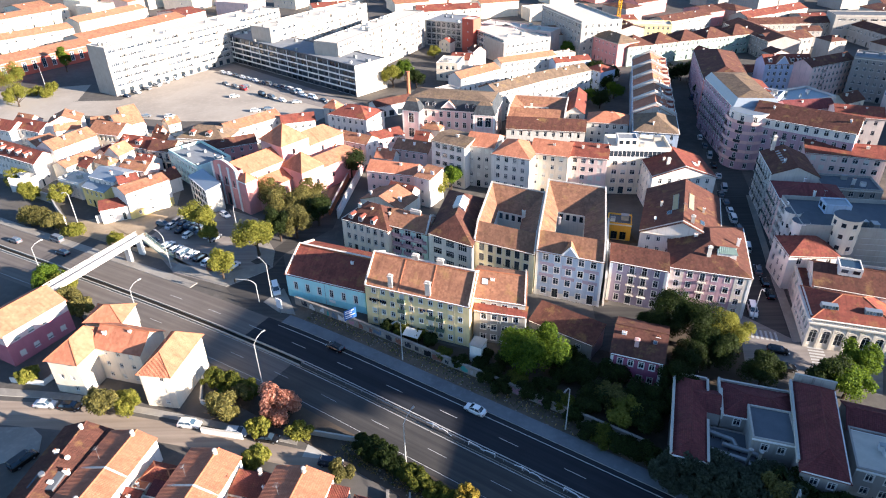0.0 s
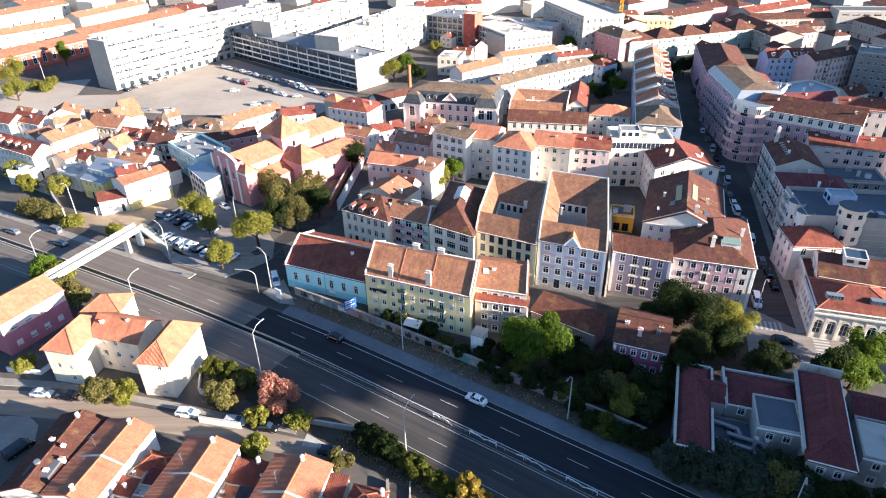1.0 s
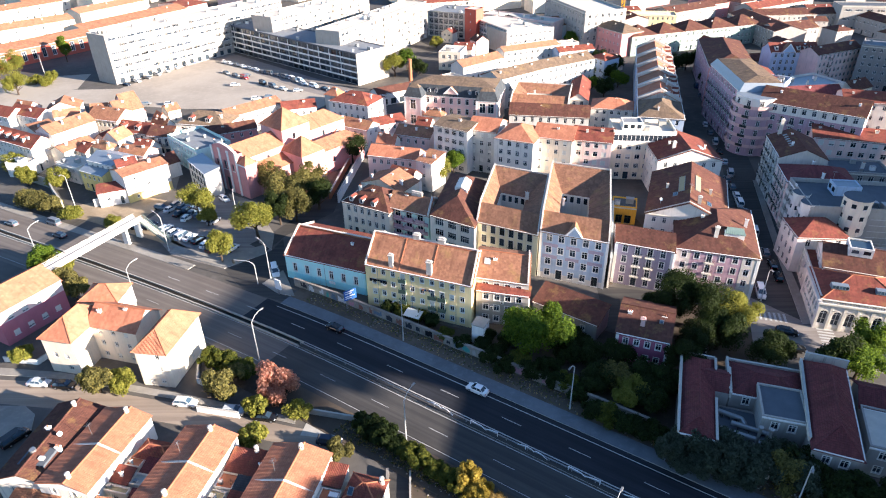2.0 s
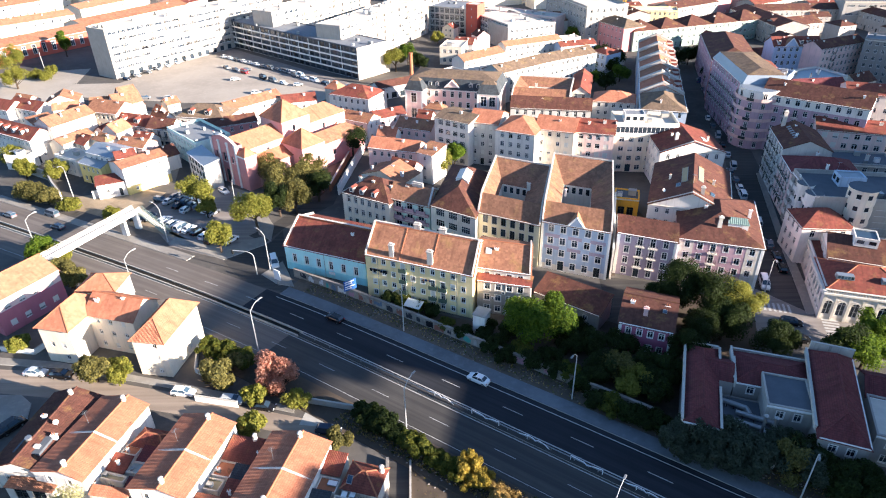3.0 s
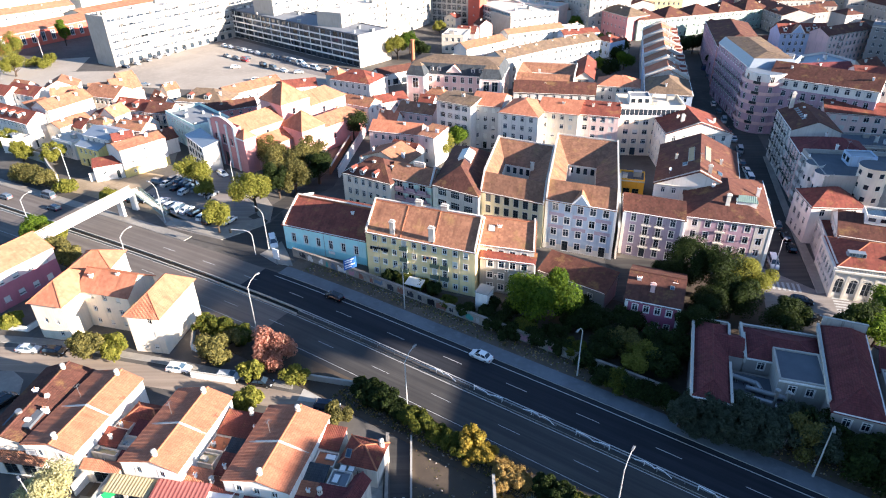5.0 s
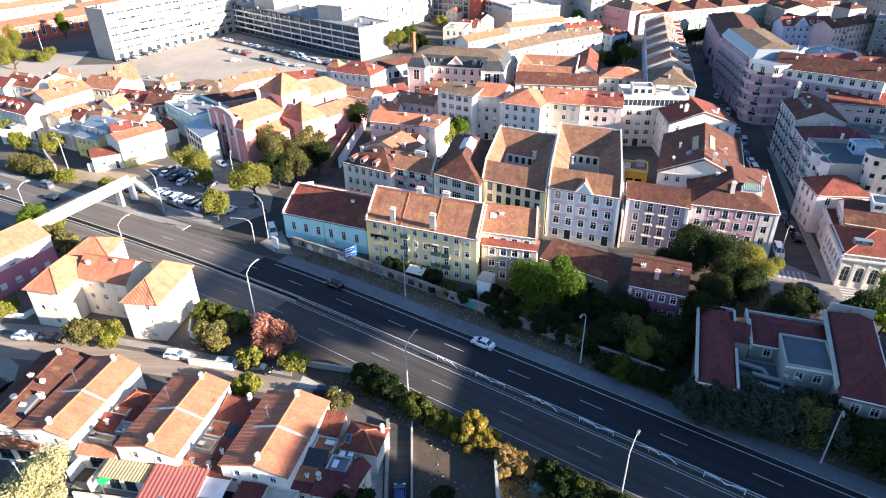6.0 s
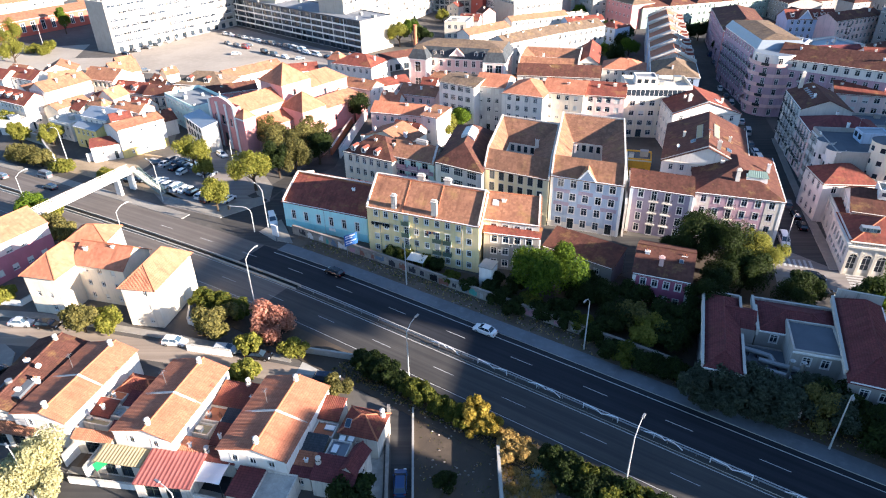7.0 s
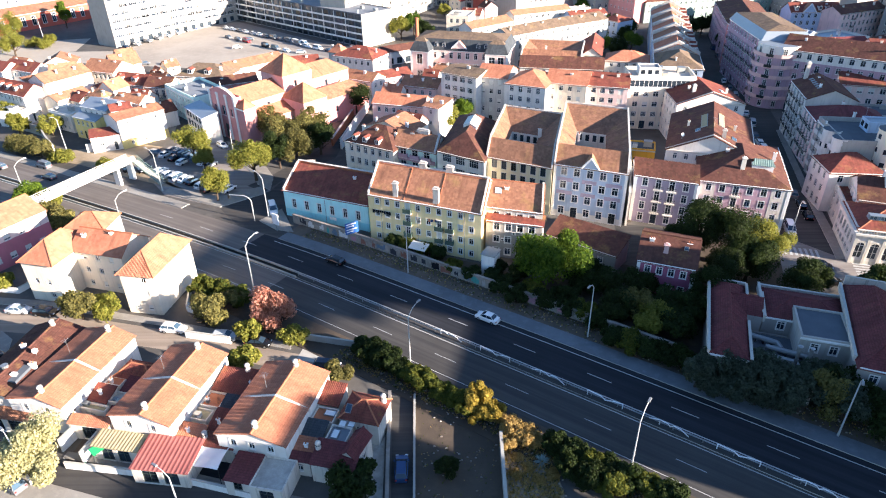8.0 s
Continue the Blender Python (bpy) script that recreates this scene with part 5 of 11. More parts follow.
ribbon("road_highway", -9.3, 8.9, 0.010, ASPHALT, "dark asphalt of a four-lane highway")
ribbon("road_patched", -9.3, 8.9, 0.0125, ASPHALTMID, "worn patched grey asphalt before the junction", s1=near_s(-46, 113))
ribbon("road_patched", -9.3, -0.8, 0.0125, ASPHALTMID, "worn patched grey asphalt of the near carriageway", s0=near_s(-46, 113), s1=near_s(-33, 101))
ribbon("road_resurfaced", 0.7, 8.9, 0.0145, ASPHALTNEW, "fresh black asphalt of the resurfaced carriageway", s0=near_s(-43, 118))
ribbon("pavement_highway", 8.9, 11.4, 0.13, PAVE, "pale paved footway beside the highway", s0=14, s1=near_s(-64, 132), thick=0.13, top=KERB)
ribbon("road_shoulder", 8.9, 12.0, 0.14, PAVEDARK, "grey paved strip beside the highway", s0=near_s(-36, 122), thick=0.14, top=KERB)
ribbon("verge", 12.0, 16.0, 0.12, VERGE, "dry brown earth verge below the wall", s0=near_s(-36, 122), thick=0.12)
ribbon("verge", -15.5, -9.3, 0.10, EARTH, "dry earth bank below the hedge", s0=near_s(-40, 98), thick=0.1)
S_RIGHT = TOTAL - 20


def markings(o, w, s0, s1, dash=0, gap=0, label=""):
    m = Mesh(PAINT)
    if not dash:
        ribbon("", o - w / 2, o + w / 2, 0.016, PAINT, s0=s0, s1=s1, mesh=m)
    else:
        s = s0
        while s < s1:
            ribbon("", o - w / 2, o + w / 2, 0.016, PAINT, s0=s, s1=s + dash, mesh=m, step=dash)
            s += dash + gap
    return tagged(m.object("road_marking"), label, "road marking", kind="structure")


markings(7.75, 0.17, near_s(-36, 122), S_RIGHT, label="solid white edge line on dark asphalt")
markings(1.15, 0.22, 20, S_RIGHT, label="solid white line beside the median")
markings(-1.0, 0.15, 20, S_RIGHT, label="solid white line beside the median")
markings(-8.1, 0.1, 20, S_RIGHT, label="worn white edge line of the carriageway")
markings(4.5, 0.13, near_s(-9, 98) - 66, S_RIGHT, 4.0, 9.0, label="white lane dashes")
markings(-4.6, 0.1, near_s(-2.4, 81) - 91.5, S_RIGHT, 4.0, 9.0, label="white lane dashes")
# median: concrete kerb strip and low steel barrier with posts
S_TRENCH = near_s(-30, 103)
ribbon("median_strip", -0.5, 0.65, 0.05, TRENCH, "dark soil trench between the median kerbs", s1=S_TRENCH, thick=0.05)
ribbon("median_kerb", -0.75, -0.5, 0.42, CONC, "low concrete median kerb", s1=S_TRENCH, thick=0.42)
ribbon("median_kerb", 0.65, 0.9, 0.42, CONC, "low concrete median kerb", s1=S_TRENCH, thick=0.42)
ribbon("median_strip", -0.55, 0.7, 0.14, ASPHALT, "dark median strip between kerbs", s0=S_TRENCH, thick=0.14, top=KERB)


def guard_rail(s0, s1, o):
    """Folded steel guard rail on short posts along the median."""
    e = base("guard_rail", Matrix.Identity(4), "galvanised steel guard rail along the highway median", "guard rail")
    r = Mesh(GALV)
    prof = [(0.0, 0.48), (0.07, 0.53), (0.0, 0.6), (0.07, 0.68), (0.0, 0.74)]
    n = int((s1 - s0) / 4.0)
    rows = [smooth_axis(s0 + (s1 - s0) * i / n) for i in range(n + 1)]
    for (p, v, w), (q, v2, w2) in zip(rows, rows[1:]):
        for (a, z0), (b, z1) in zip(prof, prof[1:]):
            r.poly([(*(p + w * (o + a)), z0), (*(q + w2 * (o + a)), z0), (*(q + w2 * (o + b)), z1), (*(p + w * (o + b)), z1)], GALV)
        r.poly([(*(p + w * (o - 0.05)), 0.74), (*(q + w2 * (o - 0.05)), 0.74), (*(q + w2 * o), 0.74), (*(p + w * o), 0.74)], GALV)
    r.object("rail", e)
    pm = Mesh(GALV)
    pm.box(-0.05, -0.05, 0.1, 0.05, 0.05, 0.72, GALV)
    pm = pm.data("post")
    for p, v, w in rows[::1]:
        ob = new("post", pm)
        ob.parent = e
        ob.location = (*(p + w * (o - 0.06)), 0)
    return e


guard_rail(S_TRENCH, S_RIGHT - 20, 0.1)

# ---- houses ----

# along the highway
ob = house(-38.3, 129.1, -22.8, 21.7, 16.1, 6.5, roofkind='gable', rise=3.2, roofm='red', wall='palecyan', plinth=(1.9, 'cyan'), floors=1, bay=3.4, size=(1.0, 2.2), trim='white', ribs=0.26, chimneys=1, ground='', firewall='L', fw=0.3, skew=-0.14, label='long cyan rendered house with red tiled roof', over=0.35)
Mesh.skew = -0.14
downpipe(ob, 21.7 * 0.5, 6.5)
rear_parapet(ob, 21.7, 16.1 / 2 + 0.3, 6.5 + 3.1, 0.5, 0.4, CLAYPLAIN)
laundry(ob, 21.7 * 0.55, 2.2, 2.0, [FRAME, BLIND], seed=5)
Mesh.skew = 0.0
ob = house(-17.6, 117.4, -22.2, 24.8, 14.0, 10.8, roofkind='gable', rise=4.0, roofm='clay', wall='yellow', floors=4, bay=2.4, size=(0.9, 1.3), trim='white', ribs=0.26, chimneys=0, ground='', firewall='LR', fw=0.3, skew=-0.145, label='pale yellow apartment house of four storeys, clay tiled roof', kinds=('cas', 'cas', 'blind'), balconies=((3, 3), (2, 3), (1, 3), (2, 6), (1, 6), (2, 7), (1, 7)), solid='darkgreen')
Mesh.skew = -0.145
big_chimney(ob, 24.8 * 0.25, 0.8, 10.8 + 0.4, 1.1, 0.9, 2.6)
big_chimney(ob, 24.8 * 0.61, 0.8, 10.8 + 0.4, 1.3, 0.9, 2.8)
seam(ob, 24.8 * 0.33, 10.8, 4.0, 14.0 / 2)
seam(ob, 24.8 * 0.63, 10.8, 4.0, 14.0 / 2)
rear_parapet(ob, 24.8, 14.0 / 2, 10.8 + 4.0, 0.35, 0.3)
laundry(ob, 1.0, 7.8, 4.6, [SPRAYDARK, RUBBER, CAR_PAINT['navy']], seed=2)
laundry(ob, 24.8 * 0.55, 7.9, 2.2, [FRAME, CLAYPLAIN, CAR_PAINT['blue']], seed=3)
downpipe(ob, 24.8 * 0.12, 10.8)
downpipe(ob, 24.8 * 0.45, 10.8)
downpipe(ob, 24.8 * 0.86, 10.8)
big_chimney(ob, 24.8 * 0.42, 14.0 / 2 + 0.4, 10.8 + 4.2, 1.6, 0.9, 1.0)
big_chimney(ob, 24.8 * 0.66, 14.0 / 2 + 0.4, 10.8 + 4.2, 1.6, 0.9, 1.0)
Mesh.skew = 0.0
ob = house(6.5, 112.4, -16.1, 11.3, 13.0, 10.2, roofkind='gable', rise=3.0, roofm='clay', wall='grey', floors=4, bay=2.2, size=(1.2, 0.7), trim='white', ribs=0.26, chimneys=1, ground='', firewall='R', fw=0.35, skew=-0.14, label='narrow grey-beige house with clay roof and a row of attic windows')
Mesh.skew = -0.14
skylight(ob, 1.0, 3.2, 10.2, 3.0, 13.0 / 2, 1.4, 1.6, FRAME)
Mesh.skew = 0.0
ob = house(6.5, 110.5, -14.7, 11.1, 2.6, 8.2, roofkind='shed', rise=1.0, roofm='red', wall='stonegrey', floors=3, bay=2.6, size=(1.2, 1.5), trim='white', ribs=0.26, chimneys=0, ground='', label='front part of the grey-beige house below a tiled lean-to roof')
air_unit(ob, 3.0, 4.0)
downpipe(ob, 6.0, 8.2)
air_unit(ob, 5.2, 5.6)
house(18.9, 112.1, -36.8, 15.0, 6.0, 3.9, roofkind='shed', rise=2.0, roofm='dark', wall='dim', floors=1, bay=4, size=(1.0, 1.2), ribs=0.26, chimneys=0, ground='', label='low shed with dark red tiled roof')
ob = house(33.2, 97.6, -21.7, 10.0, 12.7, 6.6, roofkind='gable', rise=2.6, roofm='dark', wall='magenta', floors=2, bay=2.2, size=(1.0, 1.5), trim='white', sides='fr', ribs=0.26, chimneys=2, ground='', label='small dark pink house with white corners and tiled roof', pilasters=True, gable='pink')
big_chimney(ob, 10.0 * 0.45, 2.6, 6.6 + 1.2, 0.9, 0.7, 1.3, PINKTRIM)
skylight(ob, 10.0 * 0.75, 3.6, 6.6, 2.6, 12.7 / 2, 0.8, 0.9)

# second row
ob = house(-27.2, 151.2, -30.0, 14.9, 12.0, 9.5, roofkind='hip', rise=3.6, roofm='dark', wall='beige', floors=3, bay=2.1, size=(1.0, 1.7), sides='fl', ribs=0.26, chimneys=3, label='beige corner house with hipped red roof')
dormer(ob, 2.0, 0.6, 9.5 + 0.4, 1.2, 1.2)
dormer(ob, 5.2, 0.6, 9.5 + 0.4, 1.2, 1.2)
dormer(ob, 9.0, 0.6, 9.5 + 0.4, 1.2, 1.2)
ob = house(-14.3, 146.3, -27.9, 11.7, 9.4, 10.0, roofkind='gable', rise=2.6, roofm='clay', wall='mint', floors=4, bay=3.2, size=(1.6, 1.6), ribs=0.26, chimneys=1, firewall='R', skew=-0.267, label='pale green apartment house with long balconies', balconies=((1, -1), (2, -1), (3, -1)), solid='pink')
Mesh.skew = -0.267
panel(ob, 0.2, 6.9, 11.7 - 0.3, 7.7, WALLS['pink'], -0.5)
panel(ob, 0.2, 4.4, 11.7 - 0.3, 5.2, WALLS['pink'], -0.5)
big_chimney(ob, 11.7 * 0.6, 9.4 / 2, 10.0 + 2.4, 3.2, 0.9, 0.7)
Mesh.skew = 0.0
ob = house(-3.6, 138.7, -32.8, 12.7, 24.5, 11.5, roofkind='hip', rise=3.6, roofm='dark', wall='white', floors=4, bay=4.0, size=(2.4, 1.8), ribs=0.26, chimneys=0, kinds=('wide',), firewall='', skew=-0.359, label='white house with large windows and a skylight in its dark roof', surround=False)
Mesh.skew = -0.359
glass_lantern(ob, 12.7 / 2, 24.5 * 0.55, 11.5 + 3.0)
Mesh.skew = 0.0
house(7.7, 135.0, -27.5, 15.8, 26.8, 11.5, roofkind='court', rise=3.0, roofm='old', wall='green', floors=4, bay=2.5, size=(1.2, 2.0), ribs=0.26, chimneys=1, kinds=('dark',), trim='stone', skew=-0.258, label='yellow-green apartment house with dark shutters round a courtyard', balconies=((1, -1), (2, 3), (2, 4)))
ob = house(22.1, 128.1, -22.4, 15.9, 33.1, 12.5, roofkind='court', rise=3.0, roofm='old', wall='blue', floors=4, bay=2.9, size=(1.3, 1.8), ribs=0.26, chimneys=1, trim='white', pilasters=True, skew=-0.165, label='pale blue house with lilac panels and white pilasters', plinth=(1.5, 'white'))
Mesh.skew = -0.165
pediment(ob, 15.9 * 0.38, 15.9 * 0.62, 12.5, 2.3, WALLS['blue'])
panel(ob, 15.9 * 0.06, 5.6, 15.9 * 0.28, 6.5, WALLS['lilac'])
panel(ob, 15.9 * 0.06, 8.7, 15.9 * 0.28, 9.6, WALLS['lilac'])
panel(ob, 15.9 * 0.4, 5.6, 15.9 * 0.6, 6.5, WALLS['lilac'])
panel(ob, 15.9 * 0.4, 8.7, 15.9 * 0.6, 9.6, WALLS['lilac'])
panel(ob, 15.9 * 0.72, 5.6, 15.9 * 0.94, 6.5, WALLS['lilac'])
panel(ob, 15.9 * 0.72, 8.7, 15.9 * 0.94, 9.6, WALLS['lilac'])
Mesh.skew = 0.0
house(39.1, 125.0, -22.7, 12.9, 8.9, 11.0, roofkind='gable', rise=2.4, roofm='dark', wall='lilac', floors=4, bay=2.7, size=(1.1, 1.8), ribs=0.26, chimneys=0, trim='white', pilasters=True, skew=-0.17, label='lilac apartment house with white pilasters and balconies', balconies=((1, 1), (1, 2), (2, 1), (2, 2), (3, 1), (3, 2)), sides='fl')
ob = house(51.6, 122.0, -17.7, 17.8, 24.2, 11.0, roofkind='hip', rise=3.4, roofm='dark', wall='pink', floors=4, bay=2.8, size=(1.1, 1.6), sides='fr', ribs=0.26, chimneys=2, trim='white', pilasters=True, label='pink corner apartment house with white corner bays', balconies=((2, 2), (3, 2)))
for a, b in ((0.62, 1.6), (2.86, 3.5)):
    panel(ob, a, 0.1, b, 10.5, WALLS['oldwhite'])
    panel(ob, 17.8 - b, 0.1, 17.8 - a, 10.5, WALLS['oldwhite'])
for f in range(3):
    panel(ob, 1.604, f * 2.75 + 2.5, 2.856, f * 2.75 + 3.2, WALLS['oldwhite'])
    panel(ob, 17.8 - 2.856, f * 2.75 + 2.5, 17.8 - 1.604, f * 2.75 + 3.2, WALLS['oldwhite'])
copper_roof(ob, 17.8 * 0.58, 5.0, 11.0 + 2.0)
big_chimney(ob, 17.8 * 0.48, 4.5, 11.0 + 2.0, 0.9, 0.7, 2.0, STONE)
ob = house(49.1, 137.0, -20.0, 18.9, 26.0, 12.0, roofkind='gabley', rise=4.2, roofm='dark', wall='white', floors=4, bay=2.6, size=(0.9, 1.4), ribs=0.26, chimneys=2, label='white gabled apartment block with long red roof', sides='fr', surround=False)
skylight_y(ob, 18.9 * 0.72, 4.0, 12.0, 4.2, 18.9 / 2, 1, 1.2, 2.0)
skylight_y(ob, 18.9 * 0.3, 6.0, 12.0, 4.2, 18.9 / 2, -1, 1.2, 2.0)
cross_band(ob, 18.9, 26.0, 12.0, 4.2, 0.02)
skylight_y(ob, 18.9 * 0.56, 9.0, 12.0, 4.2, 18.9 / 2, 1, 1.5, 9.0, BEIGESHEET)
skylight_y(ob, 18.9 * 0.36, 8.0, 12.0, 4.2, 18.9 / 2, -1, 1.5, 9.0, BEIGESHEET)
big_chimney(ob, 18.9 * 0.62, 2.5, 12.0 + 3.2, 0.9, 0.8, 1.6)
dish(ob, 3.0, 3.0, 12.0 + 2.2)
aerial(ob, 18.9 * 0.5, 6.0, 12.0 + 4.2)
house(45.9, 154.5, -15.6, 6.5, 6.0, 5.0, roofkind='flat', rise=0.3, roofm='darkfelt', wall='ochre', floors=1, bay=3.0, size=(1.6, 2.4), chimneys=0, clutter=2, ground='shop', label='low ochre yard building with dark flat roof', surround=False)

# third row
house(-3.1, 195.2, -33.2, 12.6, 12.0, 14.5, roofkind='gable', rise=1.2, roofm='brown', wall='white', floors=5, bay=2.6, size=(1.8, 1.6), kinds=('wide',), chimneys=1, label='white apartment house with wide windows', surround=False)
house(7.6, 191.9, -21.6, 9.6, 12.0, 14.0, roofkind='gable', rise=2.6, roofm='bright', wall='grey', floors=5, bay=2.8, size=(1.1, 1.5), kinds=('cas', 'blind', 'shut'), chimneys=0, label='grey rendered apartment house with red tiled roof', surround=False)
house(15.6, 184.3, -25.4, 12.5, 14.0, 14.0, roofkind='hip', rise=3, roofm='bright', wall='white', floors=5, bay=2.4, size=(1.2, 1.6), kinds=('cas', 'wide'), sides='fl', chimneys=1, label='white apartment house standing forward of the row', surround=False)
house(27.6, 184.8, -21.5, 12.1, 12.0, 14.0, roofkind='gable', rise=2.6, roofm='bright', wall='cream', floors=5, bay=2.8, size=(1.1, 1.4), kinds=('cas', 'blind', 'shut'), chimneys=1, label='cream apartment house with roller blinds', surround=False)
house(39.3, 182.7, -16.5, 11.9, 12.0, 13.5, roofkind='gable', rise=2.6, roofm='red', wall='palerose', floors=5, bay=2.6, size=(1.4, 1.5), kinds=('cas', 'wide', 'shut'), chimneys=2, label='pale rose apartment house with red roof', surround=False)
ob = house(51.9, 183.4, -5.6, 18.7, 11.0, 15.0, roofkind='flat', rise=0.9, roofm='gravel', wall='beige', floors=5, bay=2.8, size=(1.5, 1.5), kinds=('cas', 'blind', 'wide'), chimneys=0, clutter=6, label='beige apartment block with glazed top-floor terrace', surround=False)
glazed_band(ob, 18.7, 15.0 - 2.2, 15.0 - 0.3)
roof_box(ob, 3.0, 3.0, 15.0, 6.0, 5.0, 2.2)
ob = house(61.7, 169.2, -2.3, 18.3, 16.0, 12.0, roofkind='gabley', rise=3.2, roofm='red', wall='white', floors=4, bay=2.6, size=(1.0, 1.5), sides='fl', chimneys=2, label='white gabled house with red roof', surround=False)
cross_band(ob, 18.3, 16.0, 12.0, 3.2, 0.02)
skylight_y(ob, 18.3 * 0.7, 4.0, 12.0, 3.2, 18.3 / 2, 1, 1.4, 3.0, FRAME)
big_chimney(ob, 18.3 * 0.3, 5.0, 12.0 + 1.8, 1.0, 0.8, 1.8)

# white house round a court beside the highway
house(-58.4, 91.9, -9.0, 6.4, 12.5, 8.6, roofkind='hip', rise=2.8, roofm='bright', sides='flr', chimneys=0, label='cream rendered wing with hipped orange roof', skip=0.45, wall='cream', floors=3, bay=2.8, size=(0.9, 1.1), trim='white', ribs=0.26, ground='', kinds=('cas', 'blind', 'shut'), surround=False, cornice=False, over=0.45)
house(-78.3, 96.3, -12.4, 6.8, 10.9, 8.6, roofkind='hip', rise=2.8, roofm='bright', sides='flr', chimneys=0, label='cream rendered wing with hipped orange roof', skip=0.45, wall='cream', floors=3, bay=2.8, size=(0.9, 1.1), trim='white', ribs=0.26, ground='', kinds=('cas', 'blind', 'shut'), surround=False, cornice=False, over=0.45)
house(-70.9, 100.2, -15.0, 10.8, 7.5, 8.6, roofkind='gable', rise=2.6, roofm='bright', sides='f', chimneys=2, label='cream middle wing with orange tiles and laundry windows', skip=0.1, firewall='', wall='cream', floors=3, bay=2.8, size=(0.9, 1.1), trim='white', ribs=0.26, ground='', kinds=('cas', 'blind', 'shut'), surround=False, cornice=False, over=0.45)
house(-76.7, 108.4, -1.2, 7.9, 6.5, 8.4, roofkind='hip', rise=2.0, roofm='bright', sides='r', chimneys=0, label='cream gabled rear wing with orange roof', wall='cream', floors=3, bay=2.8, size=(0.9, 1.1), trim='white', ribs=0.26, ground='', kinds=('cas', 'blind', 'shut'), surround=False, cornice=False, over=0.45)
house(-91.7, 104.1, 62.8, 14.4, 11.0, 8.0, roofkind='gable', rise=2.6, roofm='bright', wall='rose', floors=2, bay=3.6, size=(1.3, 1.3), trim='white', ribs=0.26, chimneys=0, ground='', kinds=('shut', 'blind'), surround=False, band=(5.4, 8.0, 'palerose'), label='deep pink house with pale upper wall and orange roof')

# terrace of low houses
ob = house(-62.7, 64.8, -12.9, 8.8, 15.8, 5.4, rise=1.25, back=5.3, roofm='bright', chimneys=0, label='white terraced house with orange tiled roof and white ridge wall', roofkind='gabley', wall='white', ribs=0.26, trim='white', floors=2, bay=3.0, size=(0.9, 1.2), sides='f', ground='', over=0.25)
cross_band(ob, 8.8, 15.8, 5.4, 1.25, 0.48, 0.35, None, 5.3)
pot_chimney(ob, 5.3, 1.0, 5.4 + 1.25)
pot_chimney(ob, 5.3, 15.8 - 1.0, 5.4 + 1.25)
aerial(ob, 6.5 * 0.4, 15.8 * 0.6, 5.4 + 0.9)
ob = house(-46.9, 61.5, -13.0, 9.2, 14.7, 5.4, rise=1.25, back=5.3, roofm='bright', chimneys=0, label='white terraced house with orange tiled roof and white ridge wall', roofkind='gabley', wall='white', ribs=0.26, trim='white', floors=2, bay=3.0, size=(0.9, 1.2), sides='f', ground='', over=0.25)
cross_band(ob, 9.2, 14.7, 5.4, 1.25, 0.48, 0.35, None, 5.3)
pot_chimney(ob, 5.3, 1.0, 5.4 + 1.25)
pot_chimney(ob, 5.3, 14.7 - 1.0, 5.4 + 1.25)
aerial(ob, 6.9 * 0.4, 14.7 * 0.6, 5.4 + 0.9)
ob = house(-31.3, 58.1, -13.5, 9.8, 14.1, 5.4, rise=1.25, back=5.3, roofm='bright', chimneys=0, label='white terraced house with orange tiled roof and white ridge wall', roofkind='gabley', wall='white', ribs=0.26, trim='white', floors=2, bay=3.0, size=(0.9, 1.2), sides='f', ground='', over=0.25)
cross_band(ob, 9.8, 14.1, 5.4, 1.25, 0.48, 0.35, None, 5.3)
pot_chimney(ob, 5.3, 1.0, 5.4 + 1.25)
pot_chimney(ob, 5.3, 14.1 - 1.0, 5.4 + 1.25)
aerial(ob, 7.5 * 0.4, 14.1 * 0.6, 5.4 + 0.9)
ob = house(-70.4, 66.1, -6.3, 9.0, 16.2, 4.6, roofkind='gabley', rise=1.6, roofm='dark', chimneys=2, label='terraced house with dark red roof and sunken yard', wall='oldwhite', ribs=0.26, trim='white', floors=1, bay=3.0, size=(0.9, 1.2), sides='f', ground='', over=0.2, surround=False, cornice=False)
yard_well(ob, 9.0 * 0.55, 16.2 * 0.25, 4.6 + 1.0)
pot_chimney(ob, 9.0 * 0.5, 16.2 - 1.5, 4.6 + 1.5)
dish(ob, 9.0 * 0.7, 16.2 * 0.5, 4.6 + 1.4)
house(-51.1, 71.4, -14.3, 6.2, 3.7, 3.4, roofkind='hip', rise=1.3, roofm='red', chimneys=0, label='low rear annex with hipped red pantile roof', wall='oldwhite', ribs=0.26, trim='white', floors=1, bay=3.0, size=(0.9, 1.2), sides='f', ground='', over=0.2, surround=False, cornice=False)
house(-52.1, 69.9, -13.3, 2.7, 1.8, 3.0, roofkind='flat', rise=0.2, roofm='terracotta', chimneys=1, clutter=1, label='small roof terrace of terracotta tiles', wall='oldwhite', ribs=0.26, trim='white', floors=1, bay=3.0, size=(0.9, 1.2), sides='f', ground='', over=0.2, surround=False, cornice=False)
house(-53.0, 66.9, -15.6, 3.0, 2.6, 3.0, roofkind='shed', rise=0.9, roofm='red', chimneys=1, label='small lean-to with red pantiles', wall='oldwhite', ribs=0.26, trim='white', floors=1, bay=3.0, size=(0.9, 1.2), sides='f', ground='', over=0.2, surround=False, cornice=False)
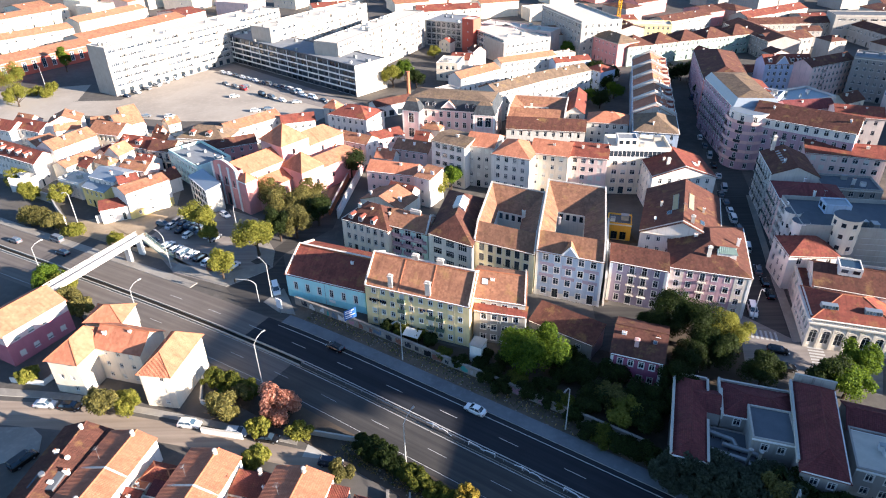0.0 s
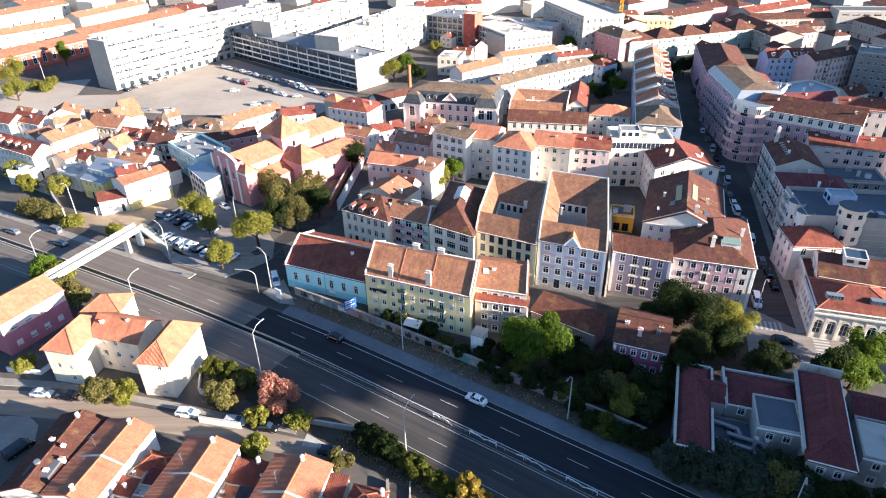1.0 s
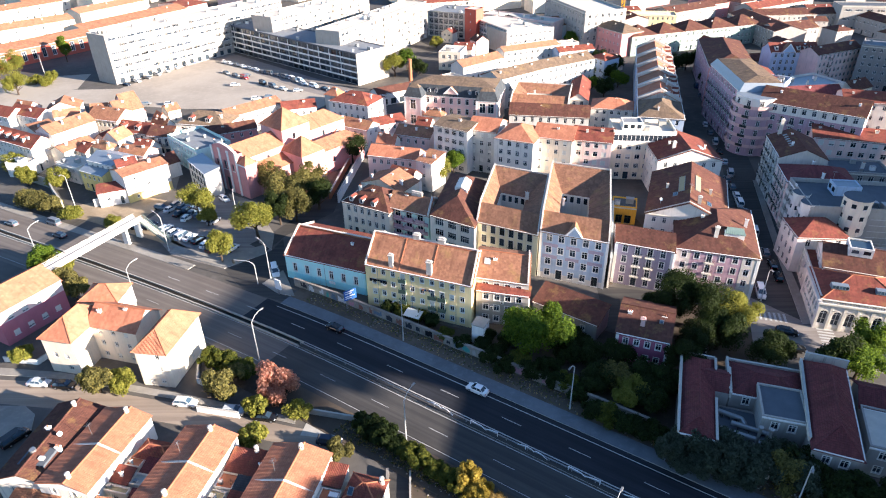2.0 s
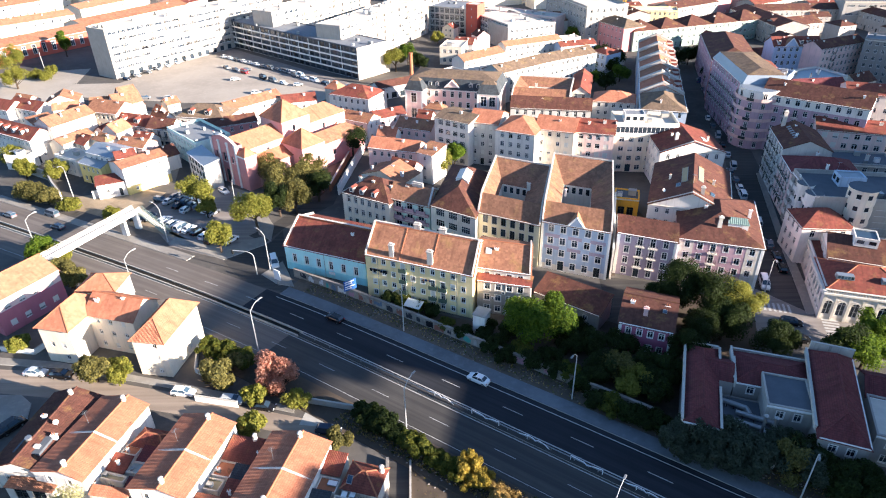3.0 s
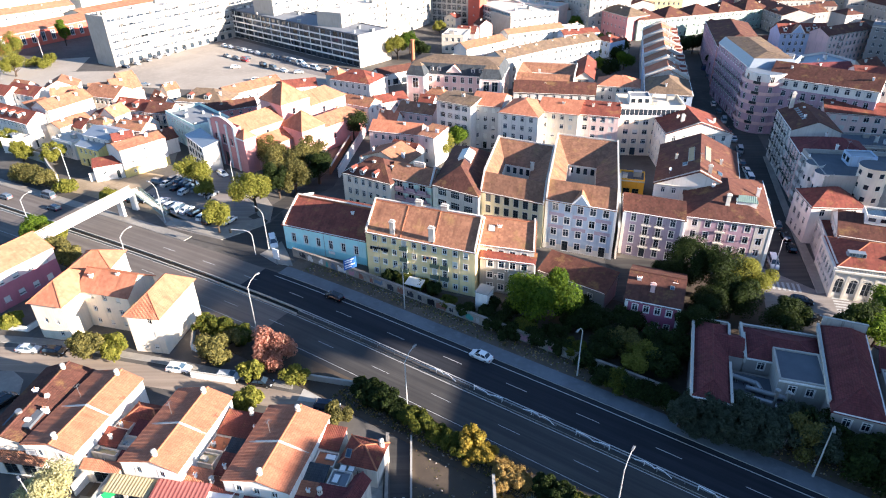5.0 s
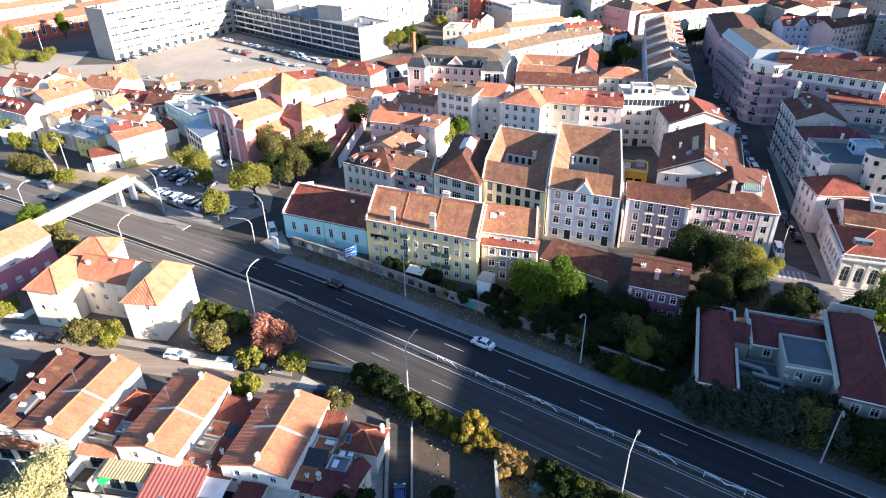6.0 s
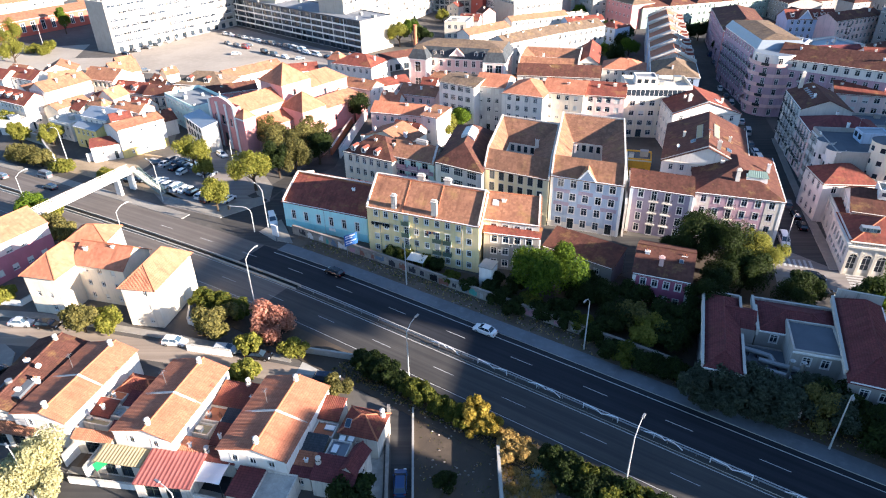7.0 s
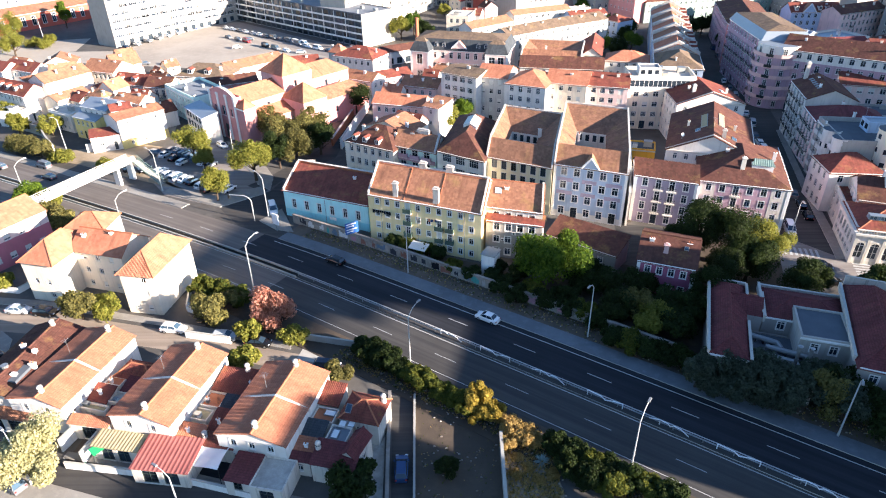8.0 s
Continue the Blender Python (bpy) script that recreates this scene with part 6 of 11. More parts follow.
house(-49.0, 68.5, -14.5, 2.4, 2.6, 3.0, roofkind='shed', rise=0.7, roofm='wine', chimneys=0, label='small annex with wine-red pantiles', wall='oldwhite', ribs=0.26, trim='white', floors=1, bay=3.0, size=(0.9, 1.2), sides='f', ground='', over=0.2, surround=False, cornice=False)
house(-50.2, 66.4, -12.7, 3.7, 2.1, 2.7, roofkind='flat', rise=0.4, roofm='gravel', chimneys=0, clutter=2, label='flat whitewashed roof terrace', wall='oldwhite', ribs=0.26, trim='white', floors=1, bay=3.0, size=(0.9, 1.2), sides='f', ground='', over=0.2, surround=False, cornice=False)
house(-54.1, 65.5, -13.9, 4.7, 1.2, 2.6, roofkind='flat', rise=0.3, roofm='sheet', chimneys=0, clutter=1, label='flat beige roof between the terraced houses', wall='oldwhite', ribs=0.26, trim='white', floors=1, bay=3.0, size=(0.9, 1.2), sides='f', ground='', over=0.2, surround=False, cornice=False)
house(-48.9, 63.8, -11.9, 2.2, 1.5, 2.8, roofkind='shed', rise=0.5, roofm='wine', chimneys=0, label='lean-to with dark tiles', wall='oldwhite', ribs=0.26, trim='white', floors=1, bay=3.0, size=(0.9, 1.2), sides='f', ground='', over=0.2, surround=False, cornice=False)
house(-35.4, 68.4, -13.5, 3.1, 4.0, 3.4, roofkind='shed', rise=1.0, roofm='red', chimneys=0, label='low rear annex with red pantile roof', wall='oldwhite', ribs=0.26, trim='white', floors=1, bay=3.0, size=(0.9, 1.2), sides='f', ground='', over=0.2, surround=False, cornice=False)
ob = house(-32.1, 67.2, -15.0, 4.5, 4.5, 3.4, roofkind='shed', rise=1.2, roofm='red', chimneys=1, label='low rear annex with red pantile roof', wall='oldwhite', ribs=0.26, trim='white', floors=1, bay=3.0, size=(0.9, 1.2), sides='f', ground='', over=0.2, surround=False, cornice=False)
pot_chimney(ob, 0.3, 4.5 * 0.9, 3.4 + 1.2, 0.4, 0.9)
house(-36.4, 65.5, -13.1, 3.0, 2.9, 2.9, roofkind='flat', rise=0.2, roofm='terracotta', chimneys=2, clutter=1, label='flat roof of terracotta tiles with white chimneys', wall='oldwhite', ribs=0.26, trim='white', floors=1, bay=3.0, size=(0.9, 1.2), sides='f', ground='', over=0.2, surround=False, cornice=False)
house(-33.3, 64.9, -13.1, 3.0, 2.4, 3.0, roofkind='shed', rise=0.6, roofm='slate', chimneys=0, label='lean-to with dark grey tiles', wall='oldwhite', ribs=0.26, trim='white', floors=1, bay=3.0, size=(0.9, 1.2), sides='f', ground='', over=0.2, surround=False, cornice=False)
house(-37.2, 63.2, -13.8, 2.7, 2.1, 2.6, roofkind='flat', rise=0.3, roofm='sheet', chimneys=0, clutter=4, label='beige roof terrace with stored things', wall='oldwhite', ribs=0.26, trim='white', floors=1, bay=3.0, size=(0.9, 1.2), sides='f', ground='', over=0.2, surround=False, cornice=False)
house(-33.7, 60.9, -13.8, 3.9, 3.2, 3.2, roofkind='shed', rise=0.9, roofm='red', chimneys=1, label='lean-to with red-brown pantiles', wall='oldwhite', ribs=0.26, trim='white', floors=1, bay=3.0, size=(0.9, 1.2), sides='f', ground='', over=0.2, surround=False, cornice=False)
house(-37.8, 59.9, -13.1, 3.6, 2.2, 2.9, roofkind='shed', rise=0.6, roofm='bright', chimneys=1, label='porch with orange pantiles', wall='oldwhite', ribs=0.26, trim='white', floors=1, bay=3.0, size=(0.9, 1.2), sides='f', ground='', over=0.2, surround=False, cornice=False)
ob = house(-34.1, 58.5, -10.9, 4.7, 1.8, 2.9, roofkind='shed', rise=0.6, roofm='red', chimneys=0, label='porch with red pantiles', wall='oldwhite', ribs=0.26, trim='white', floors=1, bay=3.0, size=(0.9, 1.2), sides='f', ground='', over=0.2, surround=False, cornice=False)
pot_chimney(ob, 0.4, 1.0, 2.9 + 0.2, 0.4, 0.9)
house(-19.7, 65.3, -14.2, 3.2, 3.6, 3.6, roofkind='shed', rise=1.0, roofm='red', chimneys=0, label='low rear annex with red pantile roof', wall='oldwhite', ribs=0.26, trim='white', floors=1, bay=3.0, size=(0.9, 1.2), sides='f', ground='', over=0.2, surround=False, cornice=False)
ob = house(-16.0, 62.1, -15.4, 5.6, 5.0, 4.0, roofkind='hip', rise=1.5, roofm='red', chimneys=0, label='end terraced house with hipped red roof', wall='oldwhite', ribs=0.26, trim='white', floors=1, bay=3.0, size=(0.9, 1.2), sides='f', ground='', over=0.2, surround=False, cornice=False)
pot_chimney(ob, 5.6 - 0.6, 5.0 - 1.0, 4.0 + 0.6)
skylight(ob, 0.6, 0.6, 4.0, 1.5, 5.0 / 2)
ob = house(-20.0, 62.3, -13.7, 3.2, 2.6, 3.2, roofkind='flat', rise=0.2, roofm='terracotta', chimneys=0, label='flat terracotta roof with a skylight', wall='oldwhite', ribs=0.26, trim='white', floors=1, bay=3.0, size=(0.9, 1.2), sides='f', ground='', over=0.2, surround=False, cornice=False)
skylight(ob, 1.4, 1.2, 3.2, 0.1, 4.0, 1.6, 1.0, FRAME)
house(-20.7, 59.8, -12.5, 2.8, 2.5, 3.2, roofkind='shed', rise=0.6, roofm='slate', chimneys=0, label='lean-to with dark grey tiles', wall='oldwhite', ribs=0.26, trim='white', floors=1, bay=3.0, size=(0.9, 1.2), sides='f', ground='', over=0.2, surround=False, cornice=False)
ob = house(-17.4, 58.5, -13.6, 2.9, 2.7, 3.4, roofkind='flat', rise=0.25, roofm='felt', chimneys=0, label='flat grey roof with three skylights', wall='oldwhite', ribs=0.26, trim='white', floors=1, bay=3.0, size=(0.9, 1.2), sides='f', ground='', over=0.2, surround=False, cornice=False)
skylight(ob, 0.5, 0.5, 3.4, 0.1, 4.0, 1.0, 1.5, FRAME)
skylight(ob, 0.8, 2.4, 3.4, 0.1, 4.0, 1.0, 1.3, FRAME)
skylight(ob, 2.0, 2.8, 3.4, 0.1, 4.0, 1.0, 1.3, FRAME)
house(-21.6, 57.3, -12.4, 3.2, 2.2, 3.0, roofkind='shed', rise=0.5, roofm='bright', chimneys=1, label='porch with orange tiles', wall='oldwhite', ribs=0.26, trim='white', floors=1, bay=3.0, size=(0.9, 1.2), sides='f', ground='', over=0.2, surround=False, cornice=False)
house(-21.8, 56.0, -11.1, 2.9, 1.2, 2.8, roofkind='shed', rise=0.4, roofm='wine', chimneys=0, label='porch with dark red tiles', wall='oldwhite', ribs=0.26, trim='white', floors=1, bay=3.0, size=(0.9, 1.2), sides='f', ground='', over=0.2, surround=False, cornice=False)
ob = house(-18.6, 54.8, -12.9, 5.7, 3.4, 3.4, roofkind='shed', rise=1.0, roofm='wine', chimneys=0, label='front roof with dark red pantiles over a white house', wall='oldwhite', ribs=0.26, trim='white', floors=1, bay=3.0, size=(0.9, 1.2), sides='f', ground='', over=0.2, surround=False, cornice=False)
pot_chimney(ob, 0.3, 3.4 * 0.6, 3.4 + 0.6, 0.4, 0.9)
house(-12.9, 54.9, 67.8, 4.2, 2.2, 4.0, roofkind='gable', rise=1.0, roofm='wine', chimneys=0, label='end house with dark red roof and white gable', wall='oldwhite', ribs=0.26, trim='white', floors=1, bay=3.0, size=(0.9, 1.2), sides='f', ground='', over=0.2, surround=False, cornice=False)
house(-53.6, 62.3, -9.3, 6.0, 1.4, 3.0, roofkind='shed', rise=0.5, roofm='bright', ribs=0.26, label='porch roof with orange pantiles', wall='oldwhite', trim='white', floors=1, bay=3.2, size=(2.2, 1.9), sides='f', ground='shop', over=0.15, surround=False, cornice=False, chimneys=0)
house(-45.9, 61.8, -13.0, 7.4, 1.5, 3.0, roofkind='shed', rise=0.5, roofm='bright', ribs=0.26, label='porch roof with orange pantiles', wall='oldwhite', trim='white', floors=1, bay=3.2, size=(2.2, 1.9), sides='f', ground='shop', over=0.15, surround=False, cornice=False, chimneys=0)
house(-48.7, 58.6, -10.3, 6.7, 2.7, 2.7, roofkind='shed', rise=0.3, roofm='sheet', ribs=0.5, label='lean-to with beige corrugated sheets', wall='oldwhite', trim='white', floors=1, bay=3.2, size=(2.2, 1.9), sides='f', ground='shop', over=0.15, surround=False, cornice=False, chimneys=0)
house(-41.7, 54.7, -7.0, 7.6, 5.3, 2.8, roofkind='shed', rise=0.5, roofm='redsheet', ribs=0.6, label='carport with ribbed red sheet roof', wall='oldwhite', trim='white', floors=1, bay=3.2, size=(2.2, 1.9), sides='f', ground='shop', over=0.15, surround=False, cornice=False, chimneys=0)
house(-29.1, 52.8, -11.9, 3.4, 4.3, 2.9, roofkind='shed', rise=0.4, roofm='wine', ribs=0.45, label='garage with dark red sheet roof', wall='oldwhite', trim='white', floors=1, bay=3.2, size=(2.2, 1.9), sides='f', ground='shop', over=0.15, surround=False, cornice=False, chimneys=0)
house(-25.7, 51.6, -11.0, 4.4, 4.9, 2.9, roofkind='flat', rise=0.12, roofm='cracked', label='garage with cracked white flat roof', wall='oldwhite', trim='white', floors=1, bay=3.2, size=(2.2, 1.9), sides='f', ground='shop', over=0.15, surround=False, cornice=False, chimneys=0)
house(-59.7, 64.7, -15.8, 5.7, 1.6, 2.8, roofkind='shed', rise=0.4, roofm='bright', ribs=0.26, label='porch roof with orange pantiles', wall='oldwhite', trim='white', floors=1, bay=3.2, size=(2.2, 1.9), sides='f', ground='shop', over=0.15, surround=False, cornice=False, chimneys=0)
house(-67.3, 64.0, -8.2, 7.9, 2.2, 2.8, roofkind='shed', rise=0.4, roofm='clay', ribs=0.26, label='porch roof with clay pantiles', wall='oldwhite', trim='white', floors=1, bay=3.2, size=(2.2, 1.9), sides='f', ground='shop', over=0.15, surround=False, cornice=False, chimneys=0)

# hillside houses across the highway
ob = house(-158.1, 208.6, -29.0, 25.2, 9.0, 8.0, roofkind='gable', rise=3, roofm='red', wall='white', floors=3, bay=2.2, size=(0.9, 1.5), chimneys=2, label='white house with red roof and dormers', ground='', trim='white', ribs=0.26, surround=False)
dormer(ob, 25.2 * 0.2, 1.2, 8.0 + 0.9)
dormer(ob, 25.2 * 0.38, 1.2, 8.0 + 0.9)
dormer(ob, 25.2 * 0.56, 1.2, 8.0 + 0.9)
dormer(ob, 25.2 * 0.74, 1.2, 8.0 + 0.9)
house(-130.6, 201.2, 60.8, 16.2, 9.0, 11.0, roofkind='gable', rise=2.4, roofm='clay', wall='white', floors=4, bay=3, size=(0.8, 1.2), sides='l', chimneys=2, label='tall white house with a blank side wall', trim='white', ribs=0.26, surround=False)
house(-129.6, 222.1, -18.9, 13.5, 11.0, 9.5, roofkind='gable', rise=3, roofm='clay', wall='cream', floors=3, bay=2.0, size=(1, 1.8), chimneys=2, label='cream house with tall windows and orange roof', trim='white', ribs=0.26, surround=False)
house(-122.2, 230.1, 42.0, 9.7, 9.0, 8.5, roofkind='gable', rise=3.5, roofm='clay', wall='white', floors=3, bay=4, size=(0.8, 1), sides='l', chimneys=1, label='white house with blank gable', trim='white', ribs=0.26, surround=False)
ob = house(-117.9, 216.9, -19.6, 14.0, 8.0, 6.5, roofkind='gable', rise=3, roofm='red', wall='white', floors=2, bay=2.6, size=(1.1, 1.5), chimneys=2, label='white house with dormers in its red roof', ground='shop', trim='white', ribs=0.26, surround=False)
dormer(ob, 14.0 * 0.2, 0.9, 6.5 + 0.8, 1.8, 1.3, 2.4)
dormer(ob, 14.0 * 0.62, 0.9, 6.5 + 0.8, 1.8, 1.3, 2.4)
house(-103.3, 209.6, -12.8, 9.4, 9.0, 7.0, roofkind='gable', rise=2.6, roofm='dark', wall='beige', floors=2, bay=2.4, size=(1.1, 2), chimneys=1, label='old beige house with a long balcony', ground='shop', balconies=((1, -1),), trim='white', ribs=0.26, surround=False)
house(-93.6, 204.4, -45.7, 21.2, 12.0, 8.5, roofkind='flat', rise=0.8, roofm='felt', wall='mint', floors=3, bay=2.2, size=(0.8, 1.4), chimneys=2, clutter=4, label='pale green house with a roof terrace', sides='fl', ground='', trim='white', ribs=0.26, surround=False)
house(-80.3, 184.8, -51.3, 14.1, 5.0, 8.0, roofkind='shed', rise=1, roofm='zinc', wall='grey', floors=3, bay=2.6, size=(1.6, 1.9), chimneys=0, label='grey annex beside the church', kinds=('dark',), trim='white', ribs=0.26, surround=False)
house(-113.0, 181.5, -27.7, 10.2, 10.0, 6.5, roofkind='gable', rise=1.6, roofm='zinc', wall='paleyellow', floors=2, bay=2.0, size=(0.9, 1.3), chimneys=1, label='yellow house with grey metal roof', trim='white', ribs=0.26, surround=False)
house(-111.0, 183.5, -26.1, 11.2, 9.0, 9.0, roofkind='gable', rise=1.6, roofm='zinc', wall='white', floors=3, bay=2.4, size=(0.9, 1.2), chimneys=1, label='white house with grey metal roof', trim='white', ribs=0.26, surround=False)
house(-94.3, 170.9, 47.4, 13.7, 9.0, 8.5, roofkind='gable', rise=1.2, roofm='clay', wall='white', floors=3, bay=3.4, size=(0.8, 1.0), chimneys=1, label='white house with a yellow painted base', plinth=(2.6, 'paleyellow'), skip=0.4, ground='', trim='white', ribs=0.26, surround=False)
house(-97.9, 175.9, 32.0, 5.5, 7.0, 9.5, roofkind='gable', rise=1.4, roofm='red', wall='palerose', floors=3, bay=2.6, size=(0.8, 1.0), chimneys=1, label='narrow rose house with red roof', trim='white', ribs=0.26, surround=False)
house(-125.2, 190.0, -28.6, 10.5, 7.0, 5.5, roofkind='flat', rise=0.4, roofm='gravel', wall='white', floors=2, bay=2.4, size=(0.8, 1.1), chimneys=0, clutter=2, label='small white house with flat roof', trim='white', ribs=0.26, surround=False)
house(-101.9, 168.2, 24.9, 8.8, 6.0, 4.5, roofkind='shed', rise=0.8, roofm='red', wall='white', floors=1, bay=3, size=(0.9, 1.2), chimneys=0, label='low white house with red lean-to roof', trim='white', ribs=0.26, surround=False)
house(-135.1, 190.9, 82.4, 11.0, 8.0, 4.5, roofkind='flat', rise=0.6, roofm='gravel', wall='white', floors=1, bay=3, size=(0.9, 1.2), chimneys=0, clutter=3, label='low white house with cluttered roof terrace', trim='white', ribs=0.26, surround=False)
house(-153.3, 237.5, 18.3, 11.8, 9.0, 7.5, roofkind='gabley', rise=2.8, roofm='clay', wall='white', floors=2, bay=2.4, size=(0.9, 1.3), chimneys=2, label='white gabled house with orange roof', trim='white', ribs=0.26, surround=False)
house(-169.1, 238.6, -25.8, 17.3, 9.0, 6.5, roofkind='gable', rise=2.6, roofm='red', wall='white', floors=2, bay=2.4, size=(0.9, 1.3), chimneys=1, label='white house with red roof', trim='white', ribs=0.26, surround=False)
house(-183.6, 240.7, -23.4, 19.4, 9.0, 6.5, roofkind='gable', rise=2.6, roofm='red', wall='white', floors=2, bay=2.4, size=(0.9, 1.3), chimneys=1, label='white house with red roof', trim='white', ribs=0.26, surround=False)
house(-106.7, 194.3, -19.2, 10.2, 7.0, 7.0, roofkind='gable', rise=2, roofm='clay', wall='palerose', floors=2, bay=2.4, size=(0.9, 1.3), chimneys=2, label='small rose house with orange roof', trim='white', ribs=0.26, surround=False)
house(-146.8, 217.8, 49.5, 7.7, 8.0, 6.0, roofkind='shed', rise=1.2, roofm='clay', wall='white', floors=2, bay=2.4, size=(0.9, 1.3), chimneys=1, label='white lean-to house with orange roof', trim='white', ribs=0.26, surround=False)
house(-125.4, 196.3, 62.9, 11.6, 7.0, 6.5, roofkind='gable', rise=1.6, roofm='clay', wall='cream', floors=2, bay=2.4, size=(0.9, 1.3), chimneys=1, label='cream house with long orange roof', trim='white', ribs=0.26, surround=False)

# behind the church
ob = house(-96.1, 218.8, -12.0, 18.7, 12.0, 8.0, roofkind='hip', rise=3.4, roofm='brown', wall='white', floors=2, bay=3, size=(1, 1.5), chimneys=3, label='white house with brown hipped roof and round dormers', trim='white', ribs=0.26, surround=False)
dormer(ob, 18.7 * 0.25, 1.2, 8.0 + 0.8, 1.8, 1.3, 2.4)
dormer(ob, 18.7 * 0.6, 1.2, 8.0 + 0.8, 1.8, 1.3, 2.4)
house(-85.7, 208.0, 25.3, 21.1, 9.0, 6.5, roofkind='gable', rise=2, roofm='dark', wall='salmon', floors=2, bay=3, size=(1, 1.5), chimneys=0, label='pink sacristy wing with dark roof', trim='white', ribs=0.26, surround=False)
house(-78.5, 224.3, 45.5, 22.9, 9.0, 8.0, roofkind='gable', rise=2.2, roofm='clay', wall='white', floors=2, bay=3, size=(1, 1.5), chimneys=2, label='long white house with clay roof', trim='white', ribs=0.26, surround=False)
house(-61.3, 234.6, 16.4, 12.8, 9.0, 7.0, roofkind='gable', rise=2.2, roofm='red', wall='white', floors=2, bay=3, size=(1, 1.5), chimneys=1, label='house with red roof beside the square', trim='white', ribs=0.26, surround=False)
house(-46.1, 221.1, -29.9, 22.4, 8.0, 7.5, roofkind='gable', rise=2.2, roofm='clay', wall='white', floors=2, bay=3, size=(1, 1.5), sides='fr', chimneys=3, label='white house with clay roof and chimneys', trim='white', ribs=0.26, surround=False)
house(-43.7, 236.7, -26.4, 17.6, 13.0, 10.0, roofkind='hip', rise=3, roofm='red', wall='white', floors=3, bay=2.6, size=(1, 1.6), sides='fr', chimneys=3, label='white corner house with orange and red roof', trim='white', ribs=0.26, surround=False)
house(-26.7, 258.7, 31.2, 17.6, 8.0, 5.0, roofkind='gable', rise=2, roofm='dark', wall='white', floors=1, bay=4, size=(1.6, 2.2), chimneys=0, label='low white workshop with dark red roof', ground='shop', trim='white', ribs=0.26, surround=False)
house(-24.1, 187.7, -17.5, 16.2, 8.0, 7.5, roofkind='gable', rise=2.4, roofm='bright', wall='palerose', floors=2, bay=2.6, size=(1, 1.5), chimneys=1, label='rose house with bright orange roof', sides='fr', trim='white', ribs=0.26, surround=False)
house(-23.9, 166.3, -31.5, 14.0, 9.0, 8.0, roofkind='gabley', rise=2.6, roofm='clay', wall='cream', floors=2, bay=2.6, size=(1, 1.5), chimneys=3, label='cream house with gabled clay roof', trim='white', ribs=0.26, surround=False)
house(-16.7, 206.1, -22.4, 12.9, 9.0, 7.5, roofkind='gable', rise=2.4, roofm='clay', wall='palerose', floors=2, bay=2.6, size=(1, 1.5), chimneys=3, label='rose house with orange roofs and chimneys', trim='white', ribs=0.26, surround=False)
house(-23.8, 216.9, 29.4, 11.7, 9.0, 6.5, roofkind='gable', rise=1.8, roofm='red', wall='palerose', floors=2, bay=2.6, size=(1, 1.5), chimneys=1, label='pale rose house with faded red roof', trim='white', ribs=0.26, surround=False)
house(-8.4, 178.2, -31.8, 5.4, 8.0, 9.5, roofkind='shed', rise=1.0, roofm='clay', wall='white', floors=3, bay=2.6, size=(0.8, 1.2), chimneys=2, label='narrow white house with chimneys', sides='fr', trim='white', ribs=0.26, surround=False)

# palace and the blocks behind
ob = house(-14.2, 238.8, -14.8, 35.7, 16.0, 11.5, roofkind='mansard', rise=5.2, roofm='slate', wall='palerose', floors=3, bay=3.0, size=(1.3, 2.2), chimneys=0, trim='white', pilasters=True, label='pale rose palace with dark mansard roof', ground='', surround=True, sides='fr')
dormer(ob, 35.7 * 0.24, 0.2, 11.5 + 0.8, 1.3, 1.7, 2.0, 'white', 'slate')
dormer(ob, 35.7 * 0.32, 0.2, 11.5 + 0.8, 1.3, 1.7, 2.0, 'white', 'slate')
dormer(ob, 35.7 * 0.68, 0.2, 11.5 + 0.8, 1.3, 1.7, 2.0, 'white', 'slate')
dormer(ob, 35.7 * 0.76, 0.2, 11.5 + 0.8, 1.3, 1.7, 2.0, 'white', 'slate')
pediment(ob, 35.7 * 0.42, 35.7 * 0.58, 11.5 + 1.0, 2.6, WALLS['palerose'], -0.3)
house(-14.7, 234.9, -20.8, 7.1, 5.0, 11.8, roofkind='mansard', rise=4.4, roofm='slate', wall='palerose', floors=2, bay=4.0, size=(2.2, 3.6), chimneys=0, trim='white', pilasters=True, label='corner pavilion with mansard roof and tall window', ground='')
house(12.1, 227.8, -12.8, 8.1, 5.0, 11.8, roofkind='mansard', rise=4.4, roofm='slate', wall='palerose', floors=2, bay=4.0, size=(2.2, 3.6), chimneys=0, trim='white', pilasters=True, label='corner pavilion with mansard roof and tall window', ground='', sides='fr')
house(23.0, 251.6, 38.0, 26.8, 11.0, 12.5, roofkind='gable', rise=2.4, roofm='brown', wall='grey', floors=4, bay=3, size=(1.1, 1.8), chimneys=3, label='long grey-white block with worn brown roof', surround=False)
house(44.1, 268.0, 32.1, 27.5, 11.0, 12.5, roofkind='gable', rise=2.4, roofm='brown', wall='grey', floors=4, bay=3, size=(1.1, 1.8), chimneys=4, label='long grey-white block with worn brown roof', surround=False)
house(23.6, 218.6, -10.4, 28.0, 10.0, 9.5, roofkind='gable', rise=3, roofm='dark', wall='grey', floors=3, bay=3, size=(1.1, 1.8), chimneys=1, label='block with broad dark tiled roof', surround=False)
house(25.3, 233.6, -14.0, 21.7, 20.0, 9.0, roofkind='court', rise=2.2, roofm='clay', wall='grey', floors=3, bay=3, size=(1.1, 1.8), chimneys=1, label='courtyard block with clay roofs', surround=False)
house(47.8, 236.7, -14.0, 7.5, 26.0, 9.0, roofkind='gabley', rise=2.6, roofm='red', wall='grey', floors=3, bay=3, size=(1.1, 1.8), chimneys=1, label='narrow wing with red roof beside the garden', surround=False)
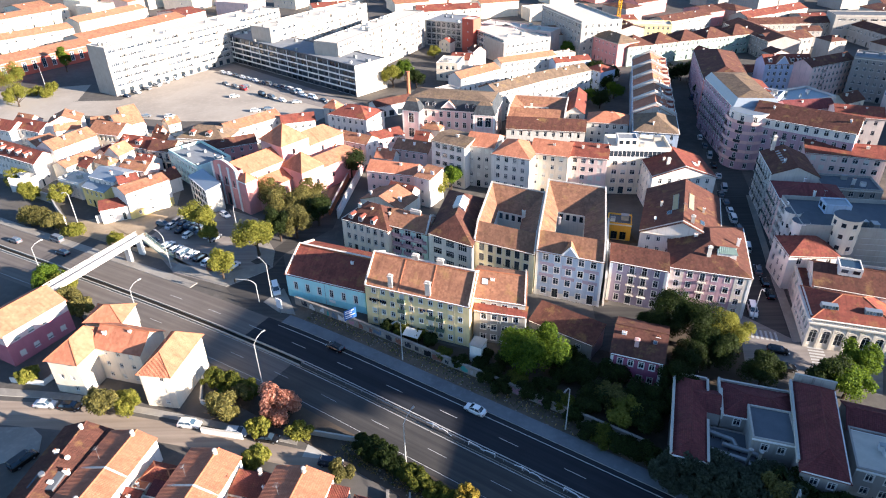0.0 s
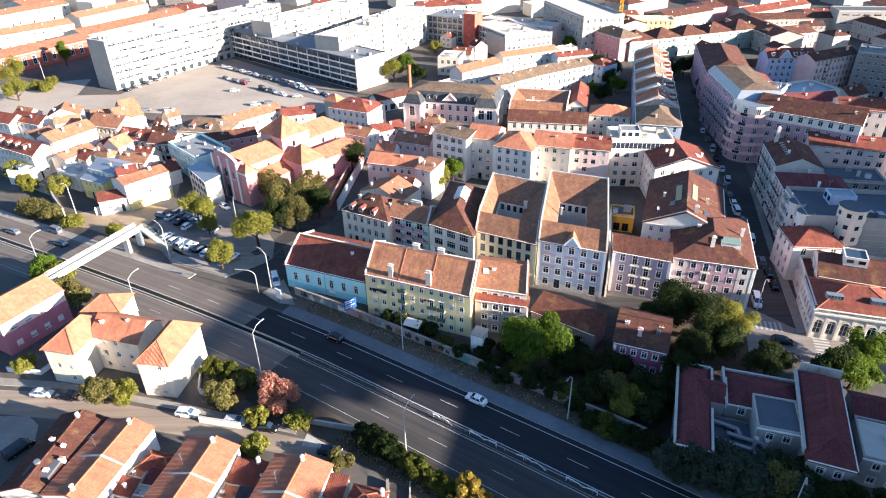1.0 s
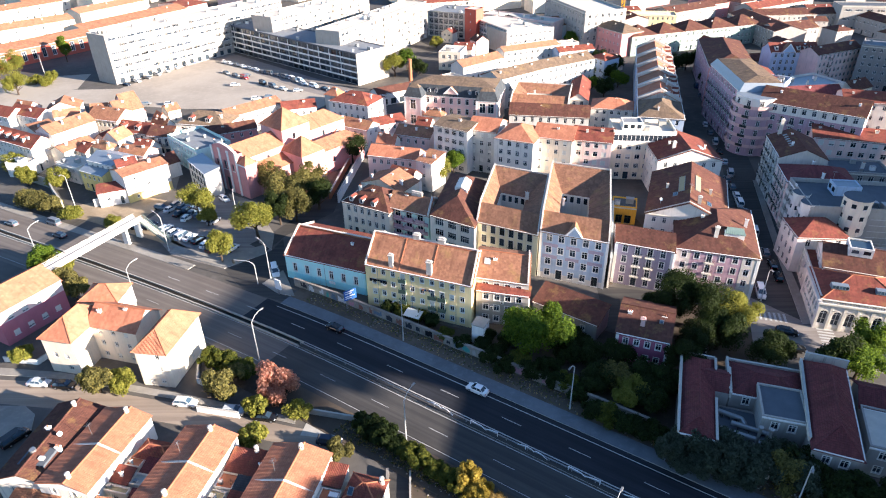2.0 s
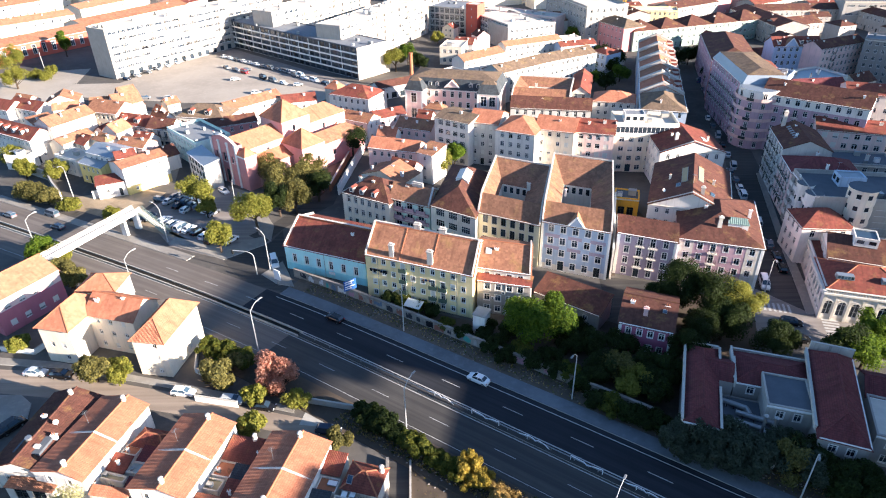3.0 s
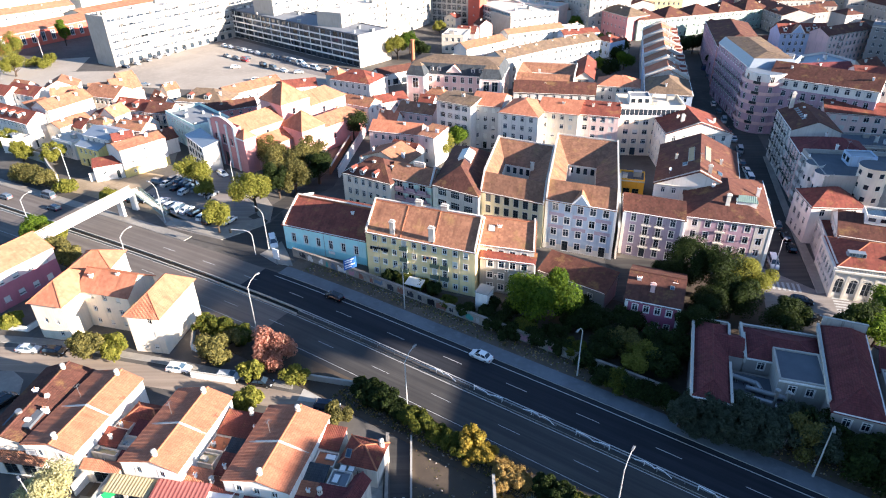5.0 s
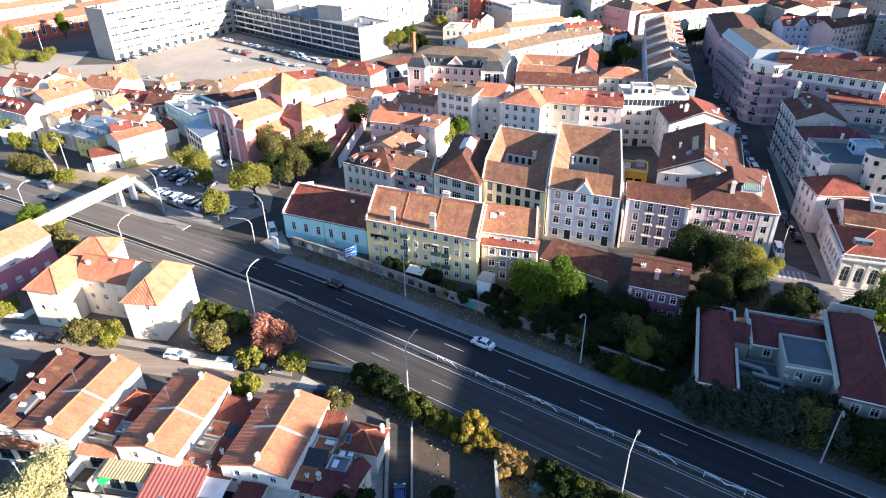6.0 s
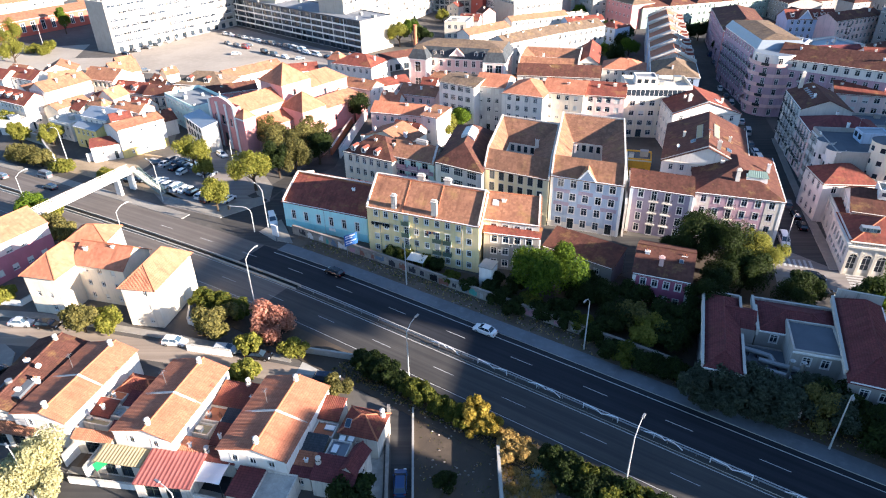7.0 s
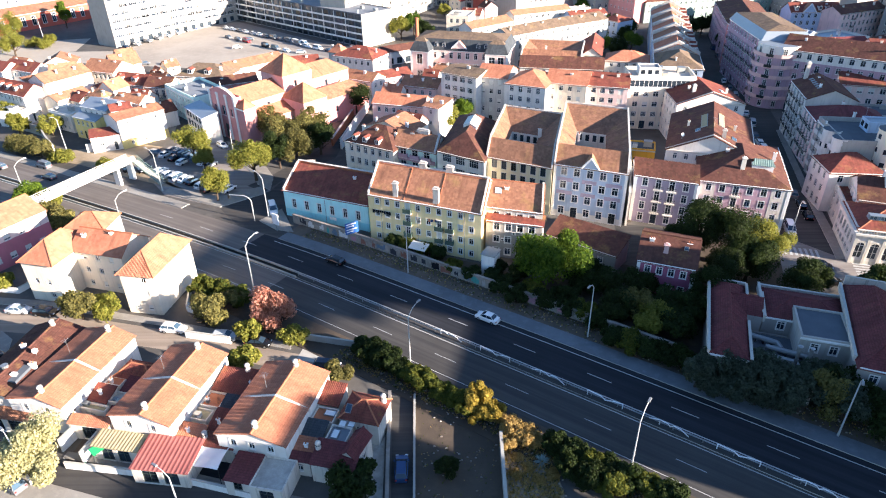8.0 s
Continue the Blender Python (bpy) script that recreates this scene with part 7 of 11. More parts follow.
house(53.0, 220.2, -15.7, 14.5, 11.0, 11.0, roofkind='hip', rise=2.6, roofm='bright', wall='grey', floors=4, bay=2.6, size=(1.1, 1.4), chimneys=1, label='grey-white villa with orange hipped roof', surround=False)
house(67.6, 296.6, -53.6, 9.7, 10.0, 10.0, roofkind='hip', rise=2, roofm='red', wall='blue', floors=3, bay=2.6, size=(1.1, 1.6), chimneys=1, label='small pale blue house with red roof', surround=False)

# row along the narrow street
house(80.7, 203.4, 75.3, 18.4, 15.0, 12.0, roofkind='hip', rise=3.6, roofm='brown', wall='blue', floors=4, bay=2.6, size=(1, 1.7), sides='fbl', chimneys=2, firewall='', trim='white', label='end house with brown roof and small dormers', surround=False)
ob = house(85.4, 221.2, 75.3, 15.7, 15.0, 12.0, roofkind='gable', rise=3.6, roofm='bright', wall='grey', floors=4, bay=2.6, size=(1, 1.7), sides='fb', chimneys=2, firewall='LR', fw=1.3, fwh=1.0, trim='white', label='narrow town house with orange roof between grey-white party walls', surround=False)
dormer(ob, 4.7 - 0.7, 0.8, 12.0 + 0.5, 1.5, 1.4, 2.2)
dormer(ob, 11.0 - 0.7, 0.8, 12.0 + 0.5, 1.5, 1.4, 2.2)
skylight(ob, 7.8, 4.6, 12.0, 3.6, 7.5, 1.0, 1.4)
pot_chimney(ob, 15.0, 5.0, 12.0 + 3.2, 0.5, 1.2)
ob = house(89.4, 236.3, 75.3, 15.5, 15.0, 12.0, roofkind='gable', rise=3.6, roofm='clay', wall='blue', floors=4, bay=2.6, size=(1, 1.7), sides='fb', chimneys=2, firewall='LR', fw=1.3, fwh=1.0, trim='white', label='narrow town house with orange roof between white party walls', surround=False)
dormer(ob, 4.6 - 0.7, 0.8, 12.0 + 0.5, 1.5, 1.4, 2.2)
dormer(ob, 10.8 - 0.7, 0.8, 12.0 + 0.5, 1.5, 1.4, 2.2)
skylight(ob, 7.8, 4.6, 12.0, 3.6, 7.5, 1.0, 1.4)
pot_chimney(ob, 14.8, 5.0, 12.0 + 3.2, 0.5, 1.2)
ob = house(93.3, 251.3, 75.3, 15.0, 15.0, 12.0, roofkind='gable', rise=3.6, roofm='bright', wall='grey', floors=4, bay=2.6, size=(1, 1.7), sides='fb', chimneys=2, firewall='LR', fw=1.3, fwh=1.0, trim='white', label='narrow town house with orange roof between grey-white party walls', surround=False)
dormer(ob, 4.5 - 0.7, 0.8, 12.0 + 0.5, 1.5, 1.4, 2.2)
dormer(ob, 10.5 - 0.7, 0.8, 12.0 + 0.5, 1.5, 1.4, 2.2)
skylight(ob, 7.5, 4.6, 12.0, 3.6, 7.5, 1.0, 1.4)
pot_chimney(ob, 14.3, 5.0, 12.0 + 3.2, 0.5, 1.2)
ob = house(97.1, 265.8, 75.3, 16.6, 15.0, 12.0, roofkind='gable', rise=3.6, roofm='clay', wall='blue', floors=4, bay=2.6, size=(1, 1.7), sides='fb', chimneys=2, firewall='LR', fw=1.3, fwh=1.0, trim='white', label='narrow town house with orange roof between white party walls', surround=False)
dormer(ob, 5.0 - 0.7, 0.8, 12.0 + 0.5, 1.5, 1.4, 2.2)
dormer(ob, 11.6 - 0.7, 0.8, 12.0 + 0.5, 1.5, 1.4, 2.2)
skylight(ob, 8.3, 4.6, 12.0, 3.6, 7.5, 1.0, 1.4)
pot_chimney(ob, 15.9, 5.0, 12.0 + 3.2, 0.5, 1.2)
ob = house(101.3, 281.9, 75.3, 18.4, 15.0, 12.0, roofkind='gable', rise=3.6, roofm='bright', wall='grey', floors=4, bay=2.6, size=(1, 1.7), sides='fb', chimneys=2, firewall='LR', fw=1.3, fwh=1.0, trim='white', label='narrow town house with orange roof between grey-white party walls', surround=False)
dormer(ob, 5.5 - 0.7, 0.8, 12.0 + 0.5, 1.5, 1.4, 2.2)
dormer(ob, 12.9 - 0.7, 0.8, 12.0 + 0.5, 1.5, 1.4, 2.2)
skylight(ob, 9.2, 4.6, 12.0, 3.6, 7.5, 1.0, 1.4)
pot_chimney(ob, 17.7, 5.0, 12.0 + 3.2, 0.5, 1.2)

# across the narrow street
house(102.9, 243.7, -95.2, 34.9, 15.0, 19.5, roofkind='mansard', rise=3.6, roofm='zinc', wall='pink', floors=6, bay=2.7, size=(1.2, 1.9), chimneys=0, trim='white', label='tall pink block with grey mansard roof', balconies=((2, -1), (3, -1), (4, -1)), surround=False)
house(103.3, 202.0, -37.1, 30.5, 15.0, 18.5, roofkind='gable', rise=3.4, roofm='dark', wall='pink', floors=6, bay=2.9, size=(1.3, 1.7), chimneys=3, trim='white', label='tall pink block with dark tiled roof and pale bands', band=(15.4, 18.5, 'white'), balconies=((4, 2), (4, 3), (3, 6), (2, 6)), surround=False)
house(120.7, 306.0, -104.5, 49.4, 18.0, 15.0, roofkind='hip', rise=3.2, roofm='dark', wall='pink', floors=5, bay=2.7, size=(1.2, 1.8), chimneys=1, trim='grey', label='pink corner block with red roof', surround=False)
house(106.7, 254.3, -99.8, 15.3, 22.0, 16.0, roofkind='gable', rise=3.2, roofm='red', wall='salmon', floors=5, bay=2.7, size=(1.2, 1.8), chimneys=1, trim='white', label='salmon block with red roof', surround=False)
ob = house(143.8, 280.5, -1.1, 20.5, 10.0, 14.5, roofkind='gable', rise=3.2, roofm='red', wall='blue', floors=5, bay=2.5, size=(1.1, 1.7), chimneys=2, trim='white', label='blue-grey apartment house with dormers', surround=False)
dormer(ob, 20.5 * 0.08, 0.9, 14.5 + 0.8)
dormer(ob, 20.5 * 0.55, 0.9, 14.5 + 0.8)
dormer(ob, 20.5 * 0.7, 0.9, 14.5 + 0.8)
dormer(ob, 20.5 * 0.85, 0.9, 14.5 + 0.8)
pediment(ob, 20.5 * 0.22, 20.5 * 0.5, 14.5, 3.4, WALLS['blue'])
house(160.0, 271.9, 24.9, 27.6, 10.0, 15.0, roofkind='gable', rise=2.6, roofm='dark', wall='palerose', floors=5, bay=2.7, size=(1.2, 1.7), chimneys=2, label='pale rose apartment house with rear balconies', balconies=((1, 2), (2, 2), (3, 2), (4, 2)), surround=False)
house(179.2, 275.9, -35.0, 18.2, 14.0, 18.0, roofkind='flat', rise=0.6, roofm='felt', wall='dim', floors=6, bay=2.8, size=(1.2, 1.4), chimneys=0, clutter=3, label='tall grey rendered block with flat roof', surround=False)
house(122.9, 223.7, 21.3, 29.2, 14.0, 14.0, roofkind='flat', rise=0.7, roofm='zinc', wall='grey', floors=4, bay=3, size=(1.1, 1.5), chimneys=3, clutter=4, label='grey-white block with grey metal roof and vents', surround=False)
house(118.2, 231.1, -38.5, 7.1, 10.0, 16.0, roofkind='flat', rise=0.7, roofm='zinc', wall='blue', floors=5, bay=3, size=(1.1, 1.5), chimneys=0, clutter=3, label='block with grey roof terraces', surround=False)
house(123.3, 216.9, 4.9, 17.9, 9.0, 15.0, roofkind='gable', rise=2.4, roofm='wine', wall='palerose', floors=5, bay=3, size=(1.1, 1.5), chimneys=1, label='rear wing with wine-red roof', surround=False)
house(133.3, 205.1, -18.6, 14.7, 12.0, 17.0, roofkind='gable', rise=2.4, roofm='red', wall='grey', floors=5, bay=3, size=(1.1, 1.5), chimneys=2, label='grey-white block with red roof', surround=False)
ob = house(97.6, 181.1, -102.8, 17.0, 12.5, 14.5, roofkind='gable', rise=2.6, roofm='dark', wall='grey', floors=5, bay=2.8, size=(1.4, 1.8), chimneys=2, trim='white', label='grey-white corner apartment house with stacked balconies and dark red roof', balconies=((1, -1), (2, -1), (3, -1), (4, -1)), sides='fl', surround=False)
for k in range(6):
    skylight(ob, 3.0 + 1.7 * k, 3.4, 14.5, 2.6, 12.5 / 2, 0.7, 1.1, ZINC)
big_chimney(ob, 1.2, 3.0, 14.5 + 1.2, 1.0, 1.0, 4.2)
ob = house(93.8, 164.5, -102.8, 12.5, 17.0, 12.5, roofkind='hip', rise=2.8, roofm='wine', wall='palerose', floors=4, bay=2.8, size=(1.4, 1.8), chimneys=2, trim='white', label='pale rose apartment house with wine-red hipped roof and balconies', balconies=((1, -1), (2, -1), (3, -1)), sides='fr', surround=False)
air_unit(ob, 4.0, 9.0)
house(110.5, 166.0, -12.0, 16.0, 10.0, 9.0, roofkind='flat', rise=0.5, roofm='darkfelt', wall='stonegrey', floors=3, bay=3.0, size=(1.3, 1.5), chimneys=1, clutter=3, label='low rear block with dark flat roof', surround=False)
ob = house(90.4, 151.0, -99.5, 16.5, 44.0, 13.5, roofkind='flat', rise=1.0, roofm='darkfelt', wall='stonegrey', floors=5, bay=3.0, size=(1.3, 1.7), chimneys=0, clutter=5, trim='white', label='pale grey apartment block with curved balconies and dark flat roof', balconies=((1, -1), (2, -1), (3, -1), (4, -1)), solid='white', surround=False)
roof_box(ob, 3.5, 8.0, 13.5, 4.5, 6.0, 2.2, "blue", ZINC)
roof_box(ob, 2.0, 27.0, 13.5, 3.0, 3.0, 2.8, "white", DECKDARK)
round_bay(ob, 16.0, 10.0, 3.1, 8.0, 17.0, "cream")
round_bay(ob, 14.5, 0.4, 1.9, 3.0, 14.2, "white")
round_bay(ob, 9.0, 0.2, 1.9, 3.0, 14.2, "white")
for k in range(7):
    c = Mesh(WALLS["grey"])
    c.box(16.5, 14.0, 2.0 + 1.6 * k, 16.56, 43.6, 2.08 + 1.6 * k, WALLS["grey"])
    c.object("wall_joint", ob)
air_unit(ob, 5.0, 13.5 + 1.0)
aerial(ob, 5.0, 8.0, 13.5 + 3.0)
house(114.7, 185.6, -18.8, 22.5, 12.0, 12.0, roofkind='gable', rise=2.4, roofm='red', wall='palerose', floors=4, bay=3, size=(1.5, 1.6), chimneys=3, label='pale rose apartment house with terraces and red roof', kinds=('cas', 'shut', 'blind'), surround=False)
palace(77.6, 106.6, -17.0, 17.5, 14.0, 6.6)
house(86.2, 132.5, -107.8, 25.3, 22.0, 6.4, roofkind='flat', rise=0.6, roofm='red', wall='grey', floors=2, bay=3.2, size=(1.1, 1.8), chimneys=0, trim='stone', label='grey-white street wing with rows of windows', sides='f', ground='', surround=True)
ob = house(83.1, 117.1, -22.0, 15.6, 12.0, 8.5, roofkind='gable', rise=3.0, roofm='dark', wall='white', floors=2, bay=3.6, size=(1.2, 2.0), chimneys=0, trim='stone', label='white building with broad red roof and roof lantern', sides='fl', ground='', ribs=0.26, surround=False)
roof_box(ob, 4.6, 3.4, 8.5 + 2.2, 4.6, 4.6, 1.5, "white", GLASSBLUE)
house(82.8, 128.3, -5.7, 11.7, 10.0, 9.5, roofkind='hip', rise=3.0, roofm='red', wall='white', floors=3, bay=3.2, size=(1.1, 1.8), chimneys=0, label='white building with red hipped roof', sides='fl', ribs=0.26, surround=False)

# public building by the trees
def parapet(e, pts, z, hgt=0.55, thick=0.3):
    """A low white coping wall along a line of corners."""
    for (a, b), (c, d) in zip(pts, pts[1:]):
        q = Mesh(OLDWHITE)
        x0, x1, y0, y1 = min(a, c) - thick / 2, max(a, c) + thick / 2, min(b, d) - thick / 2, max(b, d) + thick / 2
        q.box(x0, y0, z - 0.6, x1, y1, z + hgt, OLDWHITE)
        q.box(x0 - 0.06, y0 - 0.06, z + hgt + 0.003, x1 + 0.06, y1 + 0.06, z + hgt + 0.09, KERB)
        q.object("parapet", e)


HALLS = dict(wall='dim', floors=2, bay=3.2, size=(1.1, 1.5), trim='white', chimneys=0, ground='', ribs=0.3)
ob = house(37.4, 72.5, -19.7, 5.5, 20.2, 6.0, roofkind='hip', rise=1.7, roofm='wine', label='long wing with wine-red hipped roof behind white parapets', sides='f', over=0.05, **HALLS)
parapet(ob, [(-0.2, 0.0), (-0.2, 20.0)], 6.0)
parapet(ob, [(0.1, 20.35), (5.4, 20.35)], 6.0)
parapet(ob, [(5.7, 0.0), (5.7, 9.5)], 6.0, 0.3)
parapet(ob, [(5.7, 16.8), (5.7, 20.0)], 6.0)
ob = house(43.8, 82.7, -19.7, 5.3, 6.2, 6.0, roofkind='gable', rise=1.6, roofm='wine', label='short cross wing with wine-red roof and white parapet', sides='', over=0.02, **HALLS)
parapet(ob, [(5.45, -0.2), (5.45, 6.4)], 6.0, 0.6)
ob = house(49.2, 81.3, -18.0, 12.4, 8.6, 6.0, roofkind='hip', rise=1.7, roofm='wine', label='middle wing with wine-red hipped roof', sides='f', over=0.15, **HALLS)
parapet(ob, [(-0.2, 0.5), (-0.2, 8.9)], 6.0)
parapet(ob, [(0.2, 8.95), (12.4, 8.95)], 6.0, 0.3)
house(51.4, 74.5, -17.2, 7.0, 8.0, 7.2, roofkind='flat', rise=0.25, roofm='darkfelt', label='flat-roofed block with pale walls', clutter=0, sides='f', **dict(HALLS, wall='stonegrey'))
ob = house(56.0, 67.4, -22.3, 6.8, 21.6, 7.6, roofkind='hip', rise=2.8, roofm='wine', label='main hall with steep wine-red roof', sides='fr', **HALLS)
parapet(ob, [(-0.35, 2.0), (-0.35, 21.5)], 7.6, 0.35)
parapet(ob, [(0.3, 22.1), (6.8, 22.1)], 7.6, 1.6)
ob = house(42.9, 70.4, -19.0, 8.6, 11.2, 3.4, roofkind='flat', rise=0.2, roofm='darkfelt', label='low flat roof crossed by grey ducts', clutter=3, sides='f', **HALLS)
ducts(ob, 8.6, 11.2, 3.4)
house(66.0, 68.9, -21.5, 9.9, 9.5, 6.0, roofkind='flat', rise=0.3, roofm='gravel', label='grey annex with flat gravel roof', clutter=4, wall='dim', floors=2, bay=3.2, size=(1.1, 1.5), trim='white', chimneys=0, ground='', ribs=0.3, sides='fr')
house(69.4, 77.4, -21.5, 11.2, 7.0, 6.0, roofkind='gable', rise=1.8, roofm='wine', label='rear wing with wine-red roof', wall='dim', floors=2, bay=3.2, size=(1.1, 1.5), trim='white', chimneys=0, ground='', ribs=0.3, sides='fr')

# modern blocks round the square
ob = house(-153.8, 297.2, 57.6, 112.0, 14.0, 22.0, roofkind='flat', rise=0.6, roofm='gravel', wall='slab', floors=7, bay=5.0, size=(4.0, 1.5), kinds=('wide', 'wide', 'blind', 'cas'), chimneys=0, clutter=14, label='long pale apartment slab on a square', category='apartment block', trim='white', surround=False, cornice=False, ground='shop', sides='f', over=0.1)
floor_bands(ob, 112.0, 22.0, 7)
ob = house(-118.9, 362.0, -41.7, 107.4, 19.2, 14.0, roofkind='flat', rise=0.3, roofm='felt', wall='smoke', floors=5, bay=4.4, size=(4.1, 2.4), kinds=('dark',), chimneys=0, clutter=8, label='long low block of glazed storeys with white floor bands', category='apartment block', trim='white', surround=False, cornice=False, ground='')
floor_bands(ob, 107.4, 14.0, 5, 0.4, WHITE)
end_wall(ob, 107.4, 19.2, 14.3)
ob = house(-48.4, 308.2, 63.3, 88.0, 14.0, 20.0, roofkind='flat', rise=0.5, roofm='gravel', wall='slab', floors=7, bay=3.8, size=(2.2, 1.6), kinds=('cas', 'blind', 'shut', 'wide'), chimneys=0, clutter=9, label='white apartment slab with rows of windows', category='apartment block', trim='white', surround=False, cornice=False, ground='')
floor_bands(ob, 88.0, 20.0, 7)
ob = house(-87.8, 340.4, 58.0, 82.0, 14.0, 21.0, roofkind='flat', rise=0.5, roofm='gravel', wall='slab', floors=7, bay=3.8, size=(2.2, 1.6), kinds=('cas', 'blind', 'shut', 'wide'), chimneys=0, clutter=9, label='white apartment slab with rows of windows', category='apartment block', trim='white', surround=False, cornice=False, ground='')
floor_bands(ob, 82.0, 21.0, 7)
house(-8.5, 393.0, -28.1, 24.7, 22.0, 14.0, roofkind='flat', rise=0.3, roofm='felt', wall='concrete', floors=4, bay=3.4, size=(3.1, 2.8), kinds=('wide',), chimneys=0, clutter=4, label='dark glass office block with grey roof', trim='white', surround=False, cornice=False, ground='')
house(13.0, 373.5, -30.9, 7.2, 9.0, 18.0, roofkind='flat', rise=0.3, roofm='gravel', wall='brick', floors=4, bay=9, size=(0.6, 0.8), chimneys=0, label='brick stair tower of an office block', trim='white', surround=False, cornice=False, ground='')
house(19.0, 378.3, -64.8, 35.9, 22.0, 12.0, roofkind='flat', rise=0.3, roofm='gravel', wall='concrete', floors=4, bay=3.2, size=(2.9, 2.2), kinds=('wide',), chimneys=0, clutter=3, label='glass office wing with grey roof', trim='white', surround=False, cornice=False, ground='')
house(34.0, 342.5, 27.4, 30.3, 20.0, 11.0, roofkind='flat', rise=0.3, roofm='gravel', wall='stonegrey', floors=3, bay=3.2, size=(1.4, 1.4), chimneys=1, clutter=3, label='grey office wing with pale flat roof', trim='white', surround=False, cornice=False, ground='')
house(-1.8, 315.4, -15.1, 10.9, 14.0, 8.5, roofkind='flat', rise=0.4, roofm='gravel', wall='cream', floors=2, bay=3.2, size=(1.4, 1.8), chimneys=0, clutter=2, label='cream hall with pale roof', sides='fr', trim='white', surround=False, cornice=False, ground='')
house(9.6, 290.4, 39.7, 25.5, 9.0, 7.5, roofkind='gable', rise=2.4, roofm='clay', wall='white', floors=2, bay=3.2, size=(1.1, 1.6), chimneys=1, label='white house with clay and red roof', surround=False)
house(30.0, 309.4, 25.3, 31.5, 8.0, 9.5, roofkind='gable', rise=1.8, roofm='bright', wall='grey', floors=3, bay=3.2, size=(1.1, 1.6), chimneys=0, label='long grey-white house with orange roof', surround=False)
house(57.1, 313.5, 16.2, 19.1, 8.0, 8.0, roofkind='gable', rise=1.8, roofm='red', wall='blue', floors=2, bay=2.6, size=(1.1, 1.6), chimneys=3, label='low blue-grey house with dormers', surround=False)

# far roofs
house(-238.2, 308.7, 57.8, 75.7, 20.0, 8.0, roofkind='gable', rise=2.6, roofm='clay', wall='brick', floors=1, bay=5.2, size=(2.0, 4.6), chimneys=0, label='long red arcaded hall with clay roof', ground='', trim='white', surround=True)
house(-272.1, 360.4, 50.9, 68.0, 16.0, 9.0, roofkind='gable', rise=2.6, roofm='bright', wall='cream', floors=2, bay=5, size=(1.2, 2), chimneys=3, label='long warehouse with orange roof', surround=False)
house(-204.9, 377.3, 61.6, 75.8, 20.0, 9.0, roofkind='gable', rise=2.6, roofm='clay', wall='cream', floors=2, bay=5, size=(1.2, 2), chimneys=2, label='long warehouse with clay roof', surround=False)
house(-309.1, 416.3, 60.3, 80.4, 16.0, 9.0, roofkind='gable', rise=2.6, roofm='clay', wall='cream', floors=2, bay=5, size=(1.2, 2), chimneys=3, label='long warehouse with clay roof', surround=False)
house(-234.3, 431.0, 63.7, 55.4, 16.0, 9.0, roofkind='gable', rise=2.6, roofm='bright', wall='cream', floors=2, bay=5, size=(1.2, 2), chimneys=3, label='warehouse with orange roof', surround=False)
house(-13.5, 429.2, 16.4, 42.6, 14.0, 12.0, roofkind='gable', rise=2.2, roofm='red', wall='cream', floors=3, bay=4, size=(1.2, 1.8), chimneys=3, label='long cream block with red roof', surround=False)
house(24.3, 390.6, -36.3, 46.7, 12.0, 12.0, roofkind='flat', rise=0.4, roofm='gravel', wall='palerose', floors=3, bay=4, size=(1.2, 1.8), chimneys=3, clutter=3, label='rose warehouse with pale roof', surround=False)
house(61.7, 392.8, -81.3, 21.9, 12.0, 9.0, roofkind='gabley', rise=3, roofm='clay', wall='grey', floors=2, bay=3, size=(1.2, 1.8), chimneys=3, label='grey-white gabled house with clay roof', surround=False)
house(62.3, 401.6, -74.8, 52.7, 24.0, 19.0, roofkind='flat', rise=1, roofm='gravel', wall='stonegrey', floors=5, bay=4, size=(1.2, 2), chimneys=0, label='large beige stone warehouse', sides='fr', surround=False)
house(82.1, 355.7, -65.4, 24.1, 14.0, 12.0, roofkind='hip', rise=3, roofm='brown', wall='salmon', floors=3, bay=3, size=(0.9, 1.2), chimneys=1, label='salmon building with brown roof', surround=False)
house(99.5, 399.4, -80.4, 26.4, 14.0, 11.0, roofkind='gable', rise=2, roofm='dark', wall='stonegrey', floors=4, bay=2.6, size=(1, 1.5), chimneys=2, label='grey house with red roof', sides='fl', surround=False)
house(105.6, 380.6, -11.1, 28.3, 12.0, 12.0, roofkind='flat', rise=0.6, roofm='gravel', wall='yellow', floors=4, bay=2.6, size=(1, 1.5), chimneys=2, label='yellow apartment house behind a crane', surround=False)
# pale green row: its shade is put into a darker mint plaster
house(97.9, 334.7, 19.0, 15.9, 16.0, 10.0, roofkind='hip', rise=4.2, roofm='dark', wall='darkmint', floors=3, bay=2.8, size=(1, 1.6), chimneys=1, label='pale green house, walls coloured as in shade, broad dark red hipped roof', surround=False)
house(112.9, 339.8, 19.0, 16.3, 16.0, 10.0, roofkind='hip', rise=4.2, roofm='dark', wall='darkmint', floors=3, bay=2.8, size=(1, 1.6), chimneys=1, label='pale green house, walls coloured as in shade, broad dark red hipped roof', surround=False)
house(128.3, 345.1, 19.0, 16.8, 16.0, 10.0, roofkind='hip', rise=4.2, roofm='dark', wall='darkmint', floors=3, bay=2.8, size=(1, 1.6), chimneys=1, label='pale green house, walls coloured as in shade, broad dark red hipped roof', surround=False)
house(144.1, 350.6, 19.0, 17.2, 16.0, 10.0, roofkind='hip', rise=4.2, roofm='dark', wall='darkmint', floors=3, bay=2.8, size=(1, 1.6), chimneys=1, label='pale green house, walls coloured as in shade, broad dark red hipped roof', surround=False)
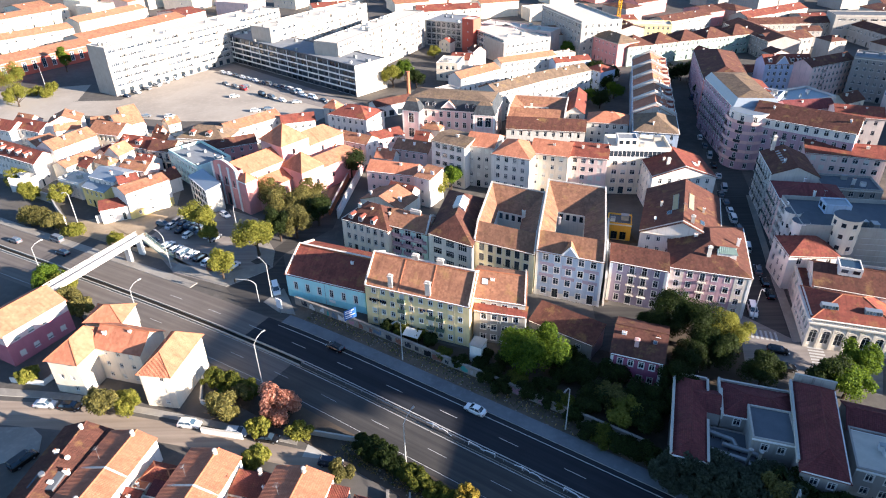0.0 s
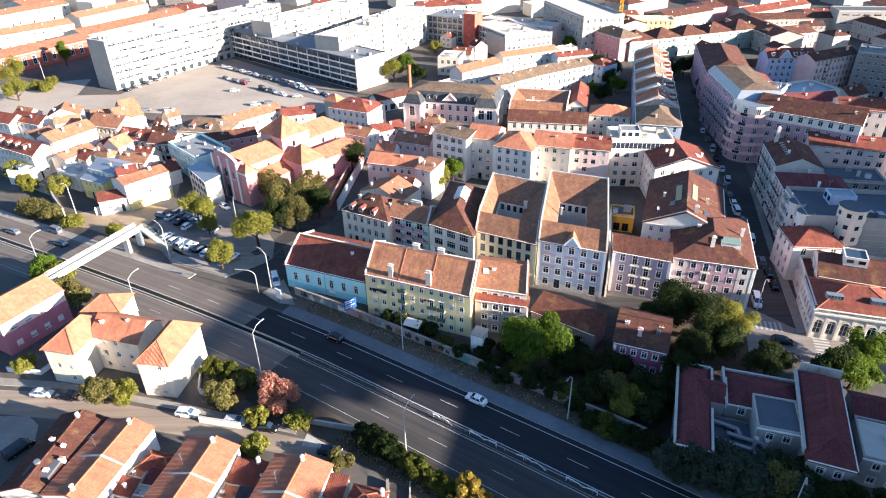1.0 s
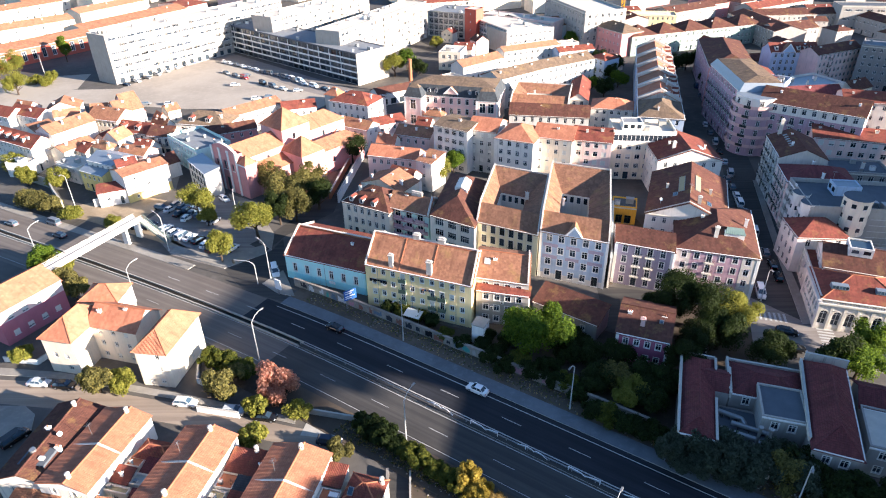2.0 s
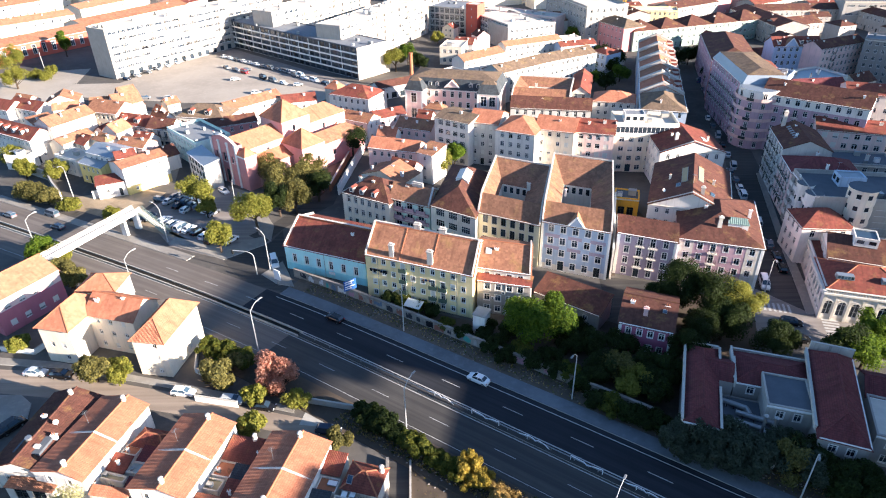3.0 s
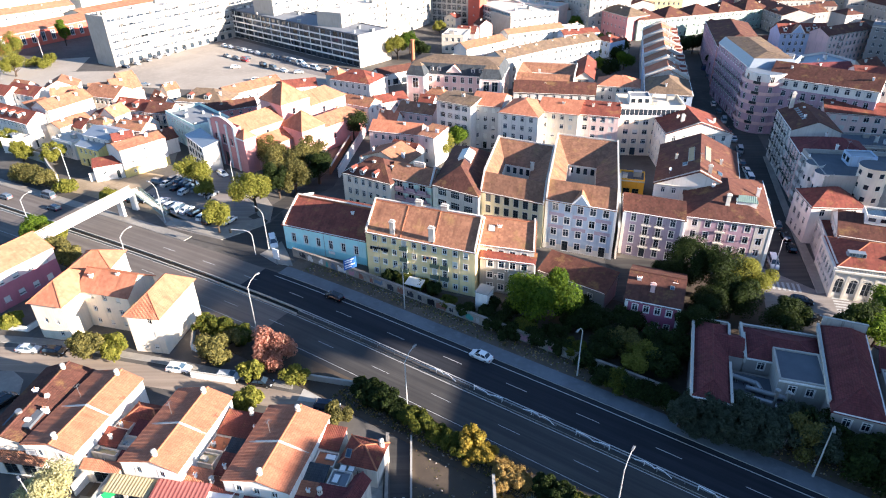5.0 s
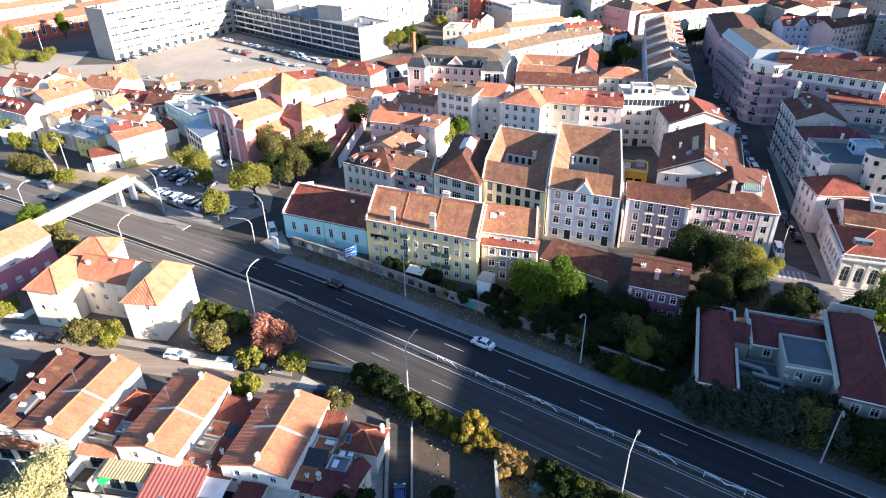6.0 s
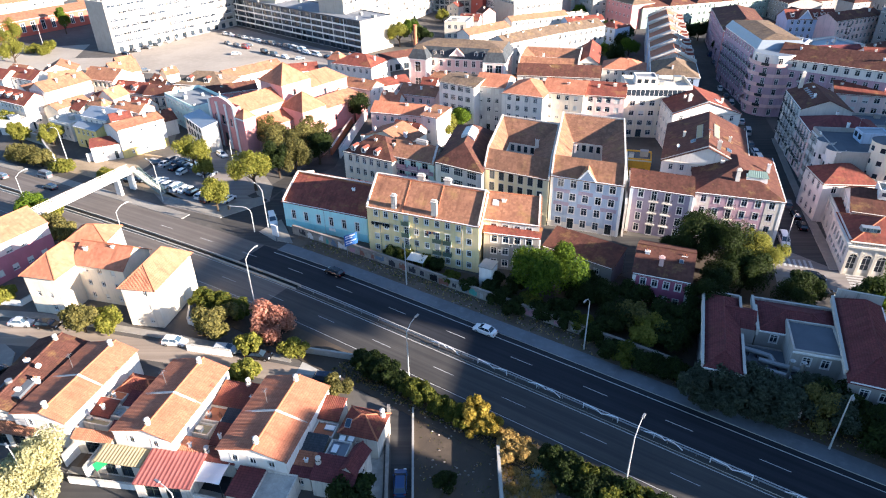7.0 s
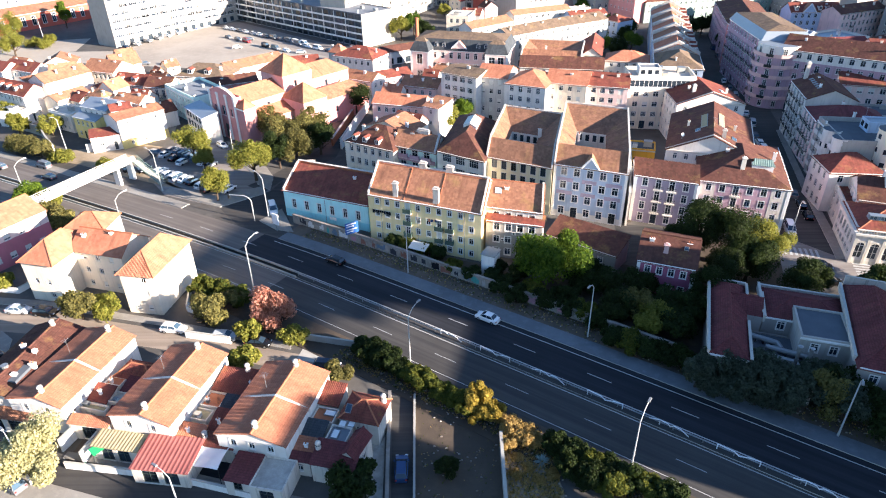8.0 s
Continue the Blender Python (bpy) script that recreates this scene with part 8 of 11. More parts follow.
house(160.4, 356.2, 19.0, 17.7, 16.0, 10.0, roofkind='hip', rise=4.2, roofm='dark', wall='darkmint', floors=3, bay=2.8, size=(1, 1.6), chimneys=1, label='pale green house, walls coloured as in shade, broad dark red hipped roof', surround=False)
house(169.3, 391.9, -85.0, 50.3, 18.0, 10.0, roofkind='gable', rise=2.6, roofm='dark', wall='dim', floors=3, bay=3, size=(1, 1.6), chimneys=1, label='long hall with dark red roof', surround=False)
house(177.1, 346.0, 17.6, 28.8, 14.0, 9.0, roofkind='gable', rise=3, roofm='dark', wall='dim', floors=2, bay=3, size=(1, 1.6), chimneys=1, label='hall with red gable roof', surround=False)
house(185.2, 389.1, 2.1, 54.8, 14.0, 9.0, roofkind='gable', rise=2.6, roofm='dark', wall='stonegrey', floors=2, bay=3, size=(1, 1.6), chimneys=1, label='long white wing with dark red roof', surround=False)
house(240.0, 391.0, -82.1, 56.0, 12.0, 9.0, roofkind='gable', rise=2.6, roofm='dark', wall='stonegrey', floors=2, bay=3, size=(1, 1.6), chimneys=1, label='long white wing with red roof', surround=False)
house(232.1, 385.6, -9.0, 48.4, 14.0, 14.0, roofkind='flat', rise=0.5, roofm='darkfelt', wall='stonegrey', floors=3, bay=6, size=(4, 1.2), kinds=('wide',), chimneys=0, label='grey slab with dark flat roof', surround=False)
house(191.9, 408.8, 29.7, 59.5, 14.0, 9.0, roofkind='gable', rise=2.6, roofm='red', wall='stonegrey', floors=2, bay=3, size=(1, 1.6), chimneys=3, label='old houses with worn clay roofs', surround=False)
house(138.2, 399.6, 31.4, 41.7, 14.0, 9.0, roofkind='gable', rise=2.6, roofm='dark', wall='stonegrey', floors=2, bay=3, size=(1, 1.6), chimneys=3, label='old houses with dark roofs', surround=False)

# unseen plain blocks, added and sized only to cast shade from the right
house(110.7, 21.6, 76.0, 44.8, 16.0, 29.0, wall='cream', floors=8, bay=4.0, size=(1.3, 1.6), label='plain cream block out of sight, added to cast shade', sides='', cornice=False, chimneys=0, category='apartment block', roofkind='flat', rise=0.6, roofm='gravel')
house(102.3, -81.2, 80.0, 89.7, 16.0, 42.7, wall='cream', floors=11, bay=4.0, size=(1.3, 1.6), label='plain cream block out of sight, added to cast shade', sides='', cornice=False, chimneys=0, category='apartment block', roofkind='flat', rise=0.6, roofm='gravel')
house(144.9, 69.2, 80.0, 30.0, 16.0, 13.0, wall='cream', floors=4, bay=4.0, size=(1.3, 1.6), label='plain cream block out of sight, added to cast shade', sides='', cornice=False, chimneys=0, category='apartment block', roofkind='flat', rise=0.6, roofm='gravel')
house(212.5, 175.7, 78.0, 90.0, 16.0, 36.0, wall='cream', floors=8, bay=4.0, size=(1.3, 1.6), label='plain cream block out of sight, added to cast shade', sides='', cornice=False, chimneys=0, category='apartment block', roofkind='flat', rise=0.6, roofm='gravel')
house(171.0, 98.4, 78.0, 60.0, 16.0, 38.0, wall='cream', floors=8, bay=4.0, size=(1.3, 1.6), label='plain cream block out of sight, added to cast shade', sides='', cornice=False, chimneys=0, category='apartment block', roofkind='flat', rise=0.6, roofm='gravel')

# ---- smaller houses between the larger ones ----
house(-132.5, 237.8, 44.9, 6.8, 6.2, 3.9, 'gable', 2.3, 'red', 'white', 1, 3.6, (0.9, 1.3), 'white house on the slope with a red roof', surround=False, cornice=False, ground='', chimneys=1)
house(-174.1, 250.2, -23.0, 8.5, 6.1, 5.0, 'gable', 2.4, 'clay', 'palerose', 2, 3.7, (0.9, 1.3), 'pale rose house on the slope with a clay roof', surround=False, cornice=False, ground='', chimneys=1)
house(-124.5, 241.0, 41.2, 7.4, 4.3, 4.5, 'gabley', 1.8, 'red', 'white', 1, 4.2, (0.9, 1.3), 'white house on the slope with a red roof', surround=False, cornice=False, ground='', chimneys=1)
house(-156.8, 249.5, 14.0, 7.2, 4.1, 4.9, 'gable', 2.3, 'bright', 'white', 2, 3.9, (0.9, 1.3), 'white house on the slope with an orange roof', surround=False, cornice=False, ground='', chimneys=2)
house(-123.0, 199.4, -31.8, 4.9, 6.7, 6.2, 'gable', 2.2, 'red', 'cream', 2, 3.8, (0.9, 1.3), 'cream house on the slope with a red roof', surround=False, cornice=False, ground='', chimneys=1)
house(-108.5, 231.9, 43.8, 4.6, 5.0, 4.4, 'gabley', 2.7, 'bright', 'oldwhite', 1, 3.5, (0.9, 1.3), 'weathered white house on the slope with an orange roof', surround=False, cornice=False, ground='', chimneys=2)
house(-107.9, 223.8, -23.2, 7.1, 5.0, 5.7, 'gable', 2.6, 'dark', 'white', 2, 3.3, (0.9, 1.3), 'white house on the slope with a dark red roof', surround=False, cornice=False, ground='', chimneys=2)
house(-108.0, 241.3, 43.4, 5.0, 5.9, 5.2, 'gable', 1.9, 'clay', 'cream', 2, 3.9, (0.9, 1.3), 'cream house on the slope with a clay roof', surround=False, cornice=False, ground='', chimneys=2)
house(-137.1, 221.2, -23.8, 5.4, 7.2, 6.0, 'flat', 0.5, 'gravel', 'palerose', 2, 3.7, (0.9, 1.3), 'pale rose house on the slope with a flat pale roof', surround=False, cornice=False, ground='', chimneys=2)
house(-146.1, 229.9, 23.3, 8.7, 4.7, 7.5, 'gable', 1.9, 'bright', 'cream', 2, 3.3, (0.9, 1.3), 'cream house on the slope with an orange roof', surround=False, cornice=False, ground='', chimneys=1)
house(-131.3, 249.4, -43.9, 5.4, 6.4, 7.9, 'gabley', 2.6, 'clay', 'palerose', 2, 3.7, (0.9, 1.3), 'pale rose house on the slope with a clay roof', surround=False, cornice=False, ground='', chimneys=1)
house(-94.1, 193.3, -44.9, 7.1, 4.6, 5.0, 'gabley', 2.5, 'dark', 'white', 2, 4.0, (0.9, 1.3), 'white house on the slope with a dark red roof', surround=False, cornice=False, ground='', chimneys=1)
house(-105.8, 202.4, -17.1, 6.3, 6.6, 5.0, 'gable', 2.8, 'red', 'white', 2, 4.1, (0.9, 1.3), 'white house on the slope with a red roof', surround=False, cornice=False, ground='', chimneys=2)
house(-123.3, 212.2, -21.8, 6.4, 5.7, 5.3, 'gabley', 2.2, 'red', 'palerose', 2, 3.5, (0.9, 1.3), 'pale rose house on the slope with a red roof', surround=False, cornice=False, ground='', chimneys=2)
house(-117.1, 206.6, -21.3, 6.7, 6.7, 7.5, 'gabley', 2.7, 'bright', 'white', 2, 3.5, (0.9, 1.3), 'white house on the slope with an orange roof', surround=False, cornice=False, ground='', chimneys=2)
house(-137.8, 230.7, -22.2, 7.8, 3.9, 5.5, 'hip', 2.4, 'red', 'cream', 2, 3.4, (0.9, 1.3), 'cream house on the slope with a red roof', surround=False, cornice=False, ground='', chimneys=2)
house(-116.6, 198.4, -30.1, 7.2, 4.8, 7.9, 'hip', 1.8, 'clay', 'cream', 2, 3.2, (0.9, 1.3), 'cream house on the slope with a clay roof', surround=False, cornice=False, ground='', chimneys=2)
house(-141.5, 247.2, 13.7, 6.3, 4.7, 4.2, 'gable', 2.0, 'clay', 'white', 1, 3.6, (0.9, 1.3), 'white house on the slope with a clay roof', surround=False, cornice=False, ground='', chimneys=1)
house(-7.5, 230.2, -21.5, 7.5, 4.6, 6.2, 'hip', 1.9, 'clay', 'oldwhite', 2, 3.9, (0.9, 1.3), 'weathered white house in the lane with a clay roof', surround=False, cornice=False, ground='', chimneys=2)
house(-48.2, 253.9, -28.4, 6.3, 5.5, 7.4, 'hip', 2.7, 'bright', 'oldwhite', 2, 3.6, (0.9, 1.3), 'weathered white house in the lane with an orange roof', surround=False, cornice=False, ground='', chimneys=2)
house(-17.0, 174.2, -30.6, 8.1, 6.4, 6.2, 'gable', 2.6, 'red', 'white', 2, 4.1, (0.9, 1.3), 'white house in the lane with a red roof', surround=False, cornice=False, ground='', chimneys=1)
house(-22.6, 201.4, -19.9, 6.5, 5.2, 6.6, 'gable', 2.4, 'bright', 'white', 2, 4.1, (0.9, 1.3), 'white house in the lane with an orange roof', surround=False, cornice=False, ground='', chimneys=2)
house(-34.9, 247.9, 31.8, 5.8, 6.1, 5.5, 'gabley', 1.8, 'clay', 'white', 2, 3.7, (0.9, 1.3), 'white house in the lane with a clay roof', surround=False, cornice=False, ground='', chimneys=1)
house(-9.9, 215.0, -20.8, 5.2, 6.1, 6.9, 'gable', 2.8, 'red', 'white', 2, 3.6, (0.9, 1.3), 'white house in the lane with a red roof', surround=False, cornice=False, ground='', chimneys=1)
house(-3.6, 214.2, -18.3, 7.8, 5.1, 5.1, 'gable', 2.1, 'clay', 'cream', 2, 3.6, (0.9, 1.3), 'cream house in the lane with a clay roof', surround=False, cornice=False, ground='', chimneys=2)
house(-43.5, 207.3, -29.5, 6.6, 5.3, 7.9, 'gable', 1.7, 'bright', 'cream', 2, 3.8, (0.9, 1.3), 'cream house in the lane with an orange roof', surround=False, cornice=False, ground='', chimneys=2)
house(222.3, 463.6, 29.7, 21.6, 24.7, 10.9, 'gabley', 2.7, 'dark', 'stonegrey', 3, 5.6, (0.9, 1.3), 'grey far building with a dark red roof', surround=False, cornice=False, ground='', chimneys=2, skip=0.6)
house(139.1, 465.8, 32.7, 29.8, 13.9, 8.9, 'gable', 2.6, 'dark', 'salmon', 3, 6.3, (0.9, 1.3), 'salmon pink far building with a red roof', surround=False, cornice=False, ground='', chimneys=2, skip=0.6)
house(193.1, 430.4, 31.6, 15.8, 23.3, 9.3, 'hip', 2.1, 'dark', 'dim', 3, 6.1, (0.9, 1.3), 'grey far building with a dark red roof', surround=False, cornice=False, ground='', chimneys=1, skip=0.6)
house(121.4, 519.2, 29.7, 19.2, 19.2, 8.3, 'flat', 0.5, 'felt', 'salmon', 3, 6.5, (0.9, 1.3), 'salmon pink far building with a flat grey roof', surround=False, cornice=False, ground='', chimneys=1, skip=0.6)
house(297.6, 444.3, 12.8, 27.9, 13.6, 9.5, 'gable', 2.6, 'dark', 'stonegrey', 3, 6.0, (0.9, 1.3), 'grey far building with a dark red roof', surround=False, cornice=False, ground='', chimneys=1, skip=0.6)
house(329.8, 496.0, 5.4, 27.9, 21.6, 11.0, 'gable', 1.8, 'dark', 'stonegrey', 3, 5.6, (0.9, 1.3), 'grey far building with a dark red roof', surround=False, cornice=False, ground='', chimneys=2, skip=0.6)
house(253.9, 502.2, 7.8, 22.9, 22.6, 8.2, 'gable', 2.6, 'dark', 'stonegrey', 3, 5.4, (0.9, 1.3), 'grey far building with a dark red roof', surround=False, cornice=False, ground='', chimneys=1, skip=0.6)
house(173.9, 425.8, 29.4, 14.5, 21.2, 9.4, 'gable', 2.3, 'dark', 'salmon', 3, 7.0, (0.9, 1.3), 'salmon pink far building with a red roof', surround=False, cornice=False, ground='', chimneys=1, skip=0.6)
house(243.2, 476.9, 28.8, 21.6, 14.6, 8.1, 'gabley', 1.9, 'dark', 'dim', 3, 5.9, (0.9, 1.3), 'grey far building with a red roof', surround=False, cornice=False, ground='', chimneys=2, skip=0.6)
house(199.2, 497.2, 28.9, 28.3, 15.3, 8.7, 'flat', 0.5, 'felt', 'stonegrey', 3, 5.9, (0.9, 1.3), 'grey far building with a flat grey roof', surround=False, cornice=False, ground='', chimneys=1, skip=0.6)
house(279.6, 411.3, 8.1, 26.6, 24.6, 9.9, 'gabley', 1.7, 'dark', 'stonegrey', 3, 6.6, (0.9, 1.3), 'grey far building with a dark red roof', surround=False, cornice=False, ground='', chimneys=2, skip=0.6)
house(123.3, 437.0, 36.0, 16.8, 20.3, 10.6, 'hip', 1.8, 'dark', 'stonegrey', 3, 6.6, (0.9, 1.3), 'grey far building with a red roof', surround=False, cornice=False, ground='', chimneys=1, skip=0.6)
house(227.7, 408.6, 3.2, 16.5, 19.1, 7.6, 'gable', 2.0, 'red', 'dim', 2, 5.4, (0.9, 1.3), 'grey far building with a clay roof', surround=False, cornice=False, ground='', chimneys=2, skip=0.6)
house(104.9, 409.1, 7.9, 20.2, 20.7, 7.6, 'gable', 2.3, 'red', 'stonegrey', 2, 5.8, (0.9, 1.3), 'grey far building with a clay roof', surround=False, cornice=False, ground='', chimneys=2, skip=0.6)
house(159.4, 507.1, 29.5, 20.0, 16.2, 8.2, 'flat', 0.5, 'felt', 'dim', 3, 5.7, (0.9, 1.3), 'grey far building with a flat grey roof', surround=False, cornice=False, ground='', chimneys=1, skip=0.6)
house(287.1, 474.7, 12.3, 23.4, 22.9, 10.2, 'hip', 2.3, 'red', 'stonegrey', 3, 5.2, (0.9, 1.3), 'grey far building with a clay roof', surround=False, cornice=False, ground='', chimneys=2, skip=0.6)
house(-173.2, 534.7, -29.8, 20.5, 14.1, 7.8, 'gabley', 1.7, 'clay', 'beige', 2, 6.2, (0.9, 1.3), 'beige far building with a clay roof', surround=False, cornice=False, ground='', chimneys=2, skip=0.6)
house(-86.6, 458.8, 20.7, 27.5, 13.9, 10.8, 'gable', 2.0, 'red', 'cream', 3, 6.3, (0.9, 1.3), 'cream far building with a red roof', surround=False, cornice=False, ground='', chimneys=2, skip=0.6)
house(62.4, 454.5, 17.1, 19.1, 14.9, 7.7, 'flat', 0.5, 'gravel', 'cream', 2, 5.9, (0.9, 1.3), 'cream far building with a flat pale roof', surround=False, cornice=False, ground='', chimneys=1, skip=0.6)
house(29.5, 467.1, 18.3, 28.7, 19.7, 10.3, 'gable', 2.0, 'clay', 'beige', 3, 5.3, (0.9, 1.3), 'beige far building with a clay roof', surround=False, cornice=False, ground='', chimneys=2, skip=0.6)
house(85.8, 516.2, 19.2, 20.9, 19.8, 11.7, 'hip', 2.4, 'bright', 'cream', 4, 5.8, (0.9, 1.3), 'cream far building with an orange roof', surround=False, cornice=False, ground='', chimneys=2, skip=0.6)
house(8.3, 529.6, 17.3, 29.4, 16.1, 8.0, 'gable', 2.3, 'clay', 'palerose', 3, 6.0, (0.9, 1.3), 'pale rose far building with a clay roof', surround=False, cornice=False, ground='', chimneys=2, skip=0.6)
house(-166.1, 498.0, -25.5, 31.2, 19.1, 9.4, 'flat', 0.5, 'gravel', 'palerose', 3, 6.4, (0.9, 1.3), 'pale rose far building with a flat pale roof', surround=False, cornice=False, ground='', chimneys=1, skip=0.6)
house(-252.5, 538.7, -28.7, 29.1, 22.4, 7.3, 'hip', 2.1, 'clay', 'beige', 2, 6.2, (0.9, 1.3), 'beige far building with a clay roof', surround=False, cornice=False, ground='', chimneys=1, skip=0.6)
house(-325.3, 500.9, -31.4, 26.2, 22.0, 7.8, 'gabley', 2.5, 'clay', 'beige', 2, 5.4, (0.9, 1.3), 'beige far building with a clay roof', surround=False, cornice=False, ground='', chimneys=1, skip=0.6)
house(-256.0, 510.4, -23.7, 27.0, 15.4, 9.9, 'gabley', 2.7, 'clay', 'palerose', 3, 6.4, (0.9, 1.3), 'pale rose far building with a clay roof', surround=False, cornice=False, ground='', chimneys=1, skip=0.6)
house(-200.9, 475.0, -28.8, 29.1, 17.7, 7.1, 'gabley', 1.9, 'red', 'palerose', 2, 5.3, (0.9, 1.3), 'pale rose far building with a red roof', surround=False, cornice=False, ground='', chimneys=2, skip=0.6)
house(-129.2, 525.2, -26.2, 21.1, 17.8, 11.4, 'gable', 2.2, 'bright', 'beige', 4, 6.3, (0.9, 1.3), 'beige far building with an orange roof', surround=False, cornice=False, ground='', chimneys=1, skip=0.6)
house(-13.1, 451.0, 14.9, 25.1, 22.3, 8.2, 'gable', 2.7, 'red', 'beige', 3, 5.2, (0.9, 1.3), 'beige far building with a red roof', surround=False, cornice=False, ground='', chimneys=2, skip=0.6)
house(-93.5, 538.4, 20.1, 33.8, 18.3, 7.3, 'gable', 2.3, 'clay', 'beige', 2, 7.0, (0.9, 1.3), 'beige far building with a clay roof', surround=False, cornice=False, ground='', chimneys=2, skip=0.6)
house(-216.2, 527.1, -21.5, 28.6, 28.0, 11.7, 'hip', 2.6, 'bright', 'beige', 4, 7.0, (0.9, 1.3), 'beige far building with an orange roof', surround=False, cornice=False, ground='', chimneys=2, skip=0.6)
house(-258.1, 475.3, -28.3, 18.0, 18.2, 11.9, 'flat', 0.5, 'gravel', 'beige', 4, 6.7, (0.9, 1.3), 'beige far building with a flat pale roof', surround=False, cornice=False, ground='', chimneys=1, skip=0.6)
house(-32.0, 490.6, 19.5, 26.4, 25.2, 7.0, 'gable', 2.1, 'clay', 'cream', 2, 5.7, (0.9, 1.3), 'cream far building with a clay roof', surround=False, cornice=False, ground='', chimneys=1, skip=0.6)
house(-206.2, 562.2, -25.4, 29.9, 17.6, 9.6, 'gabley', 2.7, 'clay', 'cream', 3, 5.8, (0.9, 1.3), 'cream far building with a clay roof', surround=False, cornice=False, ground='', chimneys=1, skip=0.6)
house(-10.0, 520.6, 12.3, 16.6, 17.4, 10.4, 'gable', 1.7, 'red', 'cream', 3, 6.1, (0.9, 1.3), 'cream far building with a red roof', surround=False, cornice=False, ground='', chimneys=1, skip=0.6)
house(-278.4, 499.3, -22.9, 17.3, 14.7, 12.0, 'flat', 0.5, 'gravel', 'beige', 4, 7.0, (0.9, 1.3), 'beige far building with a flat pale roof', surround=False, cornice=False, ground='', chimneys=2, skip=0.6)
house(85.6, 444.9, 14.1, 16.9, 14.1, 9.1, 'gable', 1.8, 'bright', 'beige', 3, 6.0, (0.9, 1.3), 'beige far building with an orange roof', surround=False, cornice=False, ground='', chimneys=1, skip=0.6)
house(-40.1, 532.5, 14.1, 21.8, 22.5, 9.6, 'hip', 1.7, 'red', 'palerose', 3, 5.4, (0.9, 1.3), 'pale rose far building with a red roof', surround=False, cornice=False, ground='', chimneys=1, skip=0.6)
house(5.6, 334.6, -15.1, 9.8, 9.0, 5.6, 'gable', 2.6, 'red', 'white', 2, 4.2, (0.9, 1.3), 'white house between the blocks with a red roof', surround=False, cornice=False, ground='', chimneys=2)
house(53.6, 289.0, 33.3, 10.2, 7.1, 8.8, 'flat', 0.5, 'gravel', 'white', 3, 4.0, (0.9, 1.3), 'white house between the blocks with a flat pale roof', surround=False, cornice=False, ground='', chimneys=2)
house(82.1, 305.8, 34.4, 6.9, 5.2, 5.2, 'gabley', 2.3, 'red', 'oldwhite', 2, 3.5, (0.9, 1.3), 'weathered white house between the blocks with a red roof', surround=False, cornice=False, ground='', chimneys=2)
house(59.9, 327.2, 20.6, 10.6, 6.1, 8.4, 'flat', 0.5, 'gravel', 'cream', 3, 3.7, (0.9, 1.3), 'cream house between the blocks with a flat pale roof', surround=False, cornice=False, ground='', chimneys=2)
house(134.9, 329.1, 16.4, 6.9, 8.2, 7.3, 'gabley', 2.4, 'red', 'stonegrey', 2, 3.2, (0.9, 1.3), 'grey house between the blocks with an orange roof', surround=False, cornice=False, ground='', chimneys=1)
house(0.5, 267.5, 39.4, 10.8, 7.9, 7.6, 'flat', 0.5, 'gravel', 'oldwhite', 2, 4.2, (0.9, 1.3), 'weathered white house between the blocks with a flat pale roof', surround=False, cornice=False, ground='', chimneys=1)
house(18.0, 342.0, 24.9, 7.4, 6.8, 7.4, 'gabley', 2.5, 'dark', 'palerose', 2, 3.9, (0.9, 1.3), 'pale rose house between the blocks with a dark red roof', surround=False, cornice=False, ground='', chimneys=1)
house(-0.4, 374.1, -29.3, 7.3, 6.0, 5.8, 'gabley', 2.1, 'red', 'cream', 2, 3.5, (0.9, 1.3), 'cream house between the blocks with a red roof', surround=False, cornice=False, ground='', chimneys=1)
house(98.3, 306.2, -15.0, 8.4, 8.8, 6.5, 'hip', 2.0, 'red', 'stonegrey', 2, 3.9, (0.9, 1.3), 'grey house between the blocks with a clay roof', surround=False, cornice=False, ground='', chimneys=1)
house(22.4, 270.6, 36.4, 8.7, 9.3, 7.8, 'hip', 1.9, 'clay', 'white', 2, 3.8, (0.9, 1.3), 'white house between the blocks with a clay roof', surround=False, cornice=False, ground='', chimneys=2)
house(141.8, 291.7, 3.0, 14.0, 7.8, 8.2, 'gable', 2.3, 'dark', 'stonegrey', 3, 3.9, (0.9, 1.3), 'weathered white house behind the tall blocks with a red roof', surround=False, cornice=False, ground='', chimneys=1)
house(157.2, 238.1, 27.0, 11.5, 8.1, 10.2, 'gable', 2.6, 'dark', 'cream', 3, 3.7, (0.9, 1.3), 'cream house behind the tall blocks with a dark red roof', surround=False, cornice=False, ground='', chimneys=2)
house(176.6, 246.4, -35.4, 8.6, 7.0, 10.2, 'flat', 0.5, 'felt', 'palerose', 3, 4.2, (0.9, 1.3), 'pale rose house behind the tall blocks with a flat grey roof', surround=False, cornice=False, ground='', chimneys=1)
house(207.2, 370.3, -1.4, 10.2, 10.2, 9.2, 'gable', 1.7, 'dark', 'dim', 3, 3.3, (0.9, 1.3), 'grey house behind the tall blocks with a dark red roof', surround=False, cornice=False, ground='', chimneys=1)
house(186.2, 300.3, -35.3, 13.3, 7.9, 9.3, 'flat', 0.5, 'felt', 'salmon', 3, 3.8, (0.9, 1.3), 'salmon pink house behind the tall blocks with a flat grey roof', surround=False, cornice=False, ground='', chimneys=2)
house(223.2, 320.8, 14.1, 9.3, 10.0, 11.9, 'hip', 2.6, 'dark', 'stonegrey', 4, 4.1, (0.9, 1.3), 'weathered white house behind the tall blocks with a red roof', surround=False, cornice=False, ground='', chimneys=1)
